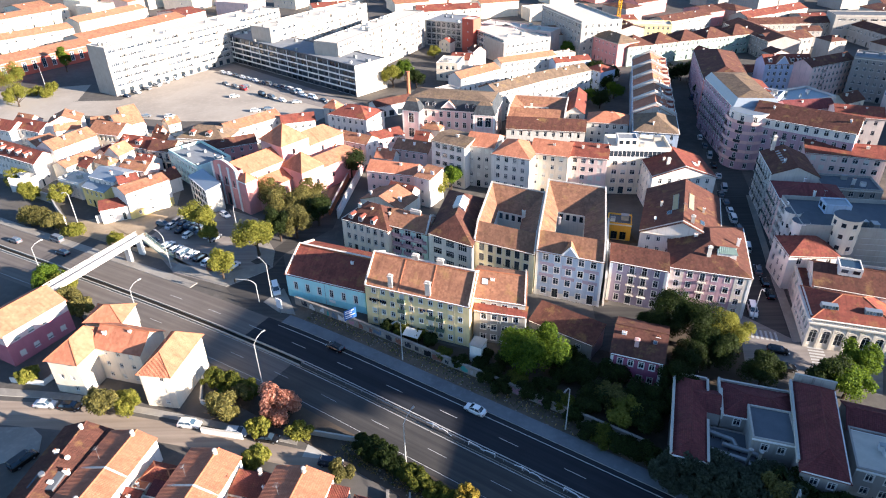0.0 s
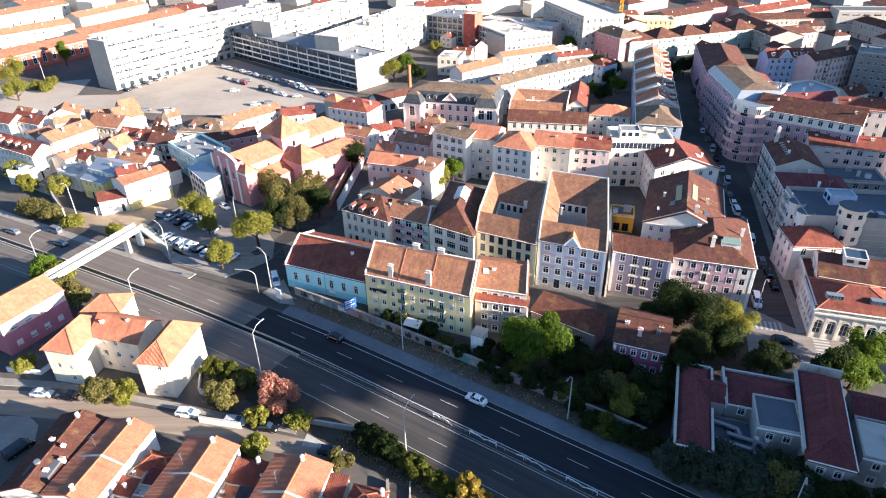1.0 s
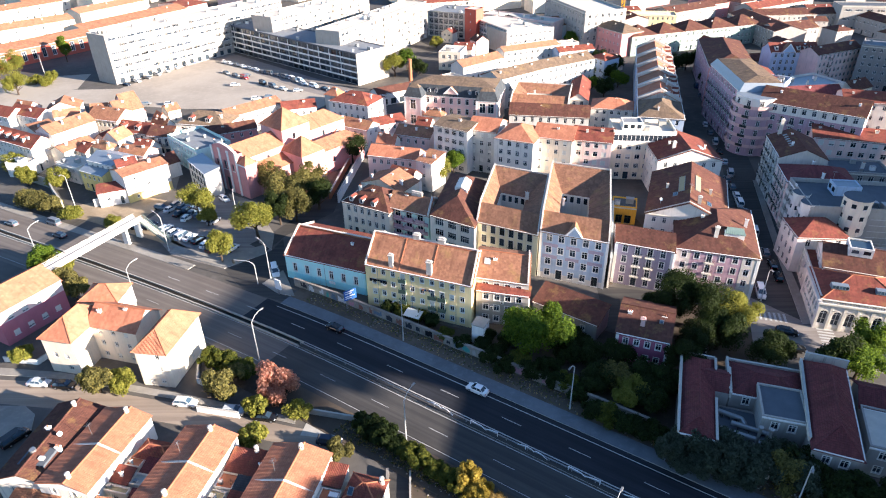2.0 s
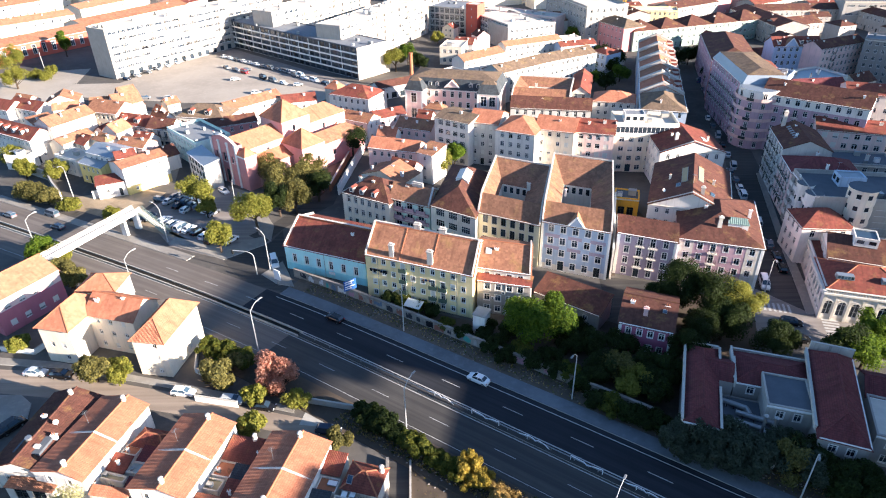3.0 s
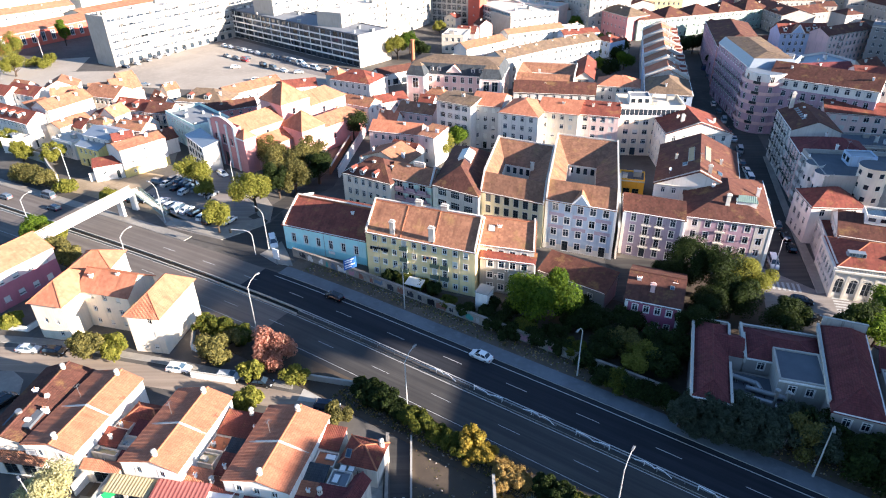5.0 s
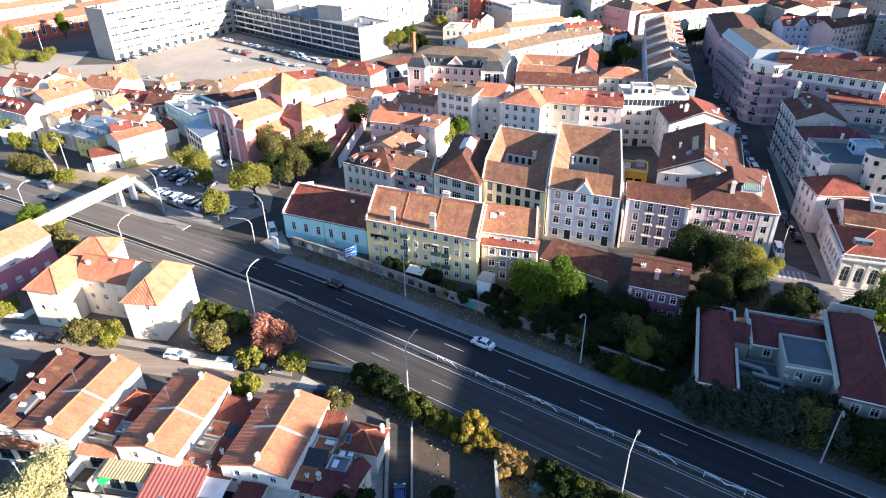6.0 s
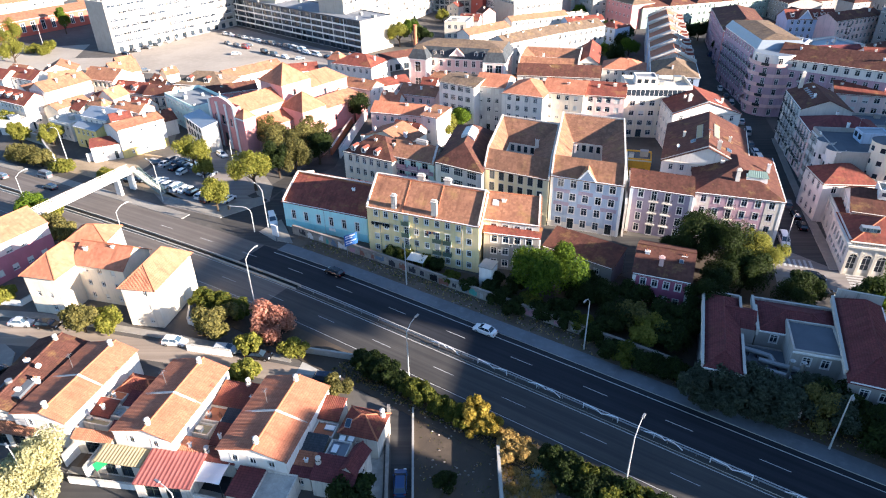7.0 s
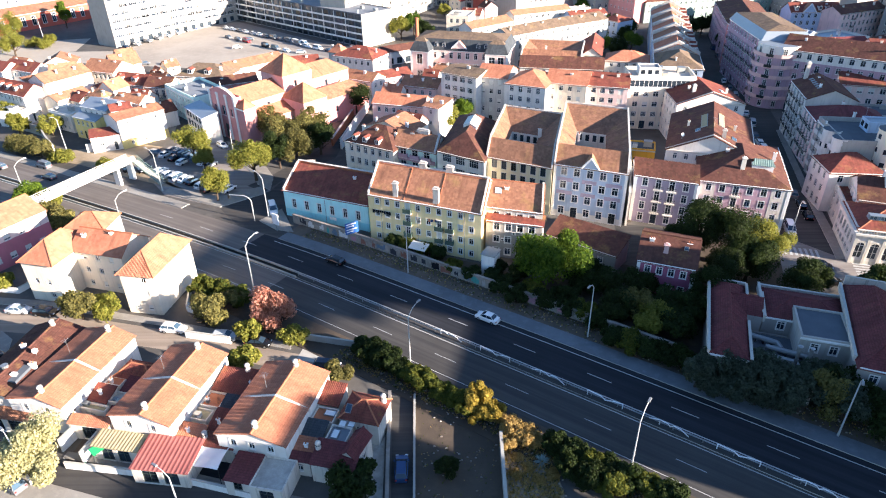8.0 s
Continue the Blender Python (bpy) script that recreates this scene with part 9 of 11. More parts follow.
house(202.1, 333.7, 14.8, 10.1, 10.4, 11.5, 'hip', 1.9, 'dark', 'stonegrey', 4, 3.9, (0.9, 1.3), 'grey house behind the tall blocks with a dark red roof', surround=False, cornice=False, ground='', chimneys=1)
house(165.8, 319.2, 12.8, 9.8, 8.1, 9.2, 'gabley', 1.8, 'dark', 'dim', 3, 3.3, (0.9, 1.3), 'grey house behind the tall blocks with a dark red roof', surround=False, cornice=False, ground='', chimneys=1)

# ---- particular buildings ----
def tower_roof(m, x0, y0, x1, y1, z, rise, mat, over=0.4, ribs=0.0):
    c = ((x0 + x1) / 2, (y0 + y1) / 2, z + rise)
    e = [(x0 - over, y0 - over, z), (x1 + over, y0 - over, z), (x1 + over, y1 + over, z), (x0 - over, y1 + over, z)]
    for i in range(4):
        slope(m, [e[i], e[(i + 1) % 4], c], mat, ribs)
        ridge_cap(m, e[i], c, CLAYPLAIN, 0.12)


def church(x, y, ang):
    """Front along local x, nave running back along y. Salmon render, white pilasters, orange roofs."""
    e = base("church", pose(x, y, 0, 0, 0, ang), "salmon pink church with white pilasters and orange tiled roofs", "church")
    pk, wh, ti = WALLS["salmon"], WALLS["blush"], ROOFS_FAR["bright"]
    f = Mesh(pk)
    fw, fh = 13.0, 13.4
    holes = [(5.5, 0.1, 7.5, 4.6), (5.6, 7.2, 7.4, 10.0), (1.9, 7.4, 3.1, 9.6), (9.9, 7.4, 11.1, 9.6)]
    facade(f, fw, fh, holes, pk, lambda u, i, v: (u, i, v), 0.5)
    facade(f, 2.2, fh, [], pk, lambda u, i, v: (0, 2.2 - u, v))
    facade(f, 2.2, fh, [], pk, lambda u, i, v: (fw, u, v))
    f.poly([(fw, 2.2, 0), (0, 2.2, 0), (0, 2.2, fh), (fw, 2.2, fh)], pk)
    # curved gable
    pts = [(0, fh)] + [(fw * (0.5 - 0.5 * math.cos(math.pi * k / 12)), fh + 1.9 * math.sin(math.pi * k / 12) ** 2.2) for k in range(1, 12)] + [(fw, fh)]
    f.poly([(u, 0, v) for u, v in pts], pk)
    f.poly([(u, 0.7, v) for u, v in pts][::-1], pk)
    for (a, b), (c, d) in zip(pts, pts[1:]):
        f.poly([(a, -0.12, b), (c, -0.12, d), (c, 0.75, d), (a, 0.75, b)], WHITE)
    f.object("front_wall", e)
    for u in (-0.1, 3.9, 8.3, 12.3):
        p = Mesh(WHITE)
        p.box(u, -0.22, 0, u + 0.8, 0.05, fh + 0.1, WHITE)
        p.box(u - 0.1, -0.32, fh - 0.5, u + 0.9, 0.05, fh + 0.15, WHITE)
        p.object("pilaster", e)
    d = Mesh(FRAMEDARK)
    d.box(5.5, 0.35, 0.1, 7.5, 0.45, 4.6, FRAMEDARK)
    d.object("door", e, "dark wooden church door")
    for u0, v0, u1, v1 in holes[1:]:
        w = Mesh(GLASS)
        w.box(u0, 0.3, v0, u1, 0.36, v1, GLASS)
        w.box(u0 - 0.2, -0.08, v0 - 0.2, u1 + 0.2, 0.02, v0, WHITE)
        w.box((u0 + u1) / 2 - 0.04, 0.25, v0, (u0 + u1) / 2 + 0.04, 0.34, v1, FRAME)
        w.object("window", e)
    c = Mesh(STONE)
    c.beam((fw / 2, 0.3, fh + 1.8), (fw / 2, 0.3, fh + 3.4), 0.12, STONE)
    c.beam((fw / 2 - 0.5, 0.3, fh + 2.9), (fw / 2 + 0.5, 0.3, fh + 2.9), 0.1, STONE)
    c.object("cross", e)
    # nave, aisles, transept, crossing tower
    def block(x0, y0, x1, y1, h, wall, wins=(), name="wall"):
        m = Mesh(wall)
        facade(m, x1 - x0, h, [], wall, lambda u, i, v: (x0 + u, y0 + i, v))
        facade(m, y1 - y0, h, [(a, b, a + 1.0, b + 1.8) for a, b in wins], wall, lambda u, i, v: (x1 - i, y0 + u, v))
        facade(m, x1 - x0, h, [], wall, lambda u, i, v: (x1 - u, y1 - i, v))
        facade(m, y1 - y0, h, [], wall, lambda u, i, v: (x0 + i, y1 - u, v))
        m.object(name, e)
        for a, b in wins:
            g = Mesh(GLASS)
            g.box(x1 - 0.25, y0 + a, b, x1 - 0.2, y0 + a + 1.0, b + 1.8, GLASS)
            g.box(x1 - 0.04, y0 + a - 0.15, b - 0.15, x1 + 0.05, y0 + a + 1.15, b, WHITE)
            g.object("window", e)
    block(0.8, 2.2, 12.2, 18.0, 11.0, wh, ((4, 7.5), (9, 7.5)))
    r = Mesh()
    def nave_roof(m):
        slope(m, [(0.4, 18.0, 10.9), (0.4, 2.2, 10.9), (6.5, 2.2, 14.0), (6.5, 18.0, 14.0)], ti)
        slope(m, [(12.6, 2.2, 10.9), (12.6, 18.0, 10.9), (6.5, 18.0, 14.0), (6.5, 2.2, 14.0)], ti)
        ridge_cap(m, (6.5, 2.2, 14.0), (6.5, 18, 14.0), CLAYPLAIN)
    nave_roof(r)
    r.object("nave_roof", e)
    block(12.2, 4.0, 17.0, 17.0, 6.5, wh)
    r = Mesh()
    slope(r, [(17.4, 3.8, 6.4), (17.4, 17.0, 6.4), (12.2, 17.0, 8.6), (12.2, 3.8, 8.6)], ti)
    r.object("aisle_roof", e)
    block(1.0, 18.0, 12.0, 29.0, 15.5, wh, ((4, 11.5),), "crossing_wall")
    r = Mesh()
    tower_roof(r, 1.0, 18.0, 12.0, 29.0, 15.4, 5.0, ti)
    r.object("crossing_roof", e)
    block(12.0, 17.0, 22.0, 26.0, 9.5, wh, ((5.5, 3.5),), "transept_wall")
    r = Mesh()
    tower_roof(r, 12.0, 17.0, 22.0, 26.0, 9.4, 4.4, ti)
    r.object("transept_roof", e)
    block(12.0, 26.0, 21.0, 44.0, 8.0, pk, ((4, 3.2), (11, 3.2)), "chancel_wall")
    r = Mesh()
    slope(r, [(21.5, 26.0, 7.9), (21.5, 44.4, 7.9), (16.5, 40.0, 10.4), (16.5, 26.0, 10.4)], ROOFS_FAR["clay"])
    slope(r, [(21.5, 44.4, 7.9), (11.6, 44.4, 7.9), (16.5, 40.0, 10.4)], ROOFS_FAR["clay"])
    slope(r, [(11.6, 44.4, 7.9), (11.6, 26.0, 7.9), (16.5, 26.0, 10.4), (16.5, 40.0, 10.4)], ROOFS_FAR["clay"])
    r.object("chancel_roof", e)
    block(1.0, 29.0, 12.0, 44.0, 12.5, wh, ((5, 9.0),), "choir_wall")
    r = Mesh()
    slope(r, [(12.5, 29.0, 12.4), (12.5, 44.4, 12.4), (6.5, 40.0, 15.6), (6.5, 29.0, 15.6)], ti)
    slope(r, [(12.5, 44.4, 12.4), (0.5, 44.4, 12.4), (6.5, 40.0, 15.6)], ti)
    slope(r, [(0.5, 44.4, 12.4), (0.5, 29.0, 12.4), (6.5, 29.0, 15.6), (6.5, 40.0, 15.6)], ti)
    r.object("choir_roof", e)
    # low forecourt wall and belfry stub
    t = Mesh(pk)
    t.box(13.0, 0.0, 0, 17.0, 4.0, 10.5, pk)
    t.box(12.9, -0.15, 10.2, 17.2, 4.1, 10.7, WHITE)
    t.object("side_tower", e)
    r = Mesh()
    tower_roof(r, 13.0, 0.0, 17.0, 4.0, 10.7, 2.4, ti, 0.2)
    r.object("side_tower_roof", e)
    return e


church(-71.5, 183.4, -40)


def round_corner(x, y, r, h, floors):
    """The rounded corner of the pink block, with a balcony ring at each storey."""
    e = base("corner_building", pose(x, y, 0), "rounded pink street corner with ringed balconies", "apartment block")
    n = 20
    m = Mesh(WALLS["pink"])
    fh = h / floors
    for k in range(floors):
        for i in range(n):
            a, b = 2 * math.pi * i / n, 2 * math.pi * (i + 1) / n
            P = lambda t, z, q=r: (q * math.cos(t), q * math.sin(t), z)
            z0, z1 = k * fh, (k + 1) * fh
            wl = WALLS["white"] if k == floors - 1 else WALLS["pink"]
            m.poly([P(a, z0), P(b, z0), P(b, z1), P(a, z1)], wl)
    m.poly([(r * math.cos(2 * math.pi * i / n), r * math.sin(2 * math.pi * i / n), h) for i in range(n)], ZINC)
    m.object("wall", e)
    for k in range(1, floors):
        b = Mesh(PINKTRIM)
        for i in range(n):
            a, c = 2 * math.pi * i / n, 2 * math.pi * (i + 1) / n
            for q0, q1, z0, z1, mt in ((r, r + 0.9, k * fh - 0.1, k * fh + 0.1, PINKTRIM), (r + 0.8, r + 0.9, k * fh + 0.1, k * fh + 0.95, PINKTRIM if i % 4 else IRON)):
                P = lambda t, q, z: (q * math.cos(t), q * math.sin(t), z)
                b.poly([P(a, q0, z1), P(a, q1, z1), P(c, q1, z1), P(c, q0, z1)], mt)
                b.poly([P(a, q1, z0), P(c, q1, z0), P(c, q1, z1), P(a, q1, z1)], mt)
                b.poly([P(a, q0, z0), P(a, q1, z0), P(c, q1, z0), P(c, q0, z0)][::-1], mt)
                b.poly([P(c, q0, z0), P(a, q0, z0), P(a, q0, z1), P(c, q0, z1)], mt)
        b.object("balcony", e)
    for k in range(floors):
        for i in range(0, n, 2):
            a = 2 * math.pi * (i + 0.5) / n
            wm, pm = window_mesh(1.2, 1.9, "cas", WHITE, False)
            o = new("window", wm)
            o.parent = e
            px_, py_ = (r + 0.02) * math.cos(a), (r + 0.02) * math.sin(a)
            o.matrix_local = pose(px_, py_, k * fh + 0.7, 0, 0, math.degrees(a) + 90) @ Matrix.Translation((-0.6, -0.12, 0))
            q = new("pane", pm)
            q.parent = o
    return e


round_corner(104.5, 206.0, 6.5, 19.5, 6)


def footbridge(x0, y0, x1, y1, z=5.2):
    """White steel and concrete footbridge over the highway, with rails and a stair."""
    L = math.hypot(x1 - x0, y1 - y0)
    e = base("footbridge", pose(x0, y0, 0, 0, 0, math.degrees(math.atan2(y1 - y0, x1 - x0))), "white footbridge with railings over the highway", "bridge")
    d = Mesh(CONC)
    d.box(-6, -1.4, z - 0.45, L, 1.4, z, WHITE)
    d.object("deck", e, "white concrete bridge deck")
    for s in (-1, 1):
        r = Mesh(WHITE)
        r.box(-6, s * 1.4 - 0.06, z, L, s * 1.4 + 0.06, z + 0.35, WHITE)
        for zz in (0.65, 1.05):
            r.beam((-6, s * 1.4, z + zz), (L, s * 1.4, z + zz), 0.05, WHITE)
        r.object("railing", e)
        for i in range(int(L / 1.8) + 1):
            p = Mesh(WHITE)
            p.beam((i * 1.8, s * 1.4, z + 0.3), (i * 1.8, s * 1.4, z + 1.05), 0.04, WHITE, 5)
            p.object("rail_post", e)
    for x in (L - 1.0, L - 5.2):
        p = Mesh(WHITE)
        p.box(x - 0.4, -0.9, 0, x + 0.4, 0.9, z - 0.45, WHITE, 0.05)
        p.object("pier", e)
    for k in range(20):
        st = Mesh(CONC)
        st.box(L - 1.2, -1.4 - 0.42 * (k + 1), z - z / 20 * (k + 1) - 0.12, L + 0.6, -1.4 - 0.42 * k, z - z / 20 * (k + 1) + 0.06, CONC)
        st.object("step", e)
    wk = Mesh(DECKGREY)
    wk.box(-5.9, -1.3, z + 0.004, L - 0.1, 1.3, z + 0.03, DECKGREY)
    wk.object("walkway", e, "grey worn walkway of the bridge")
    for u in (L - 1.2, L + 0.6):
        h = Mesh(COPPER)
        h.beam((u, -1.4, z + 1.0), (u, -1.4 - 8.4, 1.0), 0.05, COPPER)
        h.beam((u, -1.4, z + 0.2), (u, -1.4 - 8.4, 0.2), 0.12, COPPER)
        h.object("stair_rail", e)
    return e


footbridge(-93.3, 127.5, -82.7, 151.3)


def low_wall(pts, h, w, mat, label, name="garden_wall"):
    m = Mesh(mat)
    for (a, b), (c, d) in zip(pts, pts[1:]):
        v = Vector((c - a, d - b)).normalized()
        n = Vector((-v.y, v.x)) * w / 2
        q = [Vector((a, b)) + n, Vector((a, b)) - n, Vector((c, d)) - n, Vector((c, d)) + n]
        lo, hi = [(*p, 0) for p in q], [(*p, h) for p in q]
        m.poly(hi, mat)
        for i in range(4):
            j = (i + 1) % 4
            m.poly([lo[i], lo[j], hi[j], hi[i]], mat)
        k = [Vector((a, b)) + n * 1.2, Vector((a, b)) - n * 1.2, Vector((c, d)) - n * 1.2, Vector((c, d)) + n * 1.2]
        lo, hi = [(*p, h + 0.004) for p in k], [(*p, h + 0.1) for p in k]
        cap = mat if mat in (RUBBLE, CONC) else KERB
        m.poly(hi, cap)
        for i in range(4):
            j = (i + 1) % 4
            m.poly([lo[i], lo[j], hi[j], hi[i]], cap)
    return tagged(m.object(name), label, "wall", kind="structure")


SIGNBLUE = plain("sign_blue", "2a62a8", 0.5, vary=0.08, bump=0)
SIGNWHITE = plain("sign_white", "e8e8e6", 0.5, vary=0.05, bump=0)
CRANEYELLOW = plain("crane_yellow", "d8a021", 0.6, vary=0.2)


def road_sign(x, y, ang):
    """A blue direction sign on two posts; its unreadable lines are white bars."""
    e = base("road_sign", pose(x, y, 0, 0, 0, ang + 20), "blue direction sign with white lines on two posts", "road sign")
    for u in (-1.2, 1.2):
        p = Mesh(GALV)
        p.beam((u * 0.85, 0.1, 0), (u * 0.85, 0.1, 4.9), 0.08, GALV)
        p.object("post", e)
    b = Mesh(SIGNBLUE)
    b.box(-1.5, -0.05, 2.4, 1.5, 0.03, 5.0, SIGNBLUE)
    b.object("panel", e)
    for z, w in ((4.5, 2.2), (4.0, 1.7), (3.3, 2.4), (2.8, 1.5)):
        s = Mesh(SIGNWHITE)
        s.box(-1.25, -0.07, z, -1.25 + w, -0.054, z + 0.26, SIGNWHITE)
        s.object("text_bar", e)
    return e


def signal_arm(x, y, ang):
    e = base("traffic_signal", pose(x, y, 0, 0, 0, ang), "grey curved traffic signal arm over the side road", "traffic light")
    p = Mesh(LAMPGREY)
    p.beam((0, 0, 0), (0, 0, 5.0), 0.12, LAMPGREY, 8, 0.1)
    pts = [(2.0 - 2.0 * math.cos(k * math.pi / 8), 0, 5.0 + 1.2 * math.sin(k * math.pi / 8)) for k in range(5)] + [(5.5, 0, 6.0)]
    for a, b in zip(pts, pts[1:]):
        p.beam(a, b, 0.09, LAMPGREY)
    p.object("pole", e)
    s = Mesh(IRON)
    s.box(5.3, -0.2, 5.1, 5.7, 0.2, 6.1, IRON)
    s.object("signal_box", e)
    for k, c in enumerate((LIGHTRED, CRANEYELLOW, COPPER)):
        l = Mesh(c)
        l.beam((5.5, -0.2, 5.9 - 0.3 * k), (5.5, -0.26, 5.9 - 0.3 * k), 0.1, c, 8)
        l.object("lens", e)
    return e


def billboard_post(x, y, ang):
    e = base("advertising_sign", pose(x, y, 0, 0, 0, ang), "white panel on a short post beside the junction", "sign")
    p = Mesh(GALV)
    p.beam((0, 0, 0), (0, 0, 2.0), 0.12, GALV)
    p.object("post", e)
    b = Mesh(SIGNWHITE)
    b.box(-0.9, -0.12, 1.6, 0.9, 0.12, 4.2, SIGNWHITE)
    b.object("panel", e)
    return e


def crane(x, y):
    """Yellow lattice mast of a tower crane behind the roofs."""
    e = base("tower_crane", pose(x, y, 0), "yellow lattice tower crane mast", "crane")
    m = Mesh(CRANEYELLOW)
    H, r = 46.0, 0.8
    for sx in (-r, r):
        for sy in (-r, r):
            m.beam((sx, sy, 0), (sx, sy, H), 0.12, CRANEYELLOW, 4)
    for k in range(23):
        z = k * 2.0
        for a, b in (((-r, -r), (r, -r)), ((r, -r), (r, r)), ((r, r), (-r, r)), ((-r, r), (-r, -r))):
            m.beam((*a, z), (*b, z + 2.0), 0.06, CRANEYELLOW, 4)
            m.beam((*a, z), (*b, z), 0.05, CRANEYELLOW, 4)
    m.object("mast", e)
    return e


def brick_stack(x, y):
    e = base("chimney_stack", pose(x, y, 0), "round brick factory chimney", "chimney")
    m = Mesh(WALLS["brick"])
    m.beam((0, 0, 0), (0, 0, 15.0), 1.0, CLAYPLAIN, 14, 0.7)
    m.beam((0, 0, 15.0), (0, 0, 15.5), 0.85, CLAYPLAIN, 14, 0.85)
    m.object("shaft", e)
    return e


FRAMES = {}


def median_frame(s, kind):
    """Bent white tube frames standing along the median."""
    p, v, w = smooth_axis(s)
    m = pose(p.x, p.y, 0.16, 0, 0, math.degrees(math.atan2(v.y, v.x)))
    if kind in FRAMES:
        return copy_thing(FRAMES[kind], m)
    e = base("median_barrier", m, "bent white tube frame on the median strip", "barrier", "median frames")
    pts = [(0, 0, 0), (0, 0, 0.9), (2.2, 0, 0.75), (2.8, 0, 0.3), (4.0, 0, 0.75), (5.4, 0, 0.9), (5.4, 0, 0)] if kind else [(0, 0, 0.5), (1.5, 0, 0.9), (2.6, 0, 0.8), (3.0, 0, 0.4), (3.4, 0, 0.8), (4.4, 0, 0.7), (5.6, 0, 0.0)]
    t = Mesh(LAMPGREY)
    for a, b in zip(pts, pts[1:]):
        t.beam(a, b, 0.07, SIGNWHITE, 6)
    if not kind:
        t.beam((1.5, 0, 0), (1.5, 0, 0.9), 0.05, SIGNWHITE, 5)
    t.object("tube", e)
    FRAMES[kind] = e
    return e


LAWN = ground_mat("lawn_grass", ("3f5a24", "35491f", "56702e"), (0.3, 2.0, 14))

# retaining wall below the houses, with faded sprayed colours as plain panels
m = Mesh(RUBBLE)
ribbon("", 16.0, 16.45, 2.1, RUBBLE, s0=near_s(-34, 128), s1=near_s(38, 84), thick=2.1, mesh=m)
ribbon("", 15.94, 16.51, 2.22, RUBBLE, s0=near_s(-34, 128), s1=near_s(38, 84), thick=0.11, mesh=m)
verge_wall = tagged(m.object("verge_wall"), "long rubble stone wall with faded sprayed paint", "wall", kind="structure")
SPRAY = [plain("spray_" + k, c, 0.8, vary=0.5, scale=2.5) for k, c in (("black", "1d1d22"), ("rose", "b88894"), ("slate", "68798a"), ("white", "d6d4d0"), ("chalk", "a9a7a2"), ("charcoal", "3c3c42"), ("teal", "4fa095"), ("brick", "8a5f52"))]
rng = random.Random(5)
s = near_s(-33, 128)
while s < near_s(26, 94):
    ln = rng.uniform(0.7, 2.4)
    q = Mesh()
    mt = rng.choice(SPRAY)
    z0 = rng.uniform(0.15, 0.5)
    n = 5
    for k in range(n):
        a = s + ln * k / n
        pa, va, wa = smooth_axis(a)
        pb, vb, wb = smooth_axis(a + ln / n)
        A, B = pa + wa * 15.98, pb + wb * 15.98
        za, zb = z0 + rng.uniform(0, 0.3), rng.uniform(1.1, 1.95)
        q.poly([(*A, za), (*B, za), (*B, zb), (*A, zb)], mt)
    o = q.object("sprayed_panel", verge_wall)
    s += ln + rng.uniform(0.2, 1.8)


def shelter(x, y, ang):
    e = base("garden_shelter", pose(x, y, 0, 0, 0, ang), "white sheet roof shelter on thin posts", "shelter")
    r = Mesh(WHITE)
    slope(r, [(-1.9, -1.2, 2.2), (1.9, -1.2, 2.2), (1.9, 1.2, 2.7), (-1.9, 1.2, 2.7)], BLIND, 0.5, 0.03, 0.05)
    r.object("roof", e)
    for u in (-1.7, 1.7):
        for v, h in ((-1.0, 2.2), (1.0, 2.6)):
            p = Mesh(GALV)
            p.beam((u, v, 0), (u, v, h), 0.05, GALV, 5)
            p.object("post", e)
    return e


def white_hut(x, y, ang):
    e = base("utility_hut", pose(x, y, 0, 0, 0, ang), "tall white rendered hut between the houses", "hut")
    b = Mesh(WHITE)
    b.box(-1.3, 0, 0, 1.3, 3.0, 4.6, WHITE)
    b.object("wall", e)
    r = Mesh(CONC)
    r.box(-1.45, -0.15, 4.6, 1.45, 3.15, 4.8, CONC)
    r.object("roof", e)
    return e


def zebra(x, y, ang, n):
    e = new("road_marking")
    tagged(e, "white zebra crossing bars on asphalt", "road marking", kind="structure")
    e.matrix_world = pose(x, y, 0.018, 0, 0, ang)
    for i in range(n):
        b = Mesh(PAINT)
        b.poly([(-1.6, i * 1.0 - n / 2, 0), (1.6, i * 1.0 - n / 2, 0), (1.6, i * 1.0 - n / 2 + 0.5, 0), (-1.6, i * 1.0 - n / 2 + 0.5, 0)], PAINT)
        b.object("bar", e)
    return e


def shade_sail(x, y, ang):
    """White cloth stretched between four posts over a yard."""
    e = base("shade_sail", pose(x, y, 0, 0, 0, ang), "white shade sail stretched between posts over a yard", "awning")
    cs = [(-2.6, -1.6, 2.5), (2.4, -1.2, 2.7), (2.2, 2.8, 3.0), (-2.2, 3.2, 2.8)]
    c = Mesh(SIGNWHITE)
    n = 6
    at = lambda i, j: tuple(sum(k * w[a] for k, w in zip(((1 - i) * (1 - j), i * (1 - j), i * j, (1 - i) * j), cs)) - (0.9 * math.sin(math.pi * i) * math.sin(math.pi * j) if a == 2 else (0.35 * (0.5 - (i, j)[a]) * 4 * (i, j)[1 - a] * (1 - (i, j)[1 - a]) * -1)) for a in range(3))
    for i in range(n):
        for j in range(n):
            c.poly([at(i / n, j / n), at((i + 1) / n, j / n), at((i + 1) / n, (j + 1) / n), at(i / n, (j + 1) / n)], SIGNWHITE)
    c.object("cloth", e)
    for p in cs:
        m = Mesh(IRON)
        m.beam((p[0] * 1.05, p[1] * 1.05, 0), (p[0] * 1.05, p[1] * 1.05, p[2] + 0.1), 0.05, IRON)
        m.object("post", e)
    return e


AGAVE = plain("agave_leaf", "7f9088", 0.6, vary=0.3)


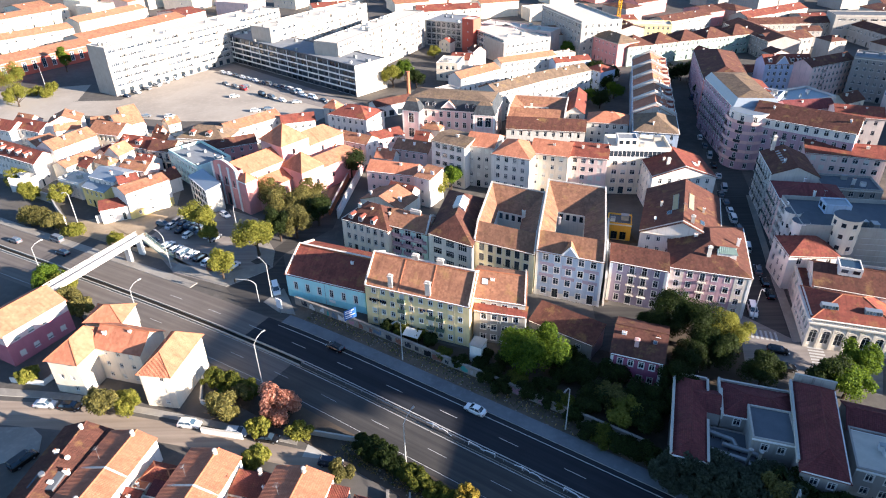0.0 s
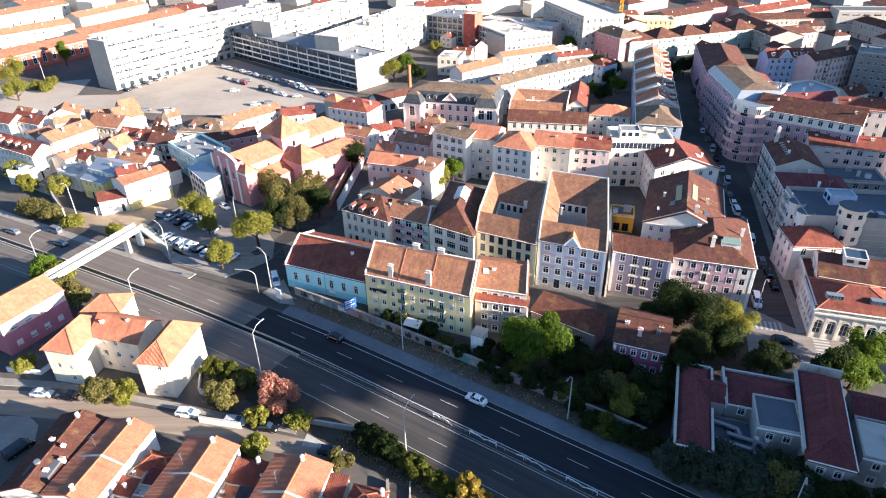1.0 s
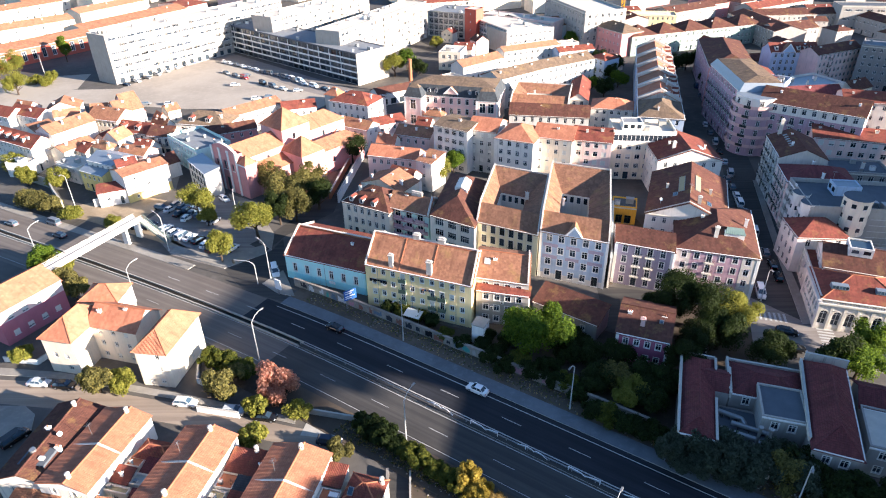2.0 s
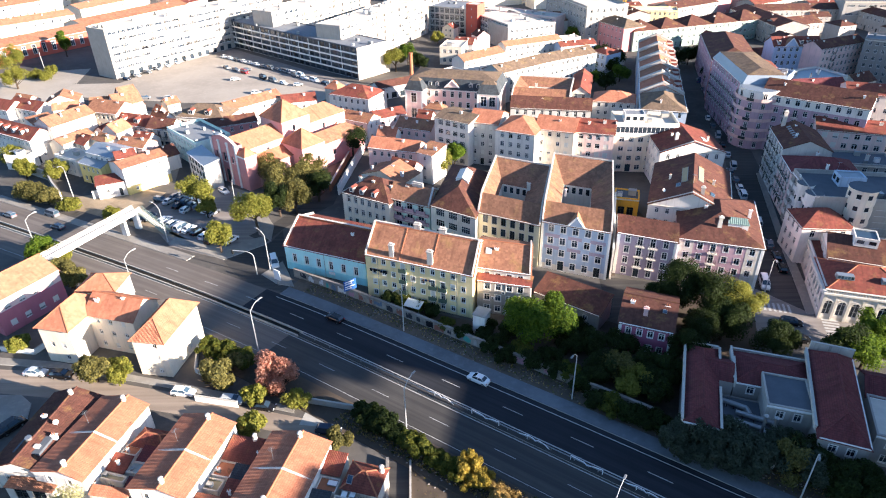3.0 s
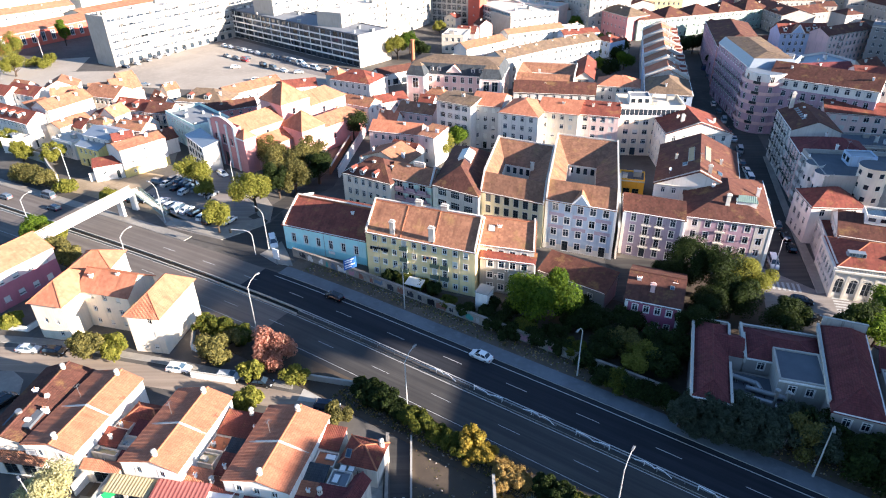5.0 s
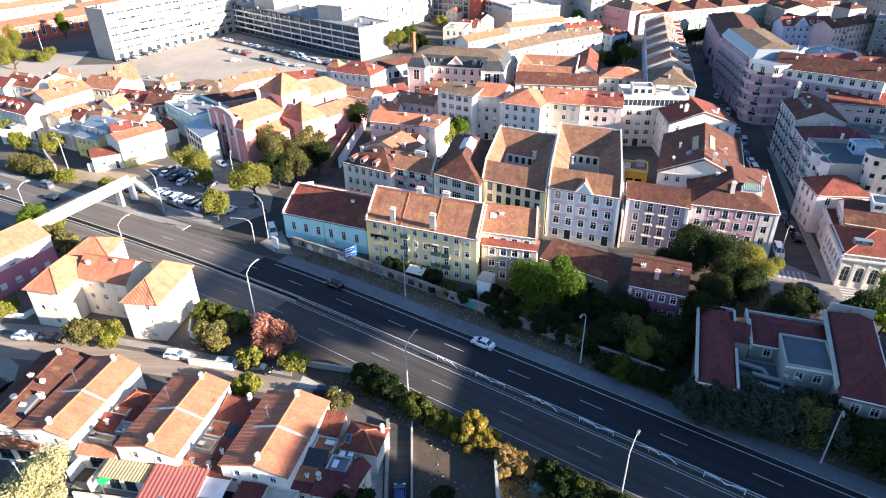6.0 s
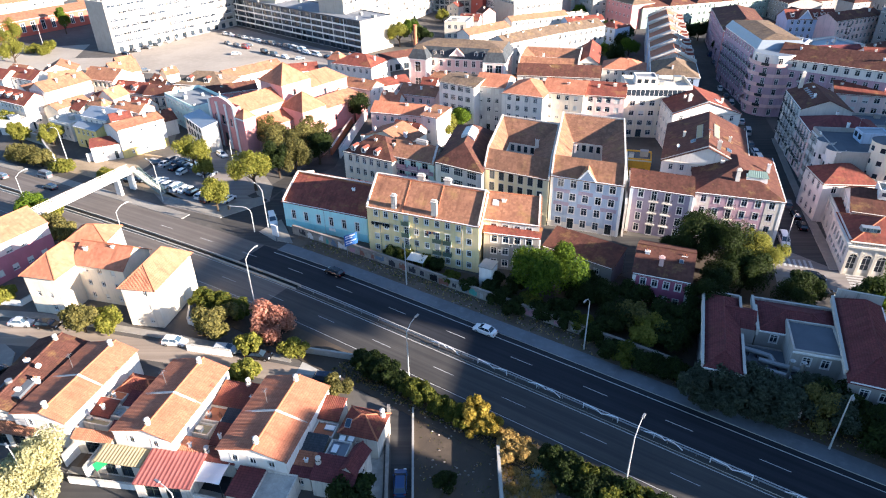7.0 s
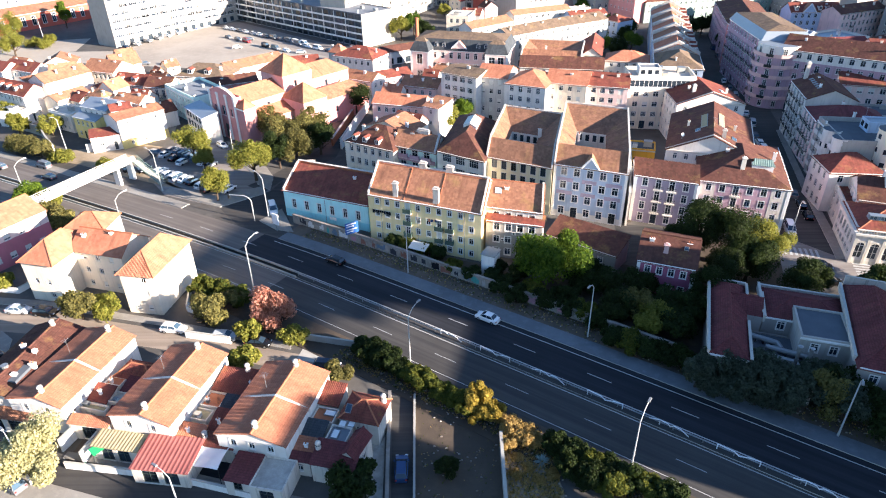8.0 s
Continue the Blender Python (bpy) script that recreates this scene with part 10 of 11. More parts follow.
def agave(x, y):
    """A rosette of long pointed grey-green leaves, each bent outwards."""
    e = base("agave", pose(x, y, 0), "large grey-green agave rosette on dry ground", "plant")
    rng = random.Random(4)
    for i in range(26):
        a, lean = i * 2.4, 0.35 + 0.9 * (i % 9) / 9
        m = Mesh(AGAVE)
        prev = None
        for k in range(5):
            s = k / 4
            rr, zz, w = 0.1 + 1.3 * s * math.sin(lean + 0.3 * s), 0.1 + 1.3 * s * math.cos(lean + 0.5 * s), 0.16 * (1 - s) + 0.01
            c, t = Vector((rr * math.cos(a), rr * math.sin(a), zz)), Vector((-math.sin(a), math.cos(a), 0)) * w
            now = (c - t, c + t, c - Vector((0, 0, 0.05 * (1 - s))))
            if prev:
                m.poly([prev[0], prev[1], now[1], now[0]], AGAVE)
                m.poly([prev[2], prev[0], now[0], now[2]], AGAVE)
                m.poly([prev[1], prev[2], now[2], now[1]], AGAVE)
            prev = now
        m.object("leaf", e)
    return e


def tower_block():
    """An unseen tall block, added to shade the highway; its opening lets a sun patch through."""
    e = base("tower_block", pose(192.5, -10.2, 0, 0, 0, 66), "unseen plain tower added to cast shade, with an opening for sunlight", "apartment block")
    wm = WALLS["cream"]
    # opening and stepped top are shaped for the sun patch on the highway
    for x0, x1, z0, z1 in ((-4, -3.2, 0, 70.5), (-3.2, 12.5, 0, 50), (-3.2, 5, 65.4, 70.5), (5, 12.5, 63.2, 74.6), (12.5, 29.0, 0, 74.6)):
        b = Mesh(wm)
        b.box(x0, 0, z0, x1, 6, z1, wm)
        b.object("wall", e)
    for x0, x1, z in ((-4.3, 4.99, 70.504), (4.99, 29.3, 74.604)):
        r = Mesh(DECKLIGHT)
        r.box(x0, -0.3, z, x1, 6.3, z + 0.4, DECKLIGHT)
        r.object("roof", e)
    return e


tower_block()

# trees
tree(18.5, 101.7, 7.6, 9, 2, 'green', 'broad bright green tree beside the verge', n=4200, size=0.5)
tree(49.1, 109.9, 6, 8, 4, 'dark', 'dark green tree below the pink house', n=5200, size=0.3)
tree(53.6, 105.7, 6, 8, 4, 'dark', 'dark green tree below the pink house', n=5200, size=0.3)
tree(59.5, 104.5, 5.6, 8, 4, 'yellow', 'tree with sunlit yellow-green leaves', n=5200, size=0.3)
tree(45.6, 108.8, 4, 6, 3, 'dark', 'dark green tree behind the pink house', n=5200, size=0.3)
tree(54.9, 100.0, 5, 7, 3, 'dark', 'dark green tree beside the junction', n=5200, size=0.3)
tree(49.0, 97.4, 4.6, 7, 3, 'dark', 'dark green tree in the garden', n=5200, size=0.3)
tree(44.9, 91.2, 4, 6, 3, 'dark', 'dark green tree in the garden', n=5200, size=0.3)
tree(62.6, 93.9, 4.6, 6, 3, 'dark', 'dark green tree beside the junction', n=5200, size=0.3)
tree(73.9, 92.3, 5, 6, 3, 'dark', 'dark green tree beside the junction', n=2400)
tree(77.6, 90.6, 4.6, 6, 3, 'green', 'green tree beside the junction', n=2400)
tree(83.1, 97.3, 4, 6, 3, 'green', 'green tree beside the junction', n=2400)
tree(27.4, 96.1, 3.6, 4, 2, 'dark', 'dense tree on the slope above the highway', n=2200)
tree(28.0, 88.7, 3.6, 4, 2, 'dark', 'dense tree on the slope above the highway', n=2200)
tree(31.7, 89.4, 3.6, 4, 2, 'olive', 'dense tree on the slope above the highway', n=2200)
tree(33.2, 85.1, 3.6, 4, 2, 'yellow', 'dense tree on the slope above the highway', n=2200)
tree(36.6, 83.3, 3.6, 4, 2, 'dark', 'dense tree on the slope above the highway', n=2200)
tree(36.9, 89.3, 3.6, 4, 2, 'dark', 'dense tree on the slope above the highway', n=2200)
tree(40.5, 87.7, 3.6, 4, 2, 'dark', 'dense tree on the slope above the highway', n=2200)
tree(33.9, 96.0, 3.6, 4, 2, 'dark', 'dense tree on the slope above the highway', n=2200)
tree(39.6, 71.9, 3.7, 6, 2, 'grey', 'grey-green olive tree in a row beside the highway', n=1900)
tree(42.4, 69.8, 3.7, 6, 2, 'grey', 'grey-green olive tree in a row beside the highway', n=1900)
tree(45.5, 68.3, 3.7, 6, 2, 'grey', 'grey-green olive tree in a row beside the highway', n=1900)
tree(48.7, 67.1, 3.7, 6, 2, 'grey', 'grey-green olive tree in a row beside the highway', n=1900)
tree(51.8, 66.5, 3.7, 6, 2, 'olive', 'grey-green olive tree in a row beside the highway', n=1900)
tree(54.6, 65.2, 3.7, 6, 2, 'grey', 'grey-green olive tree in a row beside the highway', n=1900)
tree(57.2, 63.8, 3.7, 6, 2, 'dark', 'grey-green olive tree in a row beside the highway', n=1900)
tree(60.2, 63.2, 3.7, 6, 2, 'dark', 'grey-green olive tree in a row beside the highway', n=1900)
tree(62.2, 61.7, 3.7, 6, 2, 'dark', 'grey-green olive tree in a row beside the highway', n=1900)
tree(45.1, 71.2, 3.7, 6, 2, 'grey', 'grey-green olive tree in a row beside the highway', n=1900)
tree(51.8, 69.3, 3.7, 6, 2, 'grey', 'grey-green olive tree in a row beside the highway', n=1900)
tree(54.9, 67.6, 3.7, 6, 2, 'dark', 'grey-green olive tree in a row beside the highway', n=1900)
tree(57.5, 61.3, 3.7, 6, 2, 'dark', 'grey-green olive tree in a row beside the highway', n=1900)
tree(60.2, 58.3, 3.7, 6, 2, 'dark', 'grey-green olive tree in a row beside the highway', n=1900)
tree(64.9, 60.2, 3.7, 6, 2, 'dark', 'grey-green olive tree in a row beside the highway', n=1900)
tree(-70.1, 160.5, 5, 7, 4, 'yellow', 'yellow-green plane tree by the car park', n=2200)
tree(-66.0, 155.9, 3, 5, 2, 'yellow', 'small yellow-green tree by the car park', n=1500)
tree(-50.3, 148.3, 6, 8, 4, 'yellow', 'tall yellow-green plane tree by the junction', n=2800)
tree(-56.6, 136.8, 4, 6, 3, 'yellow', 'yellow-green tree in the car park', n=2000)
tree(-48.0, 169.4, 6, 8, 3, 'olive', 'dense brownish-green tree beside the church', n=2400)
tree(-41.4, 169.2, 6, 8, 3, 'olive', 'dense brownish-green tree beside the church', n=2400)
tree(-52.3, 175.9, 5, 8, 3, 'olive', 'dense brownish-green tree beside the church', n=2400)
tree(-41.6, 157.7, 5, 8, 3, 'olive', 'dense brownish-green tree beside the church', n=2400)
tree(-36.6, 165.1, 5, 8, 3, 'dark', 'dense brownish-green tree beside the church', n=2400)
tree(-45.9, 156.1, 4, 8, 3, 'dark', 'dense brownish-green tree beside the church', n=2400)
tree(-40.1, 175.4, 5, 8, 3, 'olive', 'dense brownish-green tree beside the church', n=2400)
tree(-30.8, 199.1, 5, 7, 4, 'dark', 'dark palm-like tree beside the church', n=2000)
tree(-2.8, 182.8, 5, 7, 3, 'yellow', 'sunlit green tree in a courtyard', n=2200)
tree(3.1, 187.8, 3.4, 5, 3, 'green', 'small green tree in a courtyard', n=1700)
tree(-22.7, 303.3, 6, 8, 4, 'yellow', 'sunlit tree between white blocks', n=2000)
tree(-17.4, 314.2, 5, 8, 4, 'green', 'green tree between white blocks', n=2000)
tree(-11.5, 300.3, 5, 8, 3, 'dark', 'dark tree between white blocks', n=2000)
tree(-3.1, 360.0, 4, 5, 2, 'yellow', 'yellow tree behind a glass office', n=1600)
tree(-205.5, 304.6, 8, 11, 5, 'yellow', 'broad sunlit tree by the square', n=2600)
tree(-193.0, 284.2, 6, 8, 3, 'yellow', 'sunlit tree by the square', n=2200)
tree(-200.5, 342.8, 4, 12, 4, 'green', 'slender tall tree beside the red hall', n=2200)
tree(-194.2, 301.1, 4, 3, 1, 'yellow', 'round shrub on the square', name='shrub', n=1300)
tree(-189.3, 307.9, 4, 3, 1, 'yellow', 'round shrub on the square', name='shrub', n=1300)
tree(-188.4, 297.8, 4, 3, 1, 'yellow', 'round shrub on the square', name='shrub', n=1300)
tree(-132.9, 184.8, 4, 5, 2, 'yellow', 'sunlit garden tree between houses', n=1700)
tree(-121.5, 183.0, 4, 5, 2, 'yellow', 'sunlit garden tree between houses', n=1700)
tree(-143.1, 196.1, 4, 5, 2, 'yellow', 'sunlit garden tree between houses', n=1700)
tree(-124.3, 171.0, 4, 4, 1, 'olive', 'brownish shrub on the bank beside the highway', name='shrub', n=1600)
tree(-120.3, 168.9, 4, 4, 1, 'olive', 'brownish shrub on the bank beside the highway', name='shrub', n=1600)
tree(-115.6, 165.7, 4, 4, 1, 'olive', 'brownish shrub on the bank beside the highway', name='shrub', n=1600)
tree(-106.6, 161.3, 3.4, 3, 1, 'yellow', 'yellow-green shrub beside the highway', name='shrub', n=1400)
tree(-93.3, 157.2, 2.6, 2, 1, 'yellow', 'yellow-green shrub beside the highway', name='shrub', n=1200)
tree(-99.3, 133.4, 4, 5, 2, 'green', 'green tree behind the pink house', n=1900)
tree(-89.7, 123.5, 4, 5, 2, 'olive', 'olive-brown tree behind the pink house', n=1900)
tree(-94.8, 130.9, 3.6, 4, 2, 'yellow', 'yellow-green tree behind the pink house', n=1700)
tree(-84.5, 119.4, 3.4, 4, 2, 'olive', 'olive-brown tree beside the highway', n=1700)
tree(-85.9, 99.3, 2.4, 2, 1, 'yellow', 'round green shrub in a front garden', name='shrub', n=1200)
tree(-66.0, 89.9, 3.2, 4, 2, 'olive', 'loose olive-green tree at the street', n=1700)
tree(-61.6, 90.5, 2.8, 4, 1, 'yellow', 'bright yellow-green shrub at the street', name='shrub', n=1500)
tree(-43.2, 87.7, 4.2, 5, 1, 'olive', 'broad flowering shrub in the garden', name='shrub', n=2400)
tree(-32.3, 88.6, 4.2, 5, 1, 'red', 'reddish-leaved tree in the garden', n=2400)
tree(-34.7, 83.9, 2.4, 2, 1, 'yellow', 'low yellow-green shrub in the garden', name='shrub', n=1200)
tree(-26.9, 83.5, 2.6, 2, 1, 'yellow', 'low yellow-green shrub beside the wall', name='shrub', n=1200)
tree(-40.0, 92.9, 2.4, 2, 1, 'olive', 'low shrub beside the lawn', name='shrub', n=1200)
tree(-47.3, 97.2, 2.4, 2, 1, 'hedge', 'clipped hedge shrub at the garden edge', name='shrub', n=1200)
tree(-44.9, 96.7, 2.4, 2, 1, 'hedge', 'clipped hedge shrub at the garden edge', name='shrub', n=1200)
tree(-42.3, 95.2, 2.4, 2, 1, 'hedge', 'clipped hedge shrub at the garden edge', name='shrub', n=1200)
tree(-39.1, 93.7, 2.4, 2, 1, 'hedge', 'clipped hedge shrub at the garden edge', name='shrub', n=1200)
tree(-33.1, 77.0, 2.4, 3, 1, 'yellow', 'yellow-green shrub in a front garden', name='shrub', n=1300)
tree(-34.6, 76.2, 2.0, 2, 1, 'hedge', 'dark shrub in a front garden', name='shrub', n=1000)
tree(-18.0, 74.2, 2.6, 3, 1, 'olive', 'spiky olive-green shrub behind the houses', name='shrub', n=1500)
tree(-13.6, 78.6, 2.4, 2, 1, 'dark', 'dense dark shrub beside the highway', name='shrub', n=2600, size=0.28)
tree(-13.0, 53.1, 3.4, 4, 1, 'dark', 'dark tree in a yard', n=1900)
tree(-54.6, 55.4, 5.4, 6, 2, 'pale', 'pale flowering tree at the street corner', n=6500, size=0.3)
tree(-1.4, 55.7, 1.7, 2, 1, 'dark', 'dark shrub in the empty plot', name='shrub', n=1600, size=0.28)
tree(71.6, 295.9, 4.4, 6, 2, 'green', 'dense garden tree between houses', n=1700)
tree(76.9, 290.5, 4.4, 6, 2, 'dark', 'dense garden tree between houses', n=1700)
tree(64.2, 272.4, 4.4, 6, 2, 'green', 'dense garden tree between houses', n=1700)
tree(69.2, 267.7, 4.4, 6, 2, 'dark', 'dense garden tree between houses', n=1700)
tree(78.3, 280.7, 4.4, 6, 2, 'green', 'dense garden tree between houses', n=1700)
tree(77.6, 317.4, 4.4, 6, 2, 'dark', 'dense garden tree between houses', n=1700)
tree(83.1, 305.7, 4.4, 6, 2, 'dark', 'dense garden tree between houses', n=1700)
tree(68.0, 297.0, 3.2, 4, 2, 'red', 'reddish flowering tree in a garden', n=1500)
tree(111.5, 303.0, 4.4, 6, 3, 'dark', 'street tree beside the narrow street', n=1500)
tree(117.4, 307.1, 4.4, 6, 3, 'dark', 'street tree beside the narrow street', n=1500)
tree(123.7, 311.2, 4.4, 6, 3, 'dark', 'street tree beside the narrow street', n=1500)
tree(116.9, 276.5, 4.4, 6, 3, 'dark', 'street tree beside the narrow street', n=1500)
tree(115.0, 267.6, 4.4, 6, 3, 'dark', 'street tree beside the narrow street', n=1500)
tree(71.1, 386.9, 5, 6, 3, 'green', 'park tree beside the warehouse', n=1500)
tree(78.9, 393.1, 5, 6, 3, 'green', 'park tree beside the warehouse', n=1500)
tree(71.1, 358.8, 5, 6, 3, 'green', 'park tree beside the warehouse', n=1500)
tree(80.0, 373.3, 5, 6, 3, 'green', 'park tree beside the warehouse', n=1500)

# hedge along the lower edge of the highway
HEDGE = 'dense hedge shrub along the highway'
for i, (x, y, r, leaf) in enumerate((
        (-15.0, 80.1, 1.9, 'dark'), (-12.9, 78.3, 2.3, 'dark'), (-10.8, 76.5, 2.5, 'dark'), (-8.8, 75.0, 1.9, 'dark'), (-6.9, 73.5, 2.0, 'hedge'),
        (-5.2, 72.0, 2.2, 'hedge'), (-3.4, 70.6, 1.8, 'hedge'), (-1.7, 69.2, 1.9, 'hedge'), (0.0, 67.9, 2.0, 'hedge'), (1.4, 66.2, 1.7, 'hedge'))):
    tree(x, y, r, 2, 1, leaf, HEDGE, name='shrub', n=2600, size=0.28, var=i % 2)
for x, y, r, h in ((3.0, 67.6, 2.4, 3), (5.0, 65.6, 2.1, 2), (2.6, 65.2, 1.8, 2)):
    tree(x, y, r, h, 1, 'gold', 'tall golden-green shrub beside the highway', name='shrub', n=2600, size=0.28)
for i, (x, y, r) in enumerate(((6.8, 64.2, 1.7), (8.4, 63.0, 1.6), (10.0, 61.8, 1.5), (7.4, 61.6, 1.4), (9.2, 60.4, 1.3), (11.2, 60.4, 1.5), (6.9, 59.8, 1.1))):
    tree(x, y, r, 1, 1, 'dry', 'low dry golden shrub beside the highway', name='shrub', n=2400, size=0.2, var=i % 2)
for i, (x, y, r) in enumerate(((13.2, 59.6, 1.9), (15.3, 58.0, 2.0), (17.4, 56.5, 2.1), (19.6, 55.0, 2.0), (21.8, 53.6, 2.2), (24.0, 52.2, 2.0), (14.4, 55.6, 1.9), (16.8, 54.0, 2.1), (19.0, 52.4, 2.2), (26.0, 50.6, 2.2))):
    tree(x, y, r, 2, 1, ('dark', 'hedge')[i % 3 == 2], HEDGE, name='shrub', n=2600, size=0.28, var=i % 2)

# street lamps
street_lamp(-9.0, 104.0, -124, 11.5, 2.0)
street_lamp(22.2, 83.7, -124, 11.5, 2.0)
street_lamp(52.3, 61.8, -124, 11.5, 2.0)
street_lamp(-7.1, 76.2, 56, 11.5, 2.4)
street_lamp(-37.6, 97.9, 56, 11.5, 2.4)
street_lamp(-71.6, 119.8, 56, 10.0, 2.4)
street_lamp(-105.9, 140.8, 56, 9.0, 2.4)
street_lamp(22.1, 55.0, 56, 11.5, 2.4)
street_lamp(-110.1, 169.1, -100, 11.0, 1.5)
street_lamp(-72.4, 142.7, 150, 11.0, 2.2)
street_lamp(-42.3, 128.2, 150, 11.0, 2.0)
street_lamp(-58.5, 158.3, 100, 9.5, 1.2)
street_lamp(-196.5, 313.6, -60, 11.0, 1.5)
street_lamp(71.1, 116.4, -100, 9.0, 1.2)
street_lamp(-55.1, 54.4, 140, 9.0, 1.5)
street_lamp(-34.3, 50.4, 150, 7.0, 2.0)

# cars
car(5.7, 88.7, 146, 'white', 'saloon', 'driving on the dark highway', 'cars on the highway')
car(-23.9, 108.1, 146, 'black', 'hatch', 'driving on the dark highway', 'cars on the highway')
car(-83.6, 155.0, -28, 'black', 'hatch', 'driving on the dark highway', 'cars on the highway')
car(-105.2, 150.8, 152, 'navy', 'hatch', 'driving on the dark highway', 'cars on the highway')
car(-111.0, 158.6, 152, 'grey', 'van', 'driving on the dark highway', 'cars on the highway')
car(-122.7, 158.3, 152, 'grey', 'hatch', 'driving on the dark highway', 'cars on the highway')
car(-79.6, 168.8, 67, 'grey', 'hatch', 'parked nose-in on the car park')
car(-77.0, 167.0, 68, 'black', 'hatch', 'parked nose-in on the car park')
car(-74.6, 165.0, 68, 'navy', 'van', 'parked nose-in on the car park')
car(-72.0, 163.1, 66, 'grey', 'van', 'parked nose-in on the car park')
car(-70.4, 161.6, 70, 'grey', 'hatch', 'parked nose-in on the car park')
car(-67.6, 159.8, 66, 'white', 'hatch', 'parked nose-in on the car park')
car(-65.3, 157.9, 66, 'silver', 'hatch', 'parked nose-in on the car park')
car(-77.3, 154.0, 63, 'white', 'hatch', 'parked nose-in on the car park')
car(-74.2, 151.7, 65, 'white', 'hatch', 'parked nose-in on the car park')
car(-71.0, 149.4, 65, 'silver', 'van', 'parked nose-in on the car park')
car(-68.8, 148.6, 63, 'white', 'saloon', 'parked nose-in on the car park')
car(-66.0, 147.0, 62, 'black', 'hatch', 'parked nose-in on the car park')
car(-63.2, 144.8, 68, 'white', 'hatch', 'parked nose-in on the car park')
car(-60.6, 142.8, 63, 'black', 'van', 'parked nose-in on the car park')
car(-83.4, 166.8, -20, 'grey', 'hatch', 'parked at the kerb', 'parked cars')
car(-83.0, 157.1, -20, 'navy', 'hatch', 'parked at the kerb', 'parked cars')
car(-85.3, 154.4, -20, 'black', 'hatch', 'parked at the kerb', 'parked cars')
car(-66.4, 172.0, -45, 'white', 'hatch', 'waiting in the street by the church', 'parked cars')
car(-41.9, 131.0, -70, 'white', 'van', 'parked beside the junction', 'parked cars')
car(-78.9, 92.2, -4, 'silver', 'saloon', 'parked at the kerb', 'parked cars')
car(-73.6, 91.5, -5, 'black', 'hatch', 'parked at the kerb', 'parked cars')
car(-48.5, 86.3, -8, 'white', 'hatch', 'parked at the kerb', 'parked cars')
car(-39.0, 84.1, -6, 'silver', 'hatch', 'parked at the kerb', 'parked cars')
car(-32.8, 82.4, -8, 'black', 'saloon', 'parked at the kerb', 'parked cars')
car(-20.4, 76.6, -10, 'navy', 'hatch', 'parked at the kerb', 'parked cars')
car(-65.5, 81.0, 60, 'white', 'hatch', 'parked beside the house', 'parked cars')
car(-7.3, 56.3, 92, 'blue', 'hatch', 'parked in the narrow lane', 'parked cars')
car(-57.7, 54.4, 150, 'grey', 'van', 'parked at the corner', 'parked cars')
car(-75.4, 78.2, 60, 'black', 'van', 'parked at the kerb', 'parked cars')
car(88.4, 180.6, 76, 'grey', 'hatch', 'parked at the kerb')
car(87.7, 174.9, 78, 'grey', 'hatch', 'parked at the kerb')
car(86.7, 169.2, 78, 'white', 'hatch', 'parked at the kerb')
car(85.5, 164.0, 78, 'white', 'van', 'parked at the kerb')
car(84.9, 158.4, 77, 'grey', 'hatch', 'parked at the kerb')
car(83.9, 152.8, 76, 'navy', 'hatch', 'parked at the kerb')
car(82.7, 147.4, 73, 'white', 'van', 'parked at the kerb')
car(80.8, 136.3, 74, 'grey', 'hatch', 'parked at the kerb')
car(80.0, 130.6, 77, 'black', 'hatch', 'parked at the kerb')
car(78.9, 125.3, 77, 'black', 'hatch', 'parked at the kerb')
car(72.0, 119.0, -105, 'white', 'van', 'parked at the kerb', 'parked cars')
car(70.3, 99.1, -10, 'black', 'hatch', 'parked at the kerb', 'parked cars')
car(71.3, 104.6, -20, 'black', 'hatch', 'waiting at the junction', 'parked cars')
car(99.4, 230.0, 73, 'white', 'hatch', 'parked at the kerb')
car(98.1, 221.2, 75, 'grey', 'hatch', 'parked at the kerb')
car(96.4, 211.9, 71, 'silver', 'van', 'parked at the kerb')
car(94.5, 202.9, 75, 'black', 'hatch', 'parked at the kerb')
car(92.9, 194.1, 73, 'silver', 'saloon', 'parked at the kerb')
car(91.1, 184.9, 72, 'silver', 'van', 'parked at the kerb')
car(113.0, 278.9, 76, 'blue', 'van', 'parked at the kerb')
car(110.3, 266.0, 76, 'grey', 'saloon', 'parked at the kerb')
car(107.7, 252.9, 74, 'black', 'saloon', 'parked at the kerb')
car(104.7, 240.0, 76, 'white', 'saloon', 'parked at the kerb')
car(-114.5, 335.2, -44, 'white', 'saloon', 'parked along the glazed block')
car(-110.2, 331.8, -41, 'white', 'hatch', 'parked along the glazed block')
car(-105.8, 328.6, -42, 'grey', 'hatch', 'parked along the glazed block')
car(-101.4, 325.0, -43, 'white', 'hatch', 'parked along the glazed block')
car(-97.2, 321.5, -40, 'silver', 'hatch', 'parked along the glazed block')
car(-92.9, 318.3, -44, 'white', 'hatch', 'parked along the glazed block')
car(-88.9, 314.7, -40, 'grey', 'hatch', 'parked along the glazed block')
car(-84.5, 311.3, -45, 'grey', 'van', 'parked along the glazed block')
car(-79.9, 308.2, -43, 'grey', 'hatch', 'parked along the glazed block')
car(-75.7, 304.6, -41, 'grey', 'van', 'parked along the glazed block')
car(-71.6, 301.0, -45, 'white', 'van', 'parked along the glazed block')
car(-67.2, 297.7, -45, 'white', 'van', 'parked along the glazed block')
car(-107.1, 314.2, -44, 'grey', 'saloon', 'parked along the square')
car(-101.1, 309.4, -42, 'grey', 'hatch', 'parked along the square')
car(-95.5, 304.5, -41, 'red', 'van', 'parked along the square')
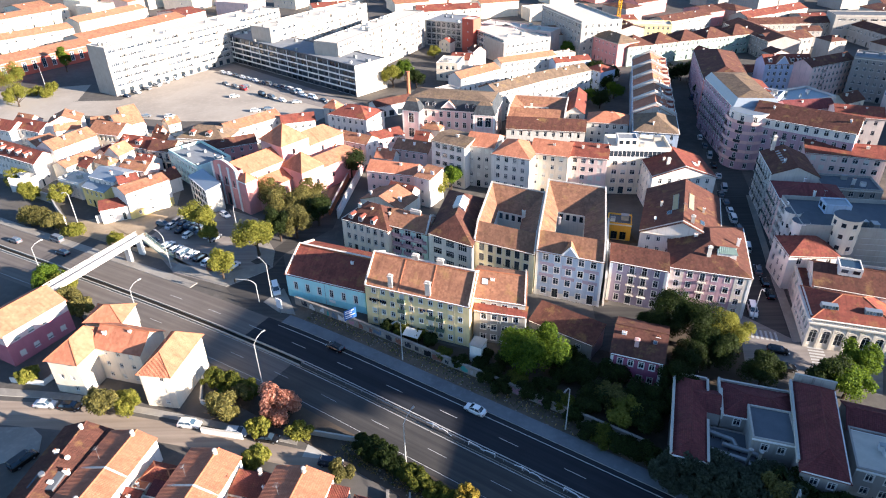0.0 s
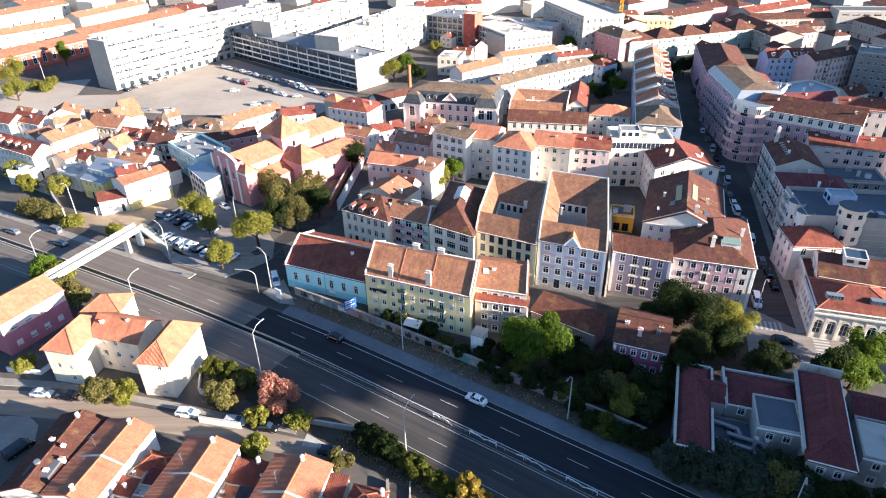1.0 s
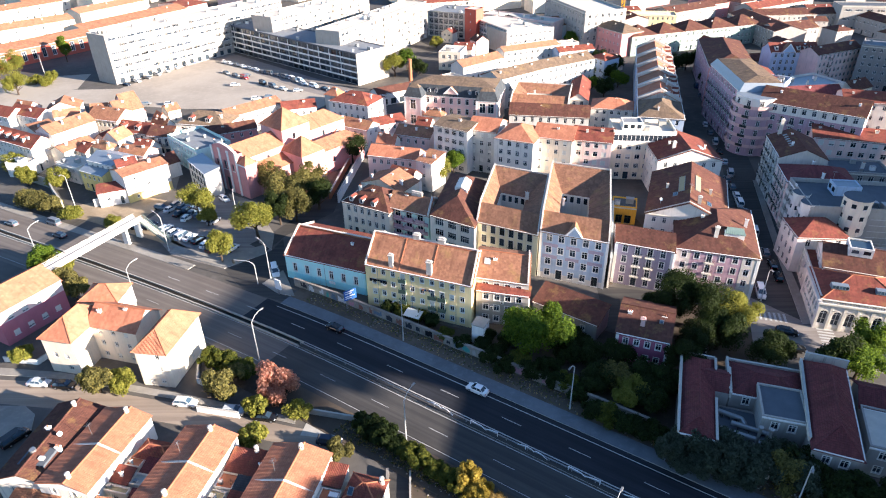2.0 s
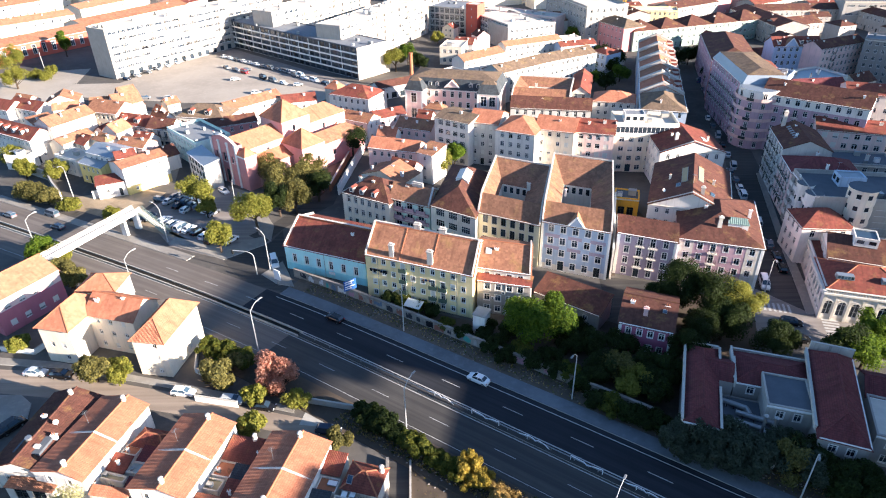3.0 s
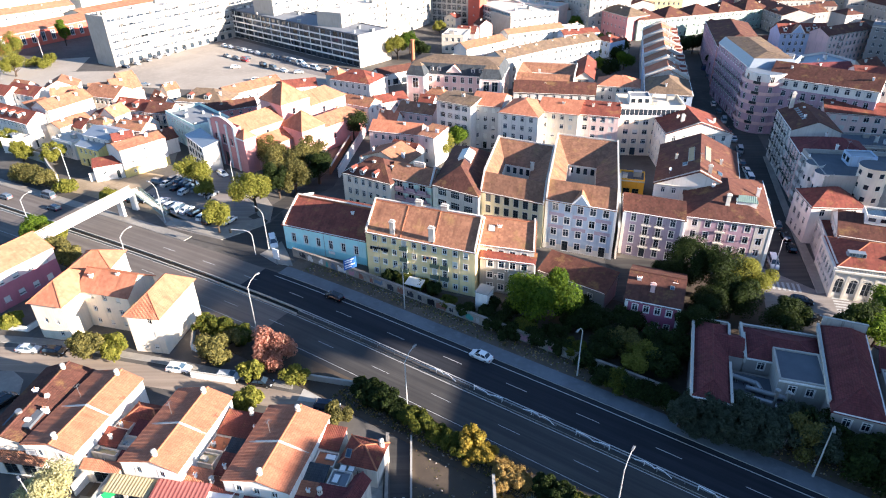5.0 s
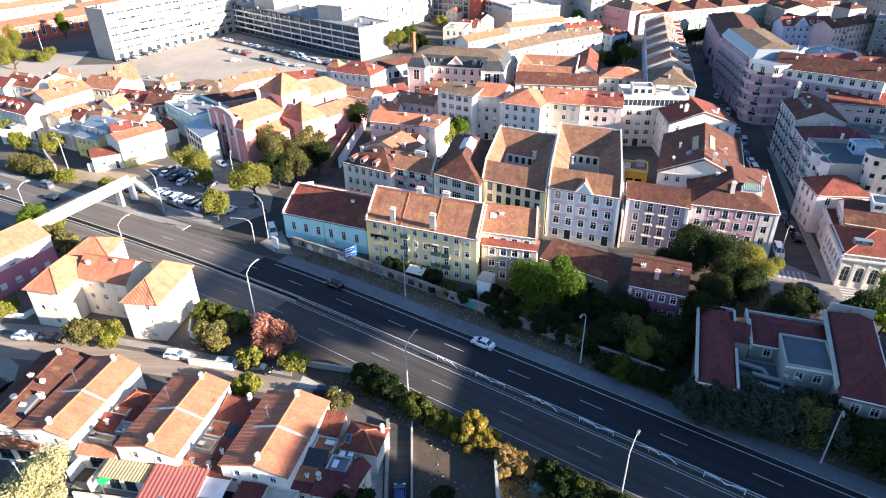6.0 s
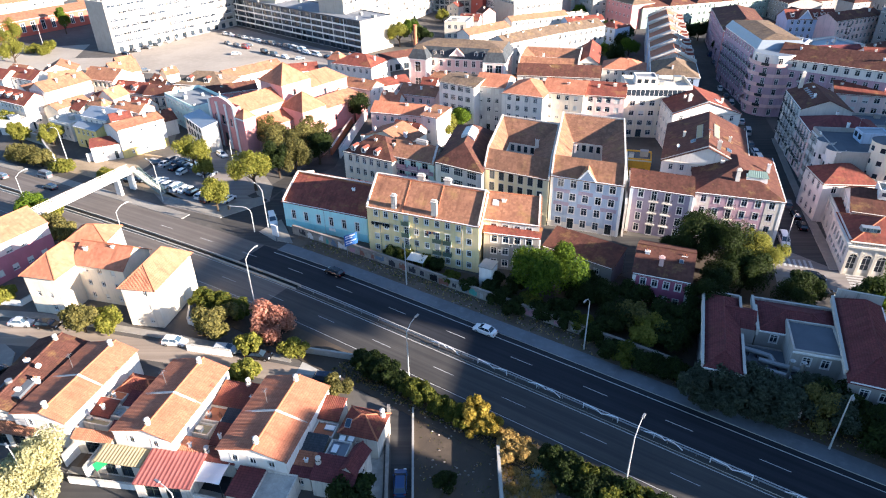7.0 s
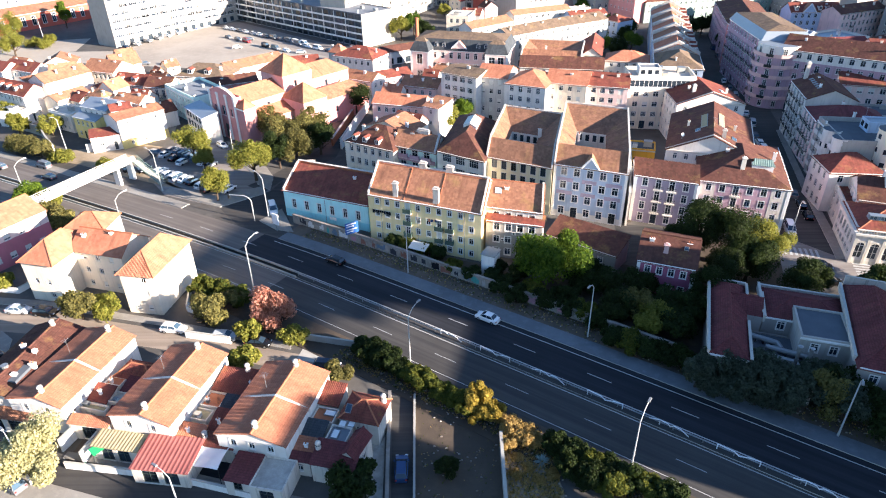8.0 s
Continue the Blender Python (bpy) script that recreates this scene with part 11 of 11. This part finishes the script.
car(-84.1, 294.6, -44, 'black', 'van', 'parked along the square')
car(-78.5, 289.8, -40, 'grey', 'van', 'parked along the square')
car(-72.6, 285.1, -42, 'white', 'hatch', 'parked along the square')
car(-69.9, 297.9, -40, 'grey', 'van', 'parked along the glazed block')
car(-64.7, 293.2, -44, 'white', 'hatch', 'parked along the glazed block')
car(-59.3, 288.8, -39, 'white', 'van', 'parked along the glazed block')
car(-53.7, 284.3, -43, 'navy', 'saloon', 'parked along the glazed block')
car(-48.5, 279.5, -45, 'black', 'saloon', 'parked along the glazed block')
car(-148.8, 296.2, -30, 'navy', 'saloon', 'parked in front of the white slab')
car(-146.2, 301.9, -33, 'white', 'hatch', 'parked in front of the white slab')
car(-143.5, 307.5, -27, 'grey', 'hatch', 'parked in front of the white slab')
car(-141.0, 313.5, -30, 'silver', 'hatch', 'parked in front of the white slab')
car(-138.7, 319.1, -27, 'white', 'saloon', 'parked in front of the white slab')
car(-136.1, 324.8, -31, 'silver', 'hatch', 'parked in front of the white slab')
car(-133.6, 330.7, -27, 'grey', 'saloon', 'parked in front of the white slab')
car(-131.4, 336.3, -30, 'blue', 'hatch', 'parked in front of the white slab')
car(-96.7, 292.7, 10, 'white', 'hatch', 'parked on the open square', 'parked cars')
car(-81.6, 271.4, 10, 'white', 'hatch', 'parked on the open square', 'parked cars')
car(-76.3, 273.4, 10, 'grey', 'hatch', 'parked on the open square', 'parked cars')
car(-65.5, 282.5, 10, 'silver', 'hatch', 'parked on the open square', 'parked cars')
car(-95.6, 309.1, 10, 'grey', 'hatch', 'parked on the open square', 'parked cars')
car(-127.9, 266.3, 10, 'grey', 'hatch', 'parked on the open square', 'parked cars')
car(-117.4, 265.7, 10, 'silver', 'hatch', 'parked on the open square', 'parked cars')
car(50.3, 99.5, -20, 'navy', 'hatch', 'parked at the kerb', 'parked cars')

# streets and squares
sheet('plaza', [(-205.2, 264.9), (-174.1, 290.7), (-150.0, 291.0), (-131.9, 343.1), (-118.5, 349.1), (-86.9, 313.0), (-44.9, 271.6), (-52.5, 257.2), (-108.3, 260.0), (-156.2, 269.8), (-194.0, 247.3)], PLAZA, 0.006, 'wide pale gravel square with parked cars')
sheet('plaza_west', [(-260, 255), (-236, 305), (-176, 318), (-170, 291.5), (-174.5, 290), (-204, 266), (-195, 248.5), (-215, 238)], PLAZA, 0.007, 'pale paved ground beside the square')
sheet('road_square', [(-134.3, 350.1), (-122.0, 361.4), (-35.6, 279.0), (-41.9, 267.6), (-61.7, 282.0), (-115.1, 337.5)], ASPHALTOLD, 0.012, 'grey street along the glazed block')
sheet('road_narrow', [(69.3, 117.8), (91.9, 194.2), (125.3, 327.2), (133.2, 317.5), (110.7, 233.0), (98.3, 180.2), (86.6, 135.4), (78.2, 107.0)], ASPHALT, 0.012, 'dark narrow street between tall houses')
sheet('pavement_narrow', [(78.6, 107.8), (86.1, 138.3), (98.0, 180.2), (96.4, 180.2), (84.3, 138.3), (76.2, 107.8)], PAVE, 0.13, 'patterned limestone pavement', thick=0.13)
sheet('road_junction', [(60.9, 108.8), (69.5, 118.2), (78.6, 107.8), (91.5, 100.4), (85.7, 91.1), (74.0, 97.2), (62.8, 101.9)], ASPHALTOLD, 0.01, 'sunlit worn asphalt at the junction')
sheet('road_terrace', [(-95.9, 94.6), (-75.0, 92.6), (-47.7, 86.0), (-27.0, 80.3), (-13.9, 76.9), (-18.3, 74.1), (-38.5, 79.1), (-60.3, 84.0), (-91.6, 88.3)], ROADPALE, 0.012, 'worn pale grey street behind the terrace')
sheet('pavement_terrace', [(-98.4, 98.4), (-76.5, 95.6), (-48.7, 88.7), (-27.4, 82.5), (-27.2, 81.1), (-48.1, 87.0), (-75.6, 93.8), (-96.8, 96.0)], PAVE, 0.13, 'narrow limestone pavement', thick=0.13)
sheet('pavement_corner', [(-88.5, 86.7), (-78.5, 86.5), (-75.5, 84.3), (-73.9, 80.1), (-82.2, 77.0)], PAVE, 0.12, 'rounded pavement corner', thick=0.12)
sheet('road_lower', [(-61.4, 50.9), (-54.6, 58.7), (-37.9, 56.1), (-20.5, 51.5), (-6.1, 47.5), (-7.2, 43.2), (-56.5, 43.4)], ASPHALT, 0.012, 'dark street below the terrace')
sheet('pavement_lower', [(-53.2, 59.8), (-38.2, 57.0), (-20.7, 52.5), (-11.9, 50.3), (-11.8, 49.5), (-20.5, 51.5), (-37.8, 56.0), (-53.3, 58.7)], PAVE, 0.12, 'narrow pavement in front of the garages', thick=0.12)
sheet('pavement_lower', [(-67.4, 59.9), (-55.3, 55.2), (-35.4, 49.6), (-34.9, 48.4), (-61.4, 50.9)], PAVE, 0.12, 'broad pavement at the street corner', thick=0.12)
sheet('road_lane', [(-9.5, 70.0), (-6.2, 70.0), (-5.1, 46.0), (-8.0, 46.0)], ASPHALT, 0.012, 'narrow asphalt lane between low walls')
sheet('plot', [(-6.2, 70.6), (5.7, 61.4), (5.7, 46.0), (-5.1, 46.0)], EARTH, 0.014, 'bare brown earth of an empty plot')
sheet('road_carpark', [(-85.6, 158.5), (-79.8, 175.9), (-66.8, 175.5), (-48.5, 149.7), (-45.2, 142.0), (-55.1, 133.3), (-71.0, 140.4)], ASPHALTOLD, 0.012, 'worn asphalt of the car park')
sheet('pavement_carpark', [(-71.7, 141.5), (-55.1, 133.3), (-46.3, 140.5), (-47.7, 145.0), (-57.2, 138.8), (-71.2, 145.1)], PAVE, 0.13, 'pale paved strip round the car park', thick=0.13)
sheet('road_church', [(-46.6, 141.4), (-43.2, 149.6), (-32.2, 162.8), (-30.0, 191.6), (-26.0, 229.5), (-29.9, 236.1), (-35.0, 194.2), (-38.1, 168.6), (-47.4, 151.3), (-51.9, 145.2)], ASPHALT, 0.014, 'dark side street beside the church')
sheet('road_side', [(-54.8, 132.5), (-45.2, 142.0), (-43.6, 148.0), (-37.7, 128.1), (-34.4, 117.3), (-47.5, 123.4)], ASPHALT, 0.011, 'dark asphalt of the side road mouth')
sheet('pavement_corner', [(-44.0, 126.3), (-40.2, 132.1), (-37.3, 126.1), (-35.1, 120.8), (-39.3, 122.1)], PAVE, 0.13, 'pavement corner with traffic poles', thick=0.13)
sheet('sandy_slope', [(-118, 166.5), (-106, 172), (-94, 176), (-84, 172.5), (-86.5, 160), (-74, 150), (-68, 143), (-64.5, 141.5), (-84, 150.8), (-102, 160)], SANDY, 0.02, 'dry sandy earth between the footway and the houses')
sheet('pavement_slope', [(-190, 232), (-150, 246), (-120, 250), (-98, 246), (-84, 232), (-90, 205), (-84, 180), (-96, 178), (-112, 185), (-140, 197), (-170, 212)], PAVE, 0.005, 'worn pale paving between hillside houses')
sheet('pavement_church', [(-66.5, 176.5), (-56, 170), (-50.5, 158), (-46.5, 150.5), (-45.4, 142.4), (-49.5, 146), (-52, 152), (-62, 167)], PAVE, 0.125, 'pale limestone pavement beside the church trees', thick=0.125)
sheet('dry_bank', [(5.9, 63.6), (12.8, 58.6), (13.4, 52.0), (6.2, 46.0)], SANDY, 0.018, 'dry stony earth of the highway bank')
sheet('parking', [(-24.9, 83.0), (-17.0, 81.6), (-16.6, 77.0), (-25.8, 78.4)], CONC, 0.03, 'pale worn concrete parking place')
sheet('side_yard', [(-12.2, 63.0), (-10.0, 63.0), (-9.1, 46.0), (-11.2, 46.0)], CRACKED, 0.03, 'mottled whitish paving beside the end house')
sheet('lawn', [(-45.7, 97.9), (-41.4, 96.6), (-40.0, 93.6), (-42.9, 92.3), (-46.3, 94.5)], LAWN, 0.03, 'small green lawn in the garden')
sheet('yard', [(39.3, 123.7), (52.0, 151.6), (54.3, 151.5), (51.8, 169.5), (49.3, 169.6), (38.4, 123.7)], EARTH, 0.02, 'shaded earthen yard between houses')
sheet('yard', [(35.5, 123.5), (53, 119.5), (52.3, 114.5), (34.2, 107.2)], ASPHALT, 0.018, 'dark paved yard in front of the lilac house')
sheet('garden_ground', [(5.4, 99.5), (34.0, 106.4), (46.8, 98.6), (39.1, 75.0), (31.8, 75.8), (16.4, 88.5)], EARTH, 0.016, 'dark earth of the wooded slope')
sheet('garden_ground', [(50.7, 114.2), (68.5, 118.3), (62.6, 100.1), (57.3, 91.7), (45.2, 96.9)], EARTH, 0.016, 'dark earth below the trees')
sheet('yard', [(-37.1, 120.8), (-18.4, 115.9), (5.7, 107.0), (5.4, 101.3), (-19.0, 115.9)], EARTH, 0.02, 'narrow earthen yard below the houses')

# walls and small structures
low_wall([(-9.9, 70.3), (-8.5, 46.0)], 0.9, 0.4, RUBBLE, 'low pale rubble wall along the lane', 'garden_wall')
low_wall([(-6.2, 70.0), (-5.2, 46.0)], 0.55, 0.25, CONC, 'low grey wall along the lane', 'garden_wall')
low_wall([(6.0, 61.4), (5.8, 46.0)], 1.8, 0.35, CONC, 'grey concrete wall beside the empty plot', 'garden_wall')
low_wall([(-45.7, 84.5), (-37.5, 82.7)], 1.4, 0.25, WHITE, 'white garden wall at the street', 'garden_wall')
low_wall([(-52.0, 57.1), (-37.5, 55.2), (-20.3, 50.7)], 1.1, 0.25, WHITE, 'low white wall in front of the garages', 'garden_wall')
low_wall([(-31.5, 169.2), (-28.1, 199.8), (-26.3, 225.2)], 3.0, 0.5, WHITE, 'white street wall beside the church', 'garden_wall')
low_wall([(-34.4, 171.6), (-31.4, 203.0)], 2.2, 0.5, CLAYPLAIN, 'red coped wall beside the church', 'garden_wall')
low_wall([(-104.1, 168.9), (-95.2, 174.5), (-85.8, 179.0)], 2.4, 0.3, WHITE, 'white garden wall above the highway', 'garden_wall')
low_wall([(-142.8, 193.5), (-125.0, 183.0), (-119.2, 175.3), (-112.5, 167.3)], 3.0, 0.4, CONC, 'grey retaining wall above the highway', 'garden_wall')
low_wall([(-27.8, 84.2), (-16.3, 81.5), (-15.4, 80.1)], 1.2, 0.3, CONC, 'low concrete wall beside the highway', 'garden_wall')
low_wall([(-49.9, 98.9), (-48.2, 92.1), (-43.0, 89.2)], 1.2, 0.25, WHITE, 'white garden wall', 'garden_wall')
low_wall([(-89.9, 99.3), (-82.4, 98.1), (-79.8, 104.0)], 1.2, 0.2, WHITE, 'white garden wall with fence', 'garden_wall')
low_wall([(45.2, 151.8), (37.8, 122.3)], 8.0, 0.4, OLDWHITE, 'tall weathered white party wall', 'garden_wall')
road_sign(-21.3, 115.9, 14)
signal_arm(-45.0, 126.3, 165)
billboard_post(-38.8, 121.6, -34)
crane(107.9, 397.3)
brick_stack(-14.0, 275.2)
median_frame(near_s(-4, 86) + 0.0, 0)
median_frame(near_s(-4, 86) + 9.3, 1)
median_frame(near_s(-4, 86) + 18.6, 0)
median_frame(near_s(-4, 86) + 27.9, 1)
median_frame(near_s(-4, 86) + 37.2, 0)
median_frame(near_s(-4, 86) + 46.5, 1)
median_frame(near_s(-4, 86) + 55.8, 0)
median_frame(near_s(-4, 86) + 65.1, 1)
median_frame(near_s(-4, 86) + 74.4, 0)
median_frame(near_s(-4, 86) + 83.7, 1)
median_frame(near_s(-4, 86) + 93.0, 0)
median_frame(near_s(-4, 86) + 102.3, 1)
median_frame(near_s(-4, 86) + 111.6, 0)
median_frame(near_s(-4, 86) + 120.9, 1)

# yard below the yellow house
tree(-12.5, 113.9, 1.9, 2, 1, 'dark', 'dense shrub in the yard below the houses', name='shrub', n=1200)
tree(-9.7, 112.8, 1.9, 2, 1, 'hedge', 'dense shrub in the yard below the houses', name='shrub', n=1200)
tree(-6.0, 111.0, 1.9, 2, 1, 'hedge', 'dense shrub in the yard below the houses', name='shrub', n=1200)
tree(-3.2, 108.9, 1.9, 2, 1, 'dark', 'dense shrub in the yard below the houses', name='shrub', n=1200)
tree(-0.2, 104.5, 1.9, 2, 1, 'hedge', 'dense shrub in the yard below the houses', name='shrub', n=1200)
tree(3.2, 101.6, 1.9, 2, 1, 'dark', 'dense shrub in the yard below the houses', name='shrub', n=1200)
tree(7.1, 100.5, 1.9, 2, 1, 'dark', 'dense shrub in the yard below the houses', name='shrub', n=1200)
tree(8.5, 97.0, 1.9, 2, 1, 'dark', 'dense shrub in the yard below the houses', name='shrub', n=1200)
tree(26.3, 103.9, 1.9, 2, 1, 'dark', 'dense shrub in the yard below the houses', name='shrub', n=1200)
tree(28.0, 101.0, 1.9, 2, 1, 'dark', 'dense shrub in the yard below the houses', name='shrub', n=1200)
shelter(-7.1, 110.3, -25)
white_hut(6.4, 102.6, -27)

# zebra crossing at the junction
zebra(70.3, 110.6, 75, 7)
zebra(79.3, 103.5, -15, 6)

def weeds(name, label, at, n, mats, seed, size=0.3):
    """Low dry tufts, blades and pebbles strewn over bare ground."""
    rng = random.Random(seed)
    m = Mesh(*mats)
    for i in range(n):
        x, y, z = at(rng)
        c = Vector((x, y, z))
        mt = mats[int(rng.random() ** 1.5 * len(mats))]
        q = size * rng.uniform(0.4, 1.2)
        for k in range(rng.randint(3, 6)):
            t = rng.uniform(0, 6.28)
            d = Vector((math.cos(t), math.sin(t), 0))
            w = Vector((-d.y, d.x, 0)) * q * 0.16
            m.poly([c - w, c + w, c + d * q * rng.uniform(0.5, 1.1) + Vector((0, 0, q * rng.uniform(0.3, 1.1)))], mt)
        if i % 4 == 0:
            p = c + Vector((rng.uniform(-0.6, 0.6), rng.uniform(-0.6, 0.6), 0))
            r = rng.uniform(0.05, 0.16)
            m.box(p.x - r, p.y - r * 0.7, z - 0.01, p.x + r, p.y + r * 0.7, z + r * 0.8, RUBBLE, r * 0.4)
    tagged(m.object(name), label, "weeds", kind="stuff")


def in_quad(a, b, c, d, z):
    def at(rng):
        u, v = rng.random(), rng.random()
        return tuple((a[i] * (1 - u) + b[i] * u) * (1 - v) + (d[i] * (1 - u) + c[i] * u) * v for i in (0, 1)) + (z,)
    return at


def on_verge(o0, o1, s0, s1, z):
    def at(rng):
        p, v, w = smooth_axis(rng.uniform(s0, s1))
        q = p + w * (o0 + (o1 - o0) * rng.random() ** 0.7)
        return q.x, q.y, z
    return at


weeds("plot_weeds", "sparse dry weeds and pebbles on bare earth", in_quad((-5.8, 69.5), (5.2, 61.0), (5.2, 47.0), (-4.8, 47.0), 0.014), 240, (LEAVES["hedge"], LEAVES["dark"], LEAVES["dry"]), 3, 0.24)
weeds("bank_weeds", "dry golden grass and pebbles on the highway bank", in_quad((6.3, 62.8), (12.8, 58.4), (13.2, 52.2), (6.4, 47.0), 0.018), 1300, (LEAVES["dry"], LEAVES["dry"], LEAVES["olive"]), 4, 0.42)
weeds("verge_weeds", "dry weeds along the foot of the stone wall", on_verge(12.2, 15.9, near_s(-33, 120), near_s(60, 58), 0.12), 1600, (LEAVES["hedge"], LEAVES["dark"], LEAVES["dry"]), 5, 0.34)
weeds("hedge_weeds", "dry weeds between the hedge and the highway", on_verge(-9.5, -14.5, near_s(-14, 88), near_s(32, 60), 0.1), 1800, (LEAVES["dry"], LEAVES["hedge"], LEAVES["dark"]), 6, 0.4)


def awning(x, y, ang, w=2.6, d=1.1):
    """A sloping green cloth on a rail and two struts."""
    e = base("awning", pose(x, y, 0, 0, 0, ang), "green cloth awning over a tiled front yard", "awning")
    c = Mesh(GREENCLOTH)
    slope(c, [(0, 0, 2.1), (w, 0, 2.1), (w, d, 2.6), (0, d, 2.6)], GREENCLOTH, 0, 0, 0.04)
    c.object("cloth", e)
    for u in (0.06, w - 0.06):
        p = Mesh(GALV)
        p.beam((u, 0.05, 0), (u, 0.05, 2.08), 0.04, GALV, 5)
        p.object("post", e)
    return e


awning(-47.8, 57.2, 55)

# yards in front of the terrace
shade_sail(-32.5, 56.1, -14)
low_wall([(-53.9, 59.8), (-52.8, 63.7), (-49.6, 63.0)], 2.2, 0.25, WHITE, 'white wall round a front yard', 'garden_wall')
low_wall([(-49.9, 57.7), (-49.1, 62.6)], 2.2, 0.25, WHITE, 'white wall between two front yards', 'garden_wall')
low_wall([(-36.2, 55.4), (-35.7, 59.7)], 2.2, 0.25, WHITE, 'white wall between two front yards', 'garden_wall')
sheet('yard', [(-52.6, 58.4), (-52.2, 62.3), (-49.1, 61.8), (-49.7, 57.4)], EARTH, 0.03, 'brown paved front yard')
sheet('yard', [(-35.4, 55.5), (-35.3, 59.7), (-30.4, 58.7), (-30.1, 54.1)], ASPHALTNEW, 0.03, 'dark paved front yard')

# undergrowth on the slope
tree(8.4, 103.6, 2.6, 3, 1, 'dark', 'dense dark shrub on the slope above the highway', name='shrub', n=1300)
tree(10.3, 98.0, 2.6, 3, 1, 'dark', 'dense dark shrub on the slope above the highway', name='shrub', n=1300)
tree(12.9, 102.6, 2.6, 3, 1, 'dark', 'dense dark shrub on the slope above the highway', name='shrub', n=1300)
tree(11.5, 93.7, 2.6, 3, 1, 'dark', 'dense dark shrub on the slope above the highway', name='shrub', n=1300)
tree(14.5, 96.2, 2.6, 3, 1, 'hedge', 'dense dark shrub on the slope above the highway', name='shrub', n=1300)
tree(16.2, 92.8, 2.6, 3, 1, 'dark', 'dense dark shrub on the slope above the highway', name='shrub', n=1300)
tree(19.6, 93.6, 2.6, 3, 1, 'dark', 'dense dark shrub on the slope above the highway', name='shrub', n=1300)
tree(20.0, 89.5, 2.6, 3, 1, 'dark', 'dense dark shrub on the slope above the highway', name='shrub', n=1300)
tree(23.2, 96.0, 2.6, 3, 1, 'dark', 'dense dark shrub on the slope above the highway', name='shrub', n=1300)
tree(22.6, 89.5, 2.6, 3, 1, 'hedge', 'dense dark shrub on the slope above the highway', name='shrub', n=1300)
tree(24.1, 86.4, 2.6, 3, 1, 'dark', 'dense dark shrub on the slope above the highway', name='shrub', n=1300)
tree(23.4, 100.5, 2.6, 3, 1, 'dark', 'dense dark shrub on the slope above the highway', name='shrub', n=1300)
tree(25.7, 82.0, 2.6, 3, 1, 'dark', 'dense dark shrub on the slope above the highway', name='shrub', n=1300)
tree(28.3, 80.6, 2.6, 3, 1, 'hedge', 'dense dark shrub on the slope above the highway', name='shrub', n=1300)
tree(30.8, 78.9, 2.6, 3, 1, 'dark', 'dense dark shrub on the slope above the highway', name='shrub', n=1300)
tree(33.3, 77.6, 2.6, 3, 1, 'dark', 'dense dark shrub on the slope above the highway', name='shrub', n=1300)
tree(35.8, 76.5, 2.6, 3, 1, 'dark', 'dense dark shrub on the slope above the highway', name='shrub', n=1300)
for x, y, r in ((36.0, 71.6, 2.4), (37.6, 69.9, 2.6), (40.4, 68.8, 2.7), (43.4, 67.8, 2.6), (46.2, 66.6, 2.7)):
    tree(x, y, r, 4, 2, 'grey', 'grey-green olive tree in a row beside the highway', n=2600, size=0.3)

# more cars on the car park
car(-80.4, 165.5, 66, 'silver', 'saloon', 'parked nose-in on the car park')
car(-76.7, 162.8, 71, 'black', 'saloon', 'parked nose-in on the car park')
car(-73.5, 160.1, 71, 'white', 'hatch', 'parked nose-in on the car park')
car(-58.0, 143.6, 66, 'grey', 'saloon', 'parked nose-in on the car park')
car(-55.8, 142.5, 63, 'white', 'hatch', 'parked nose-in on the car park')

# dry plants in the empty plot
agave(11.2, 57.6)
for x, y in ((8.0, 58.2), (9.2, 56.6), (12.4, 55.6), (7.6, 55.4), (10.4, 54.6)):
    tree(x, y, 0.9, 1, 0.3, 'dry', 'tuft of dry yellow grass on the bank', name='shrub', n=1200, size=0.16)
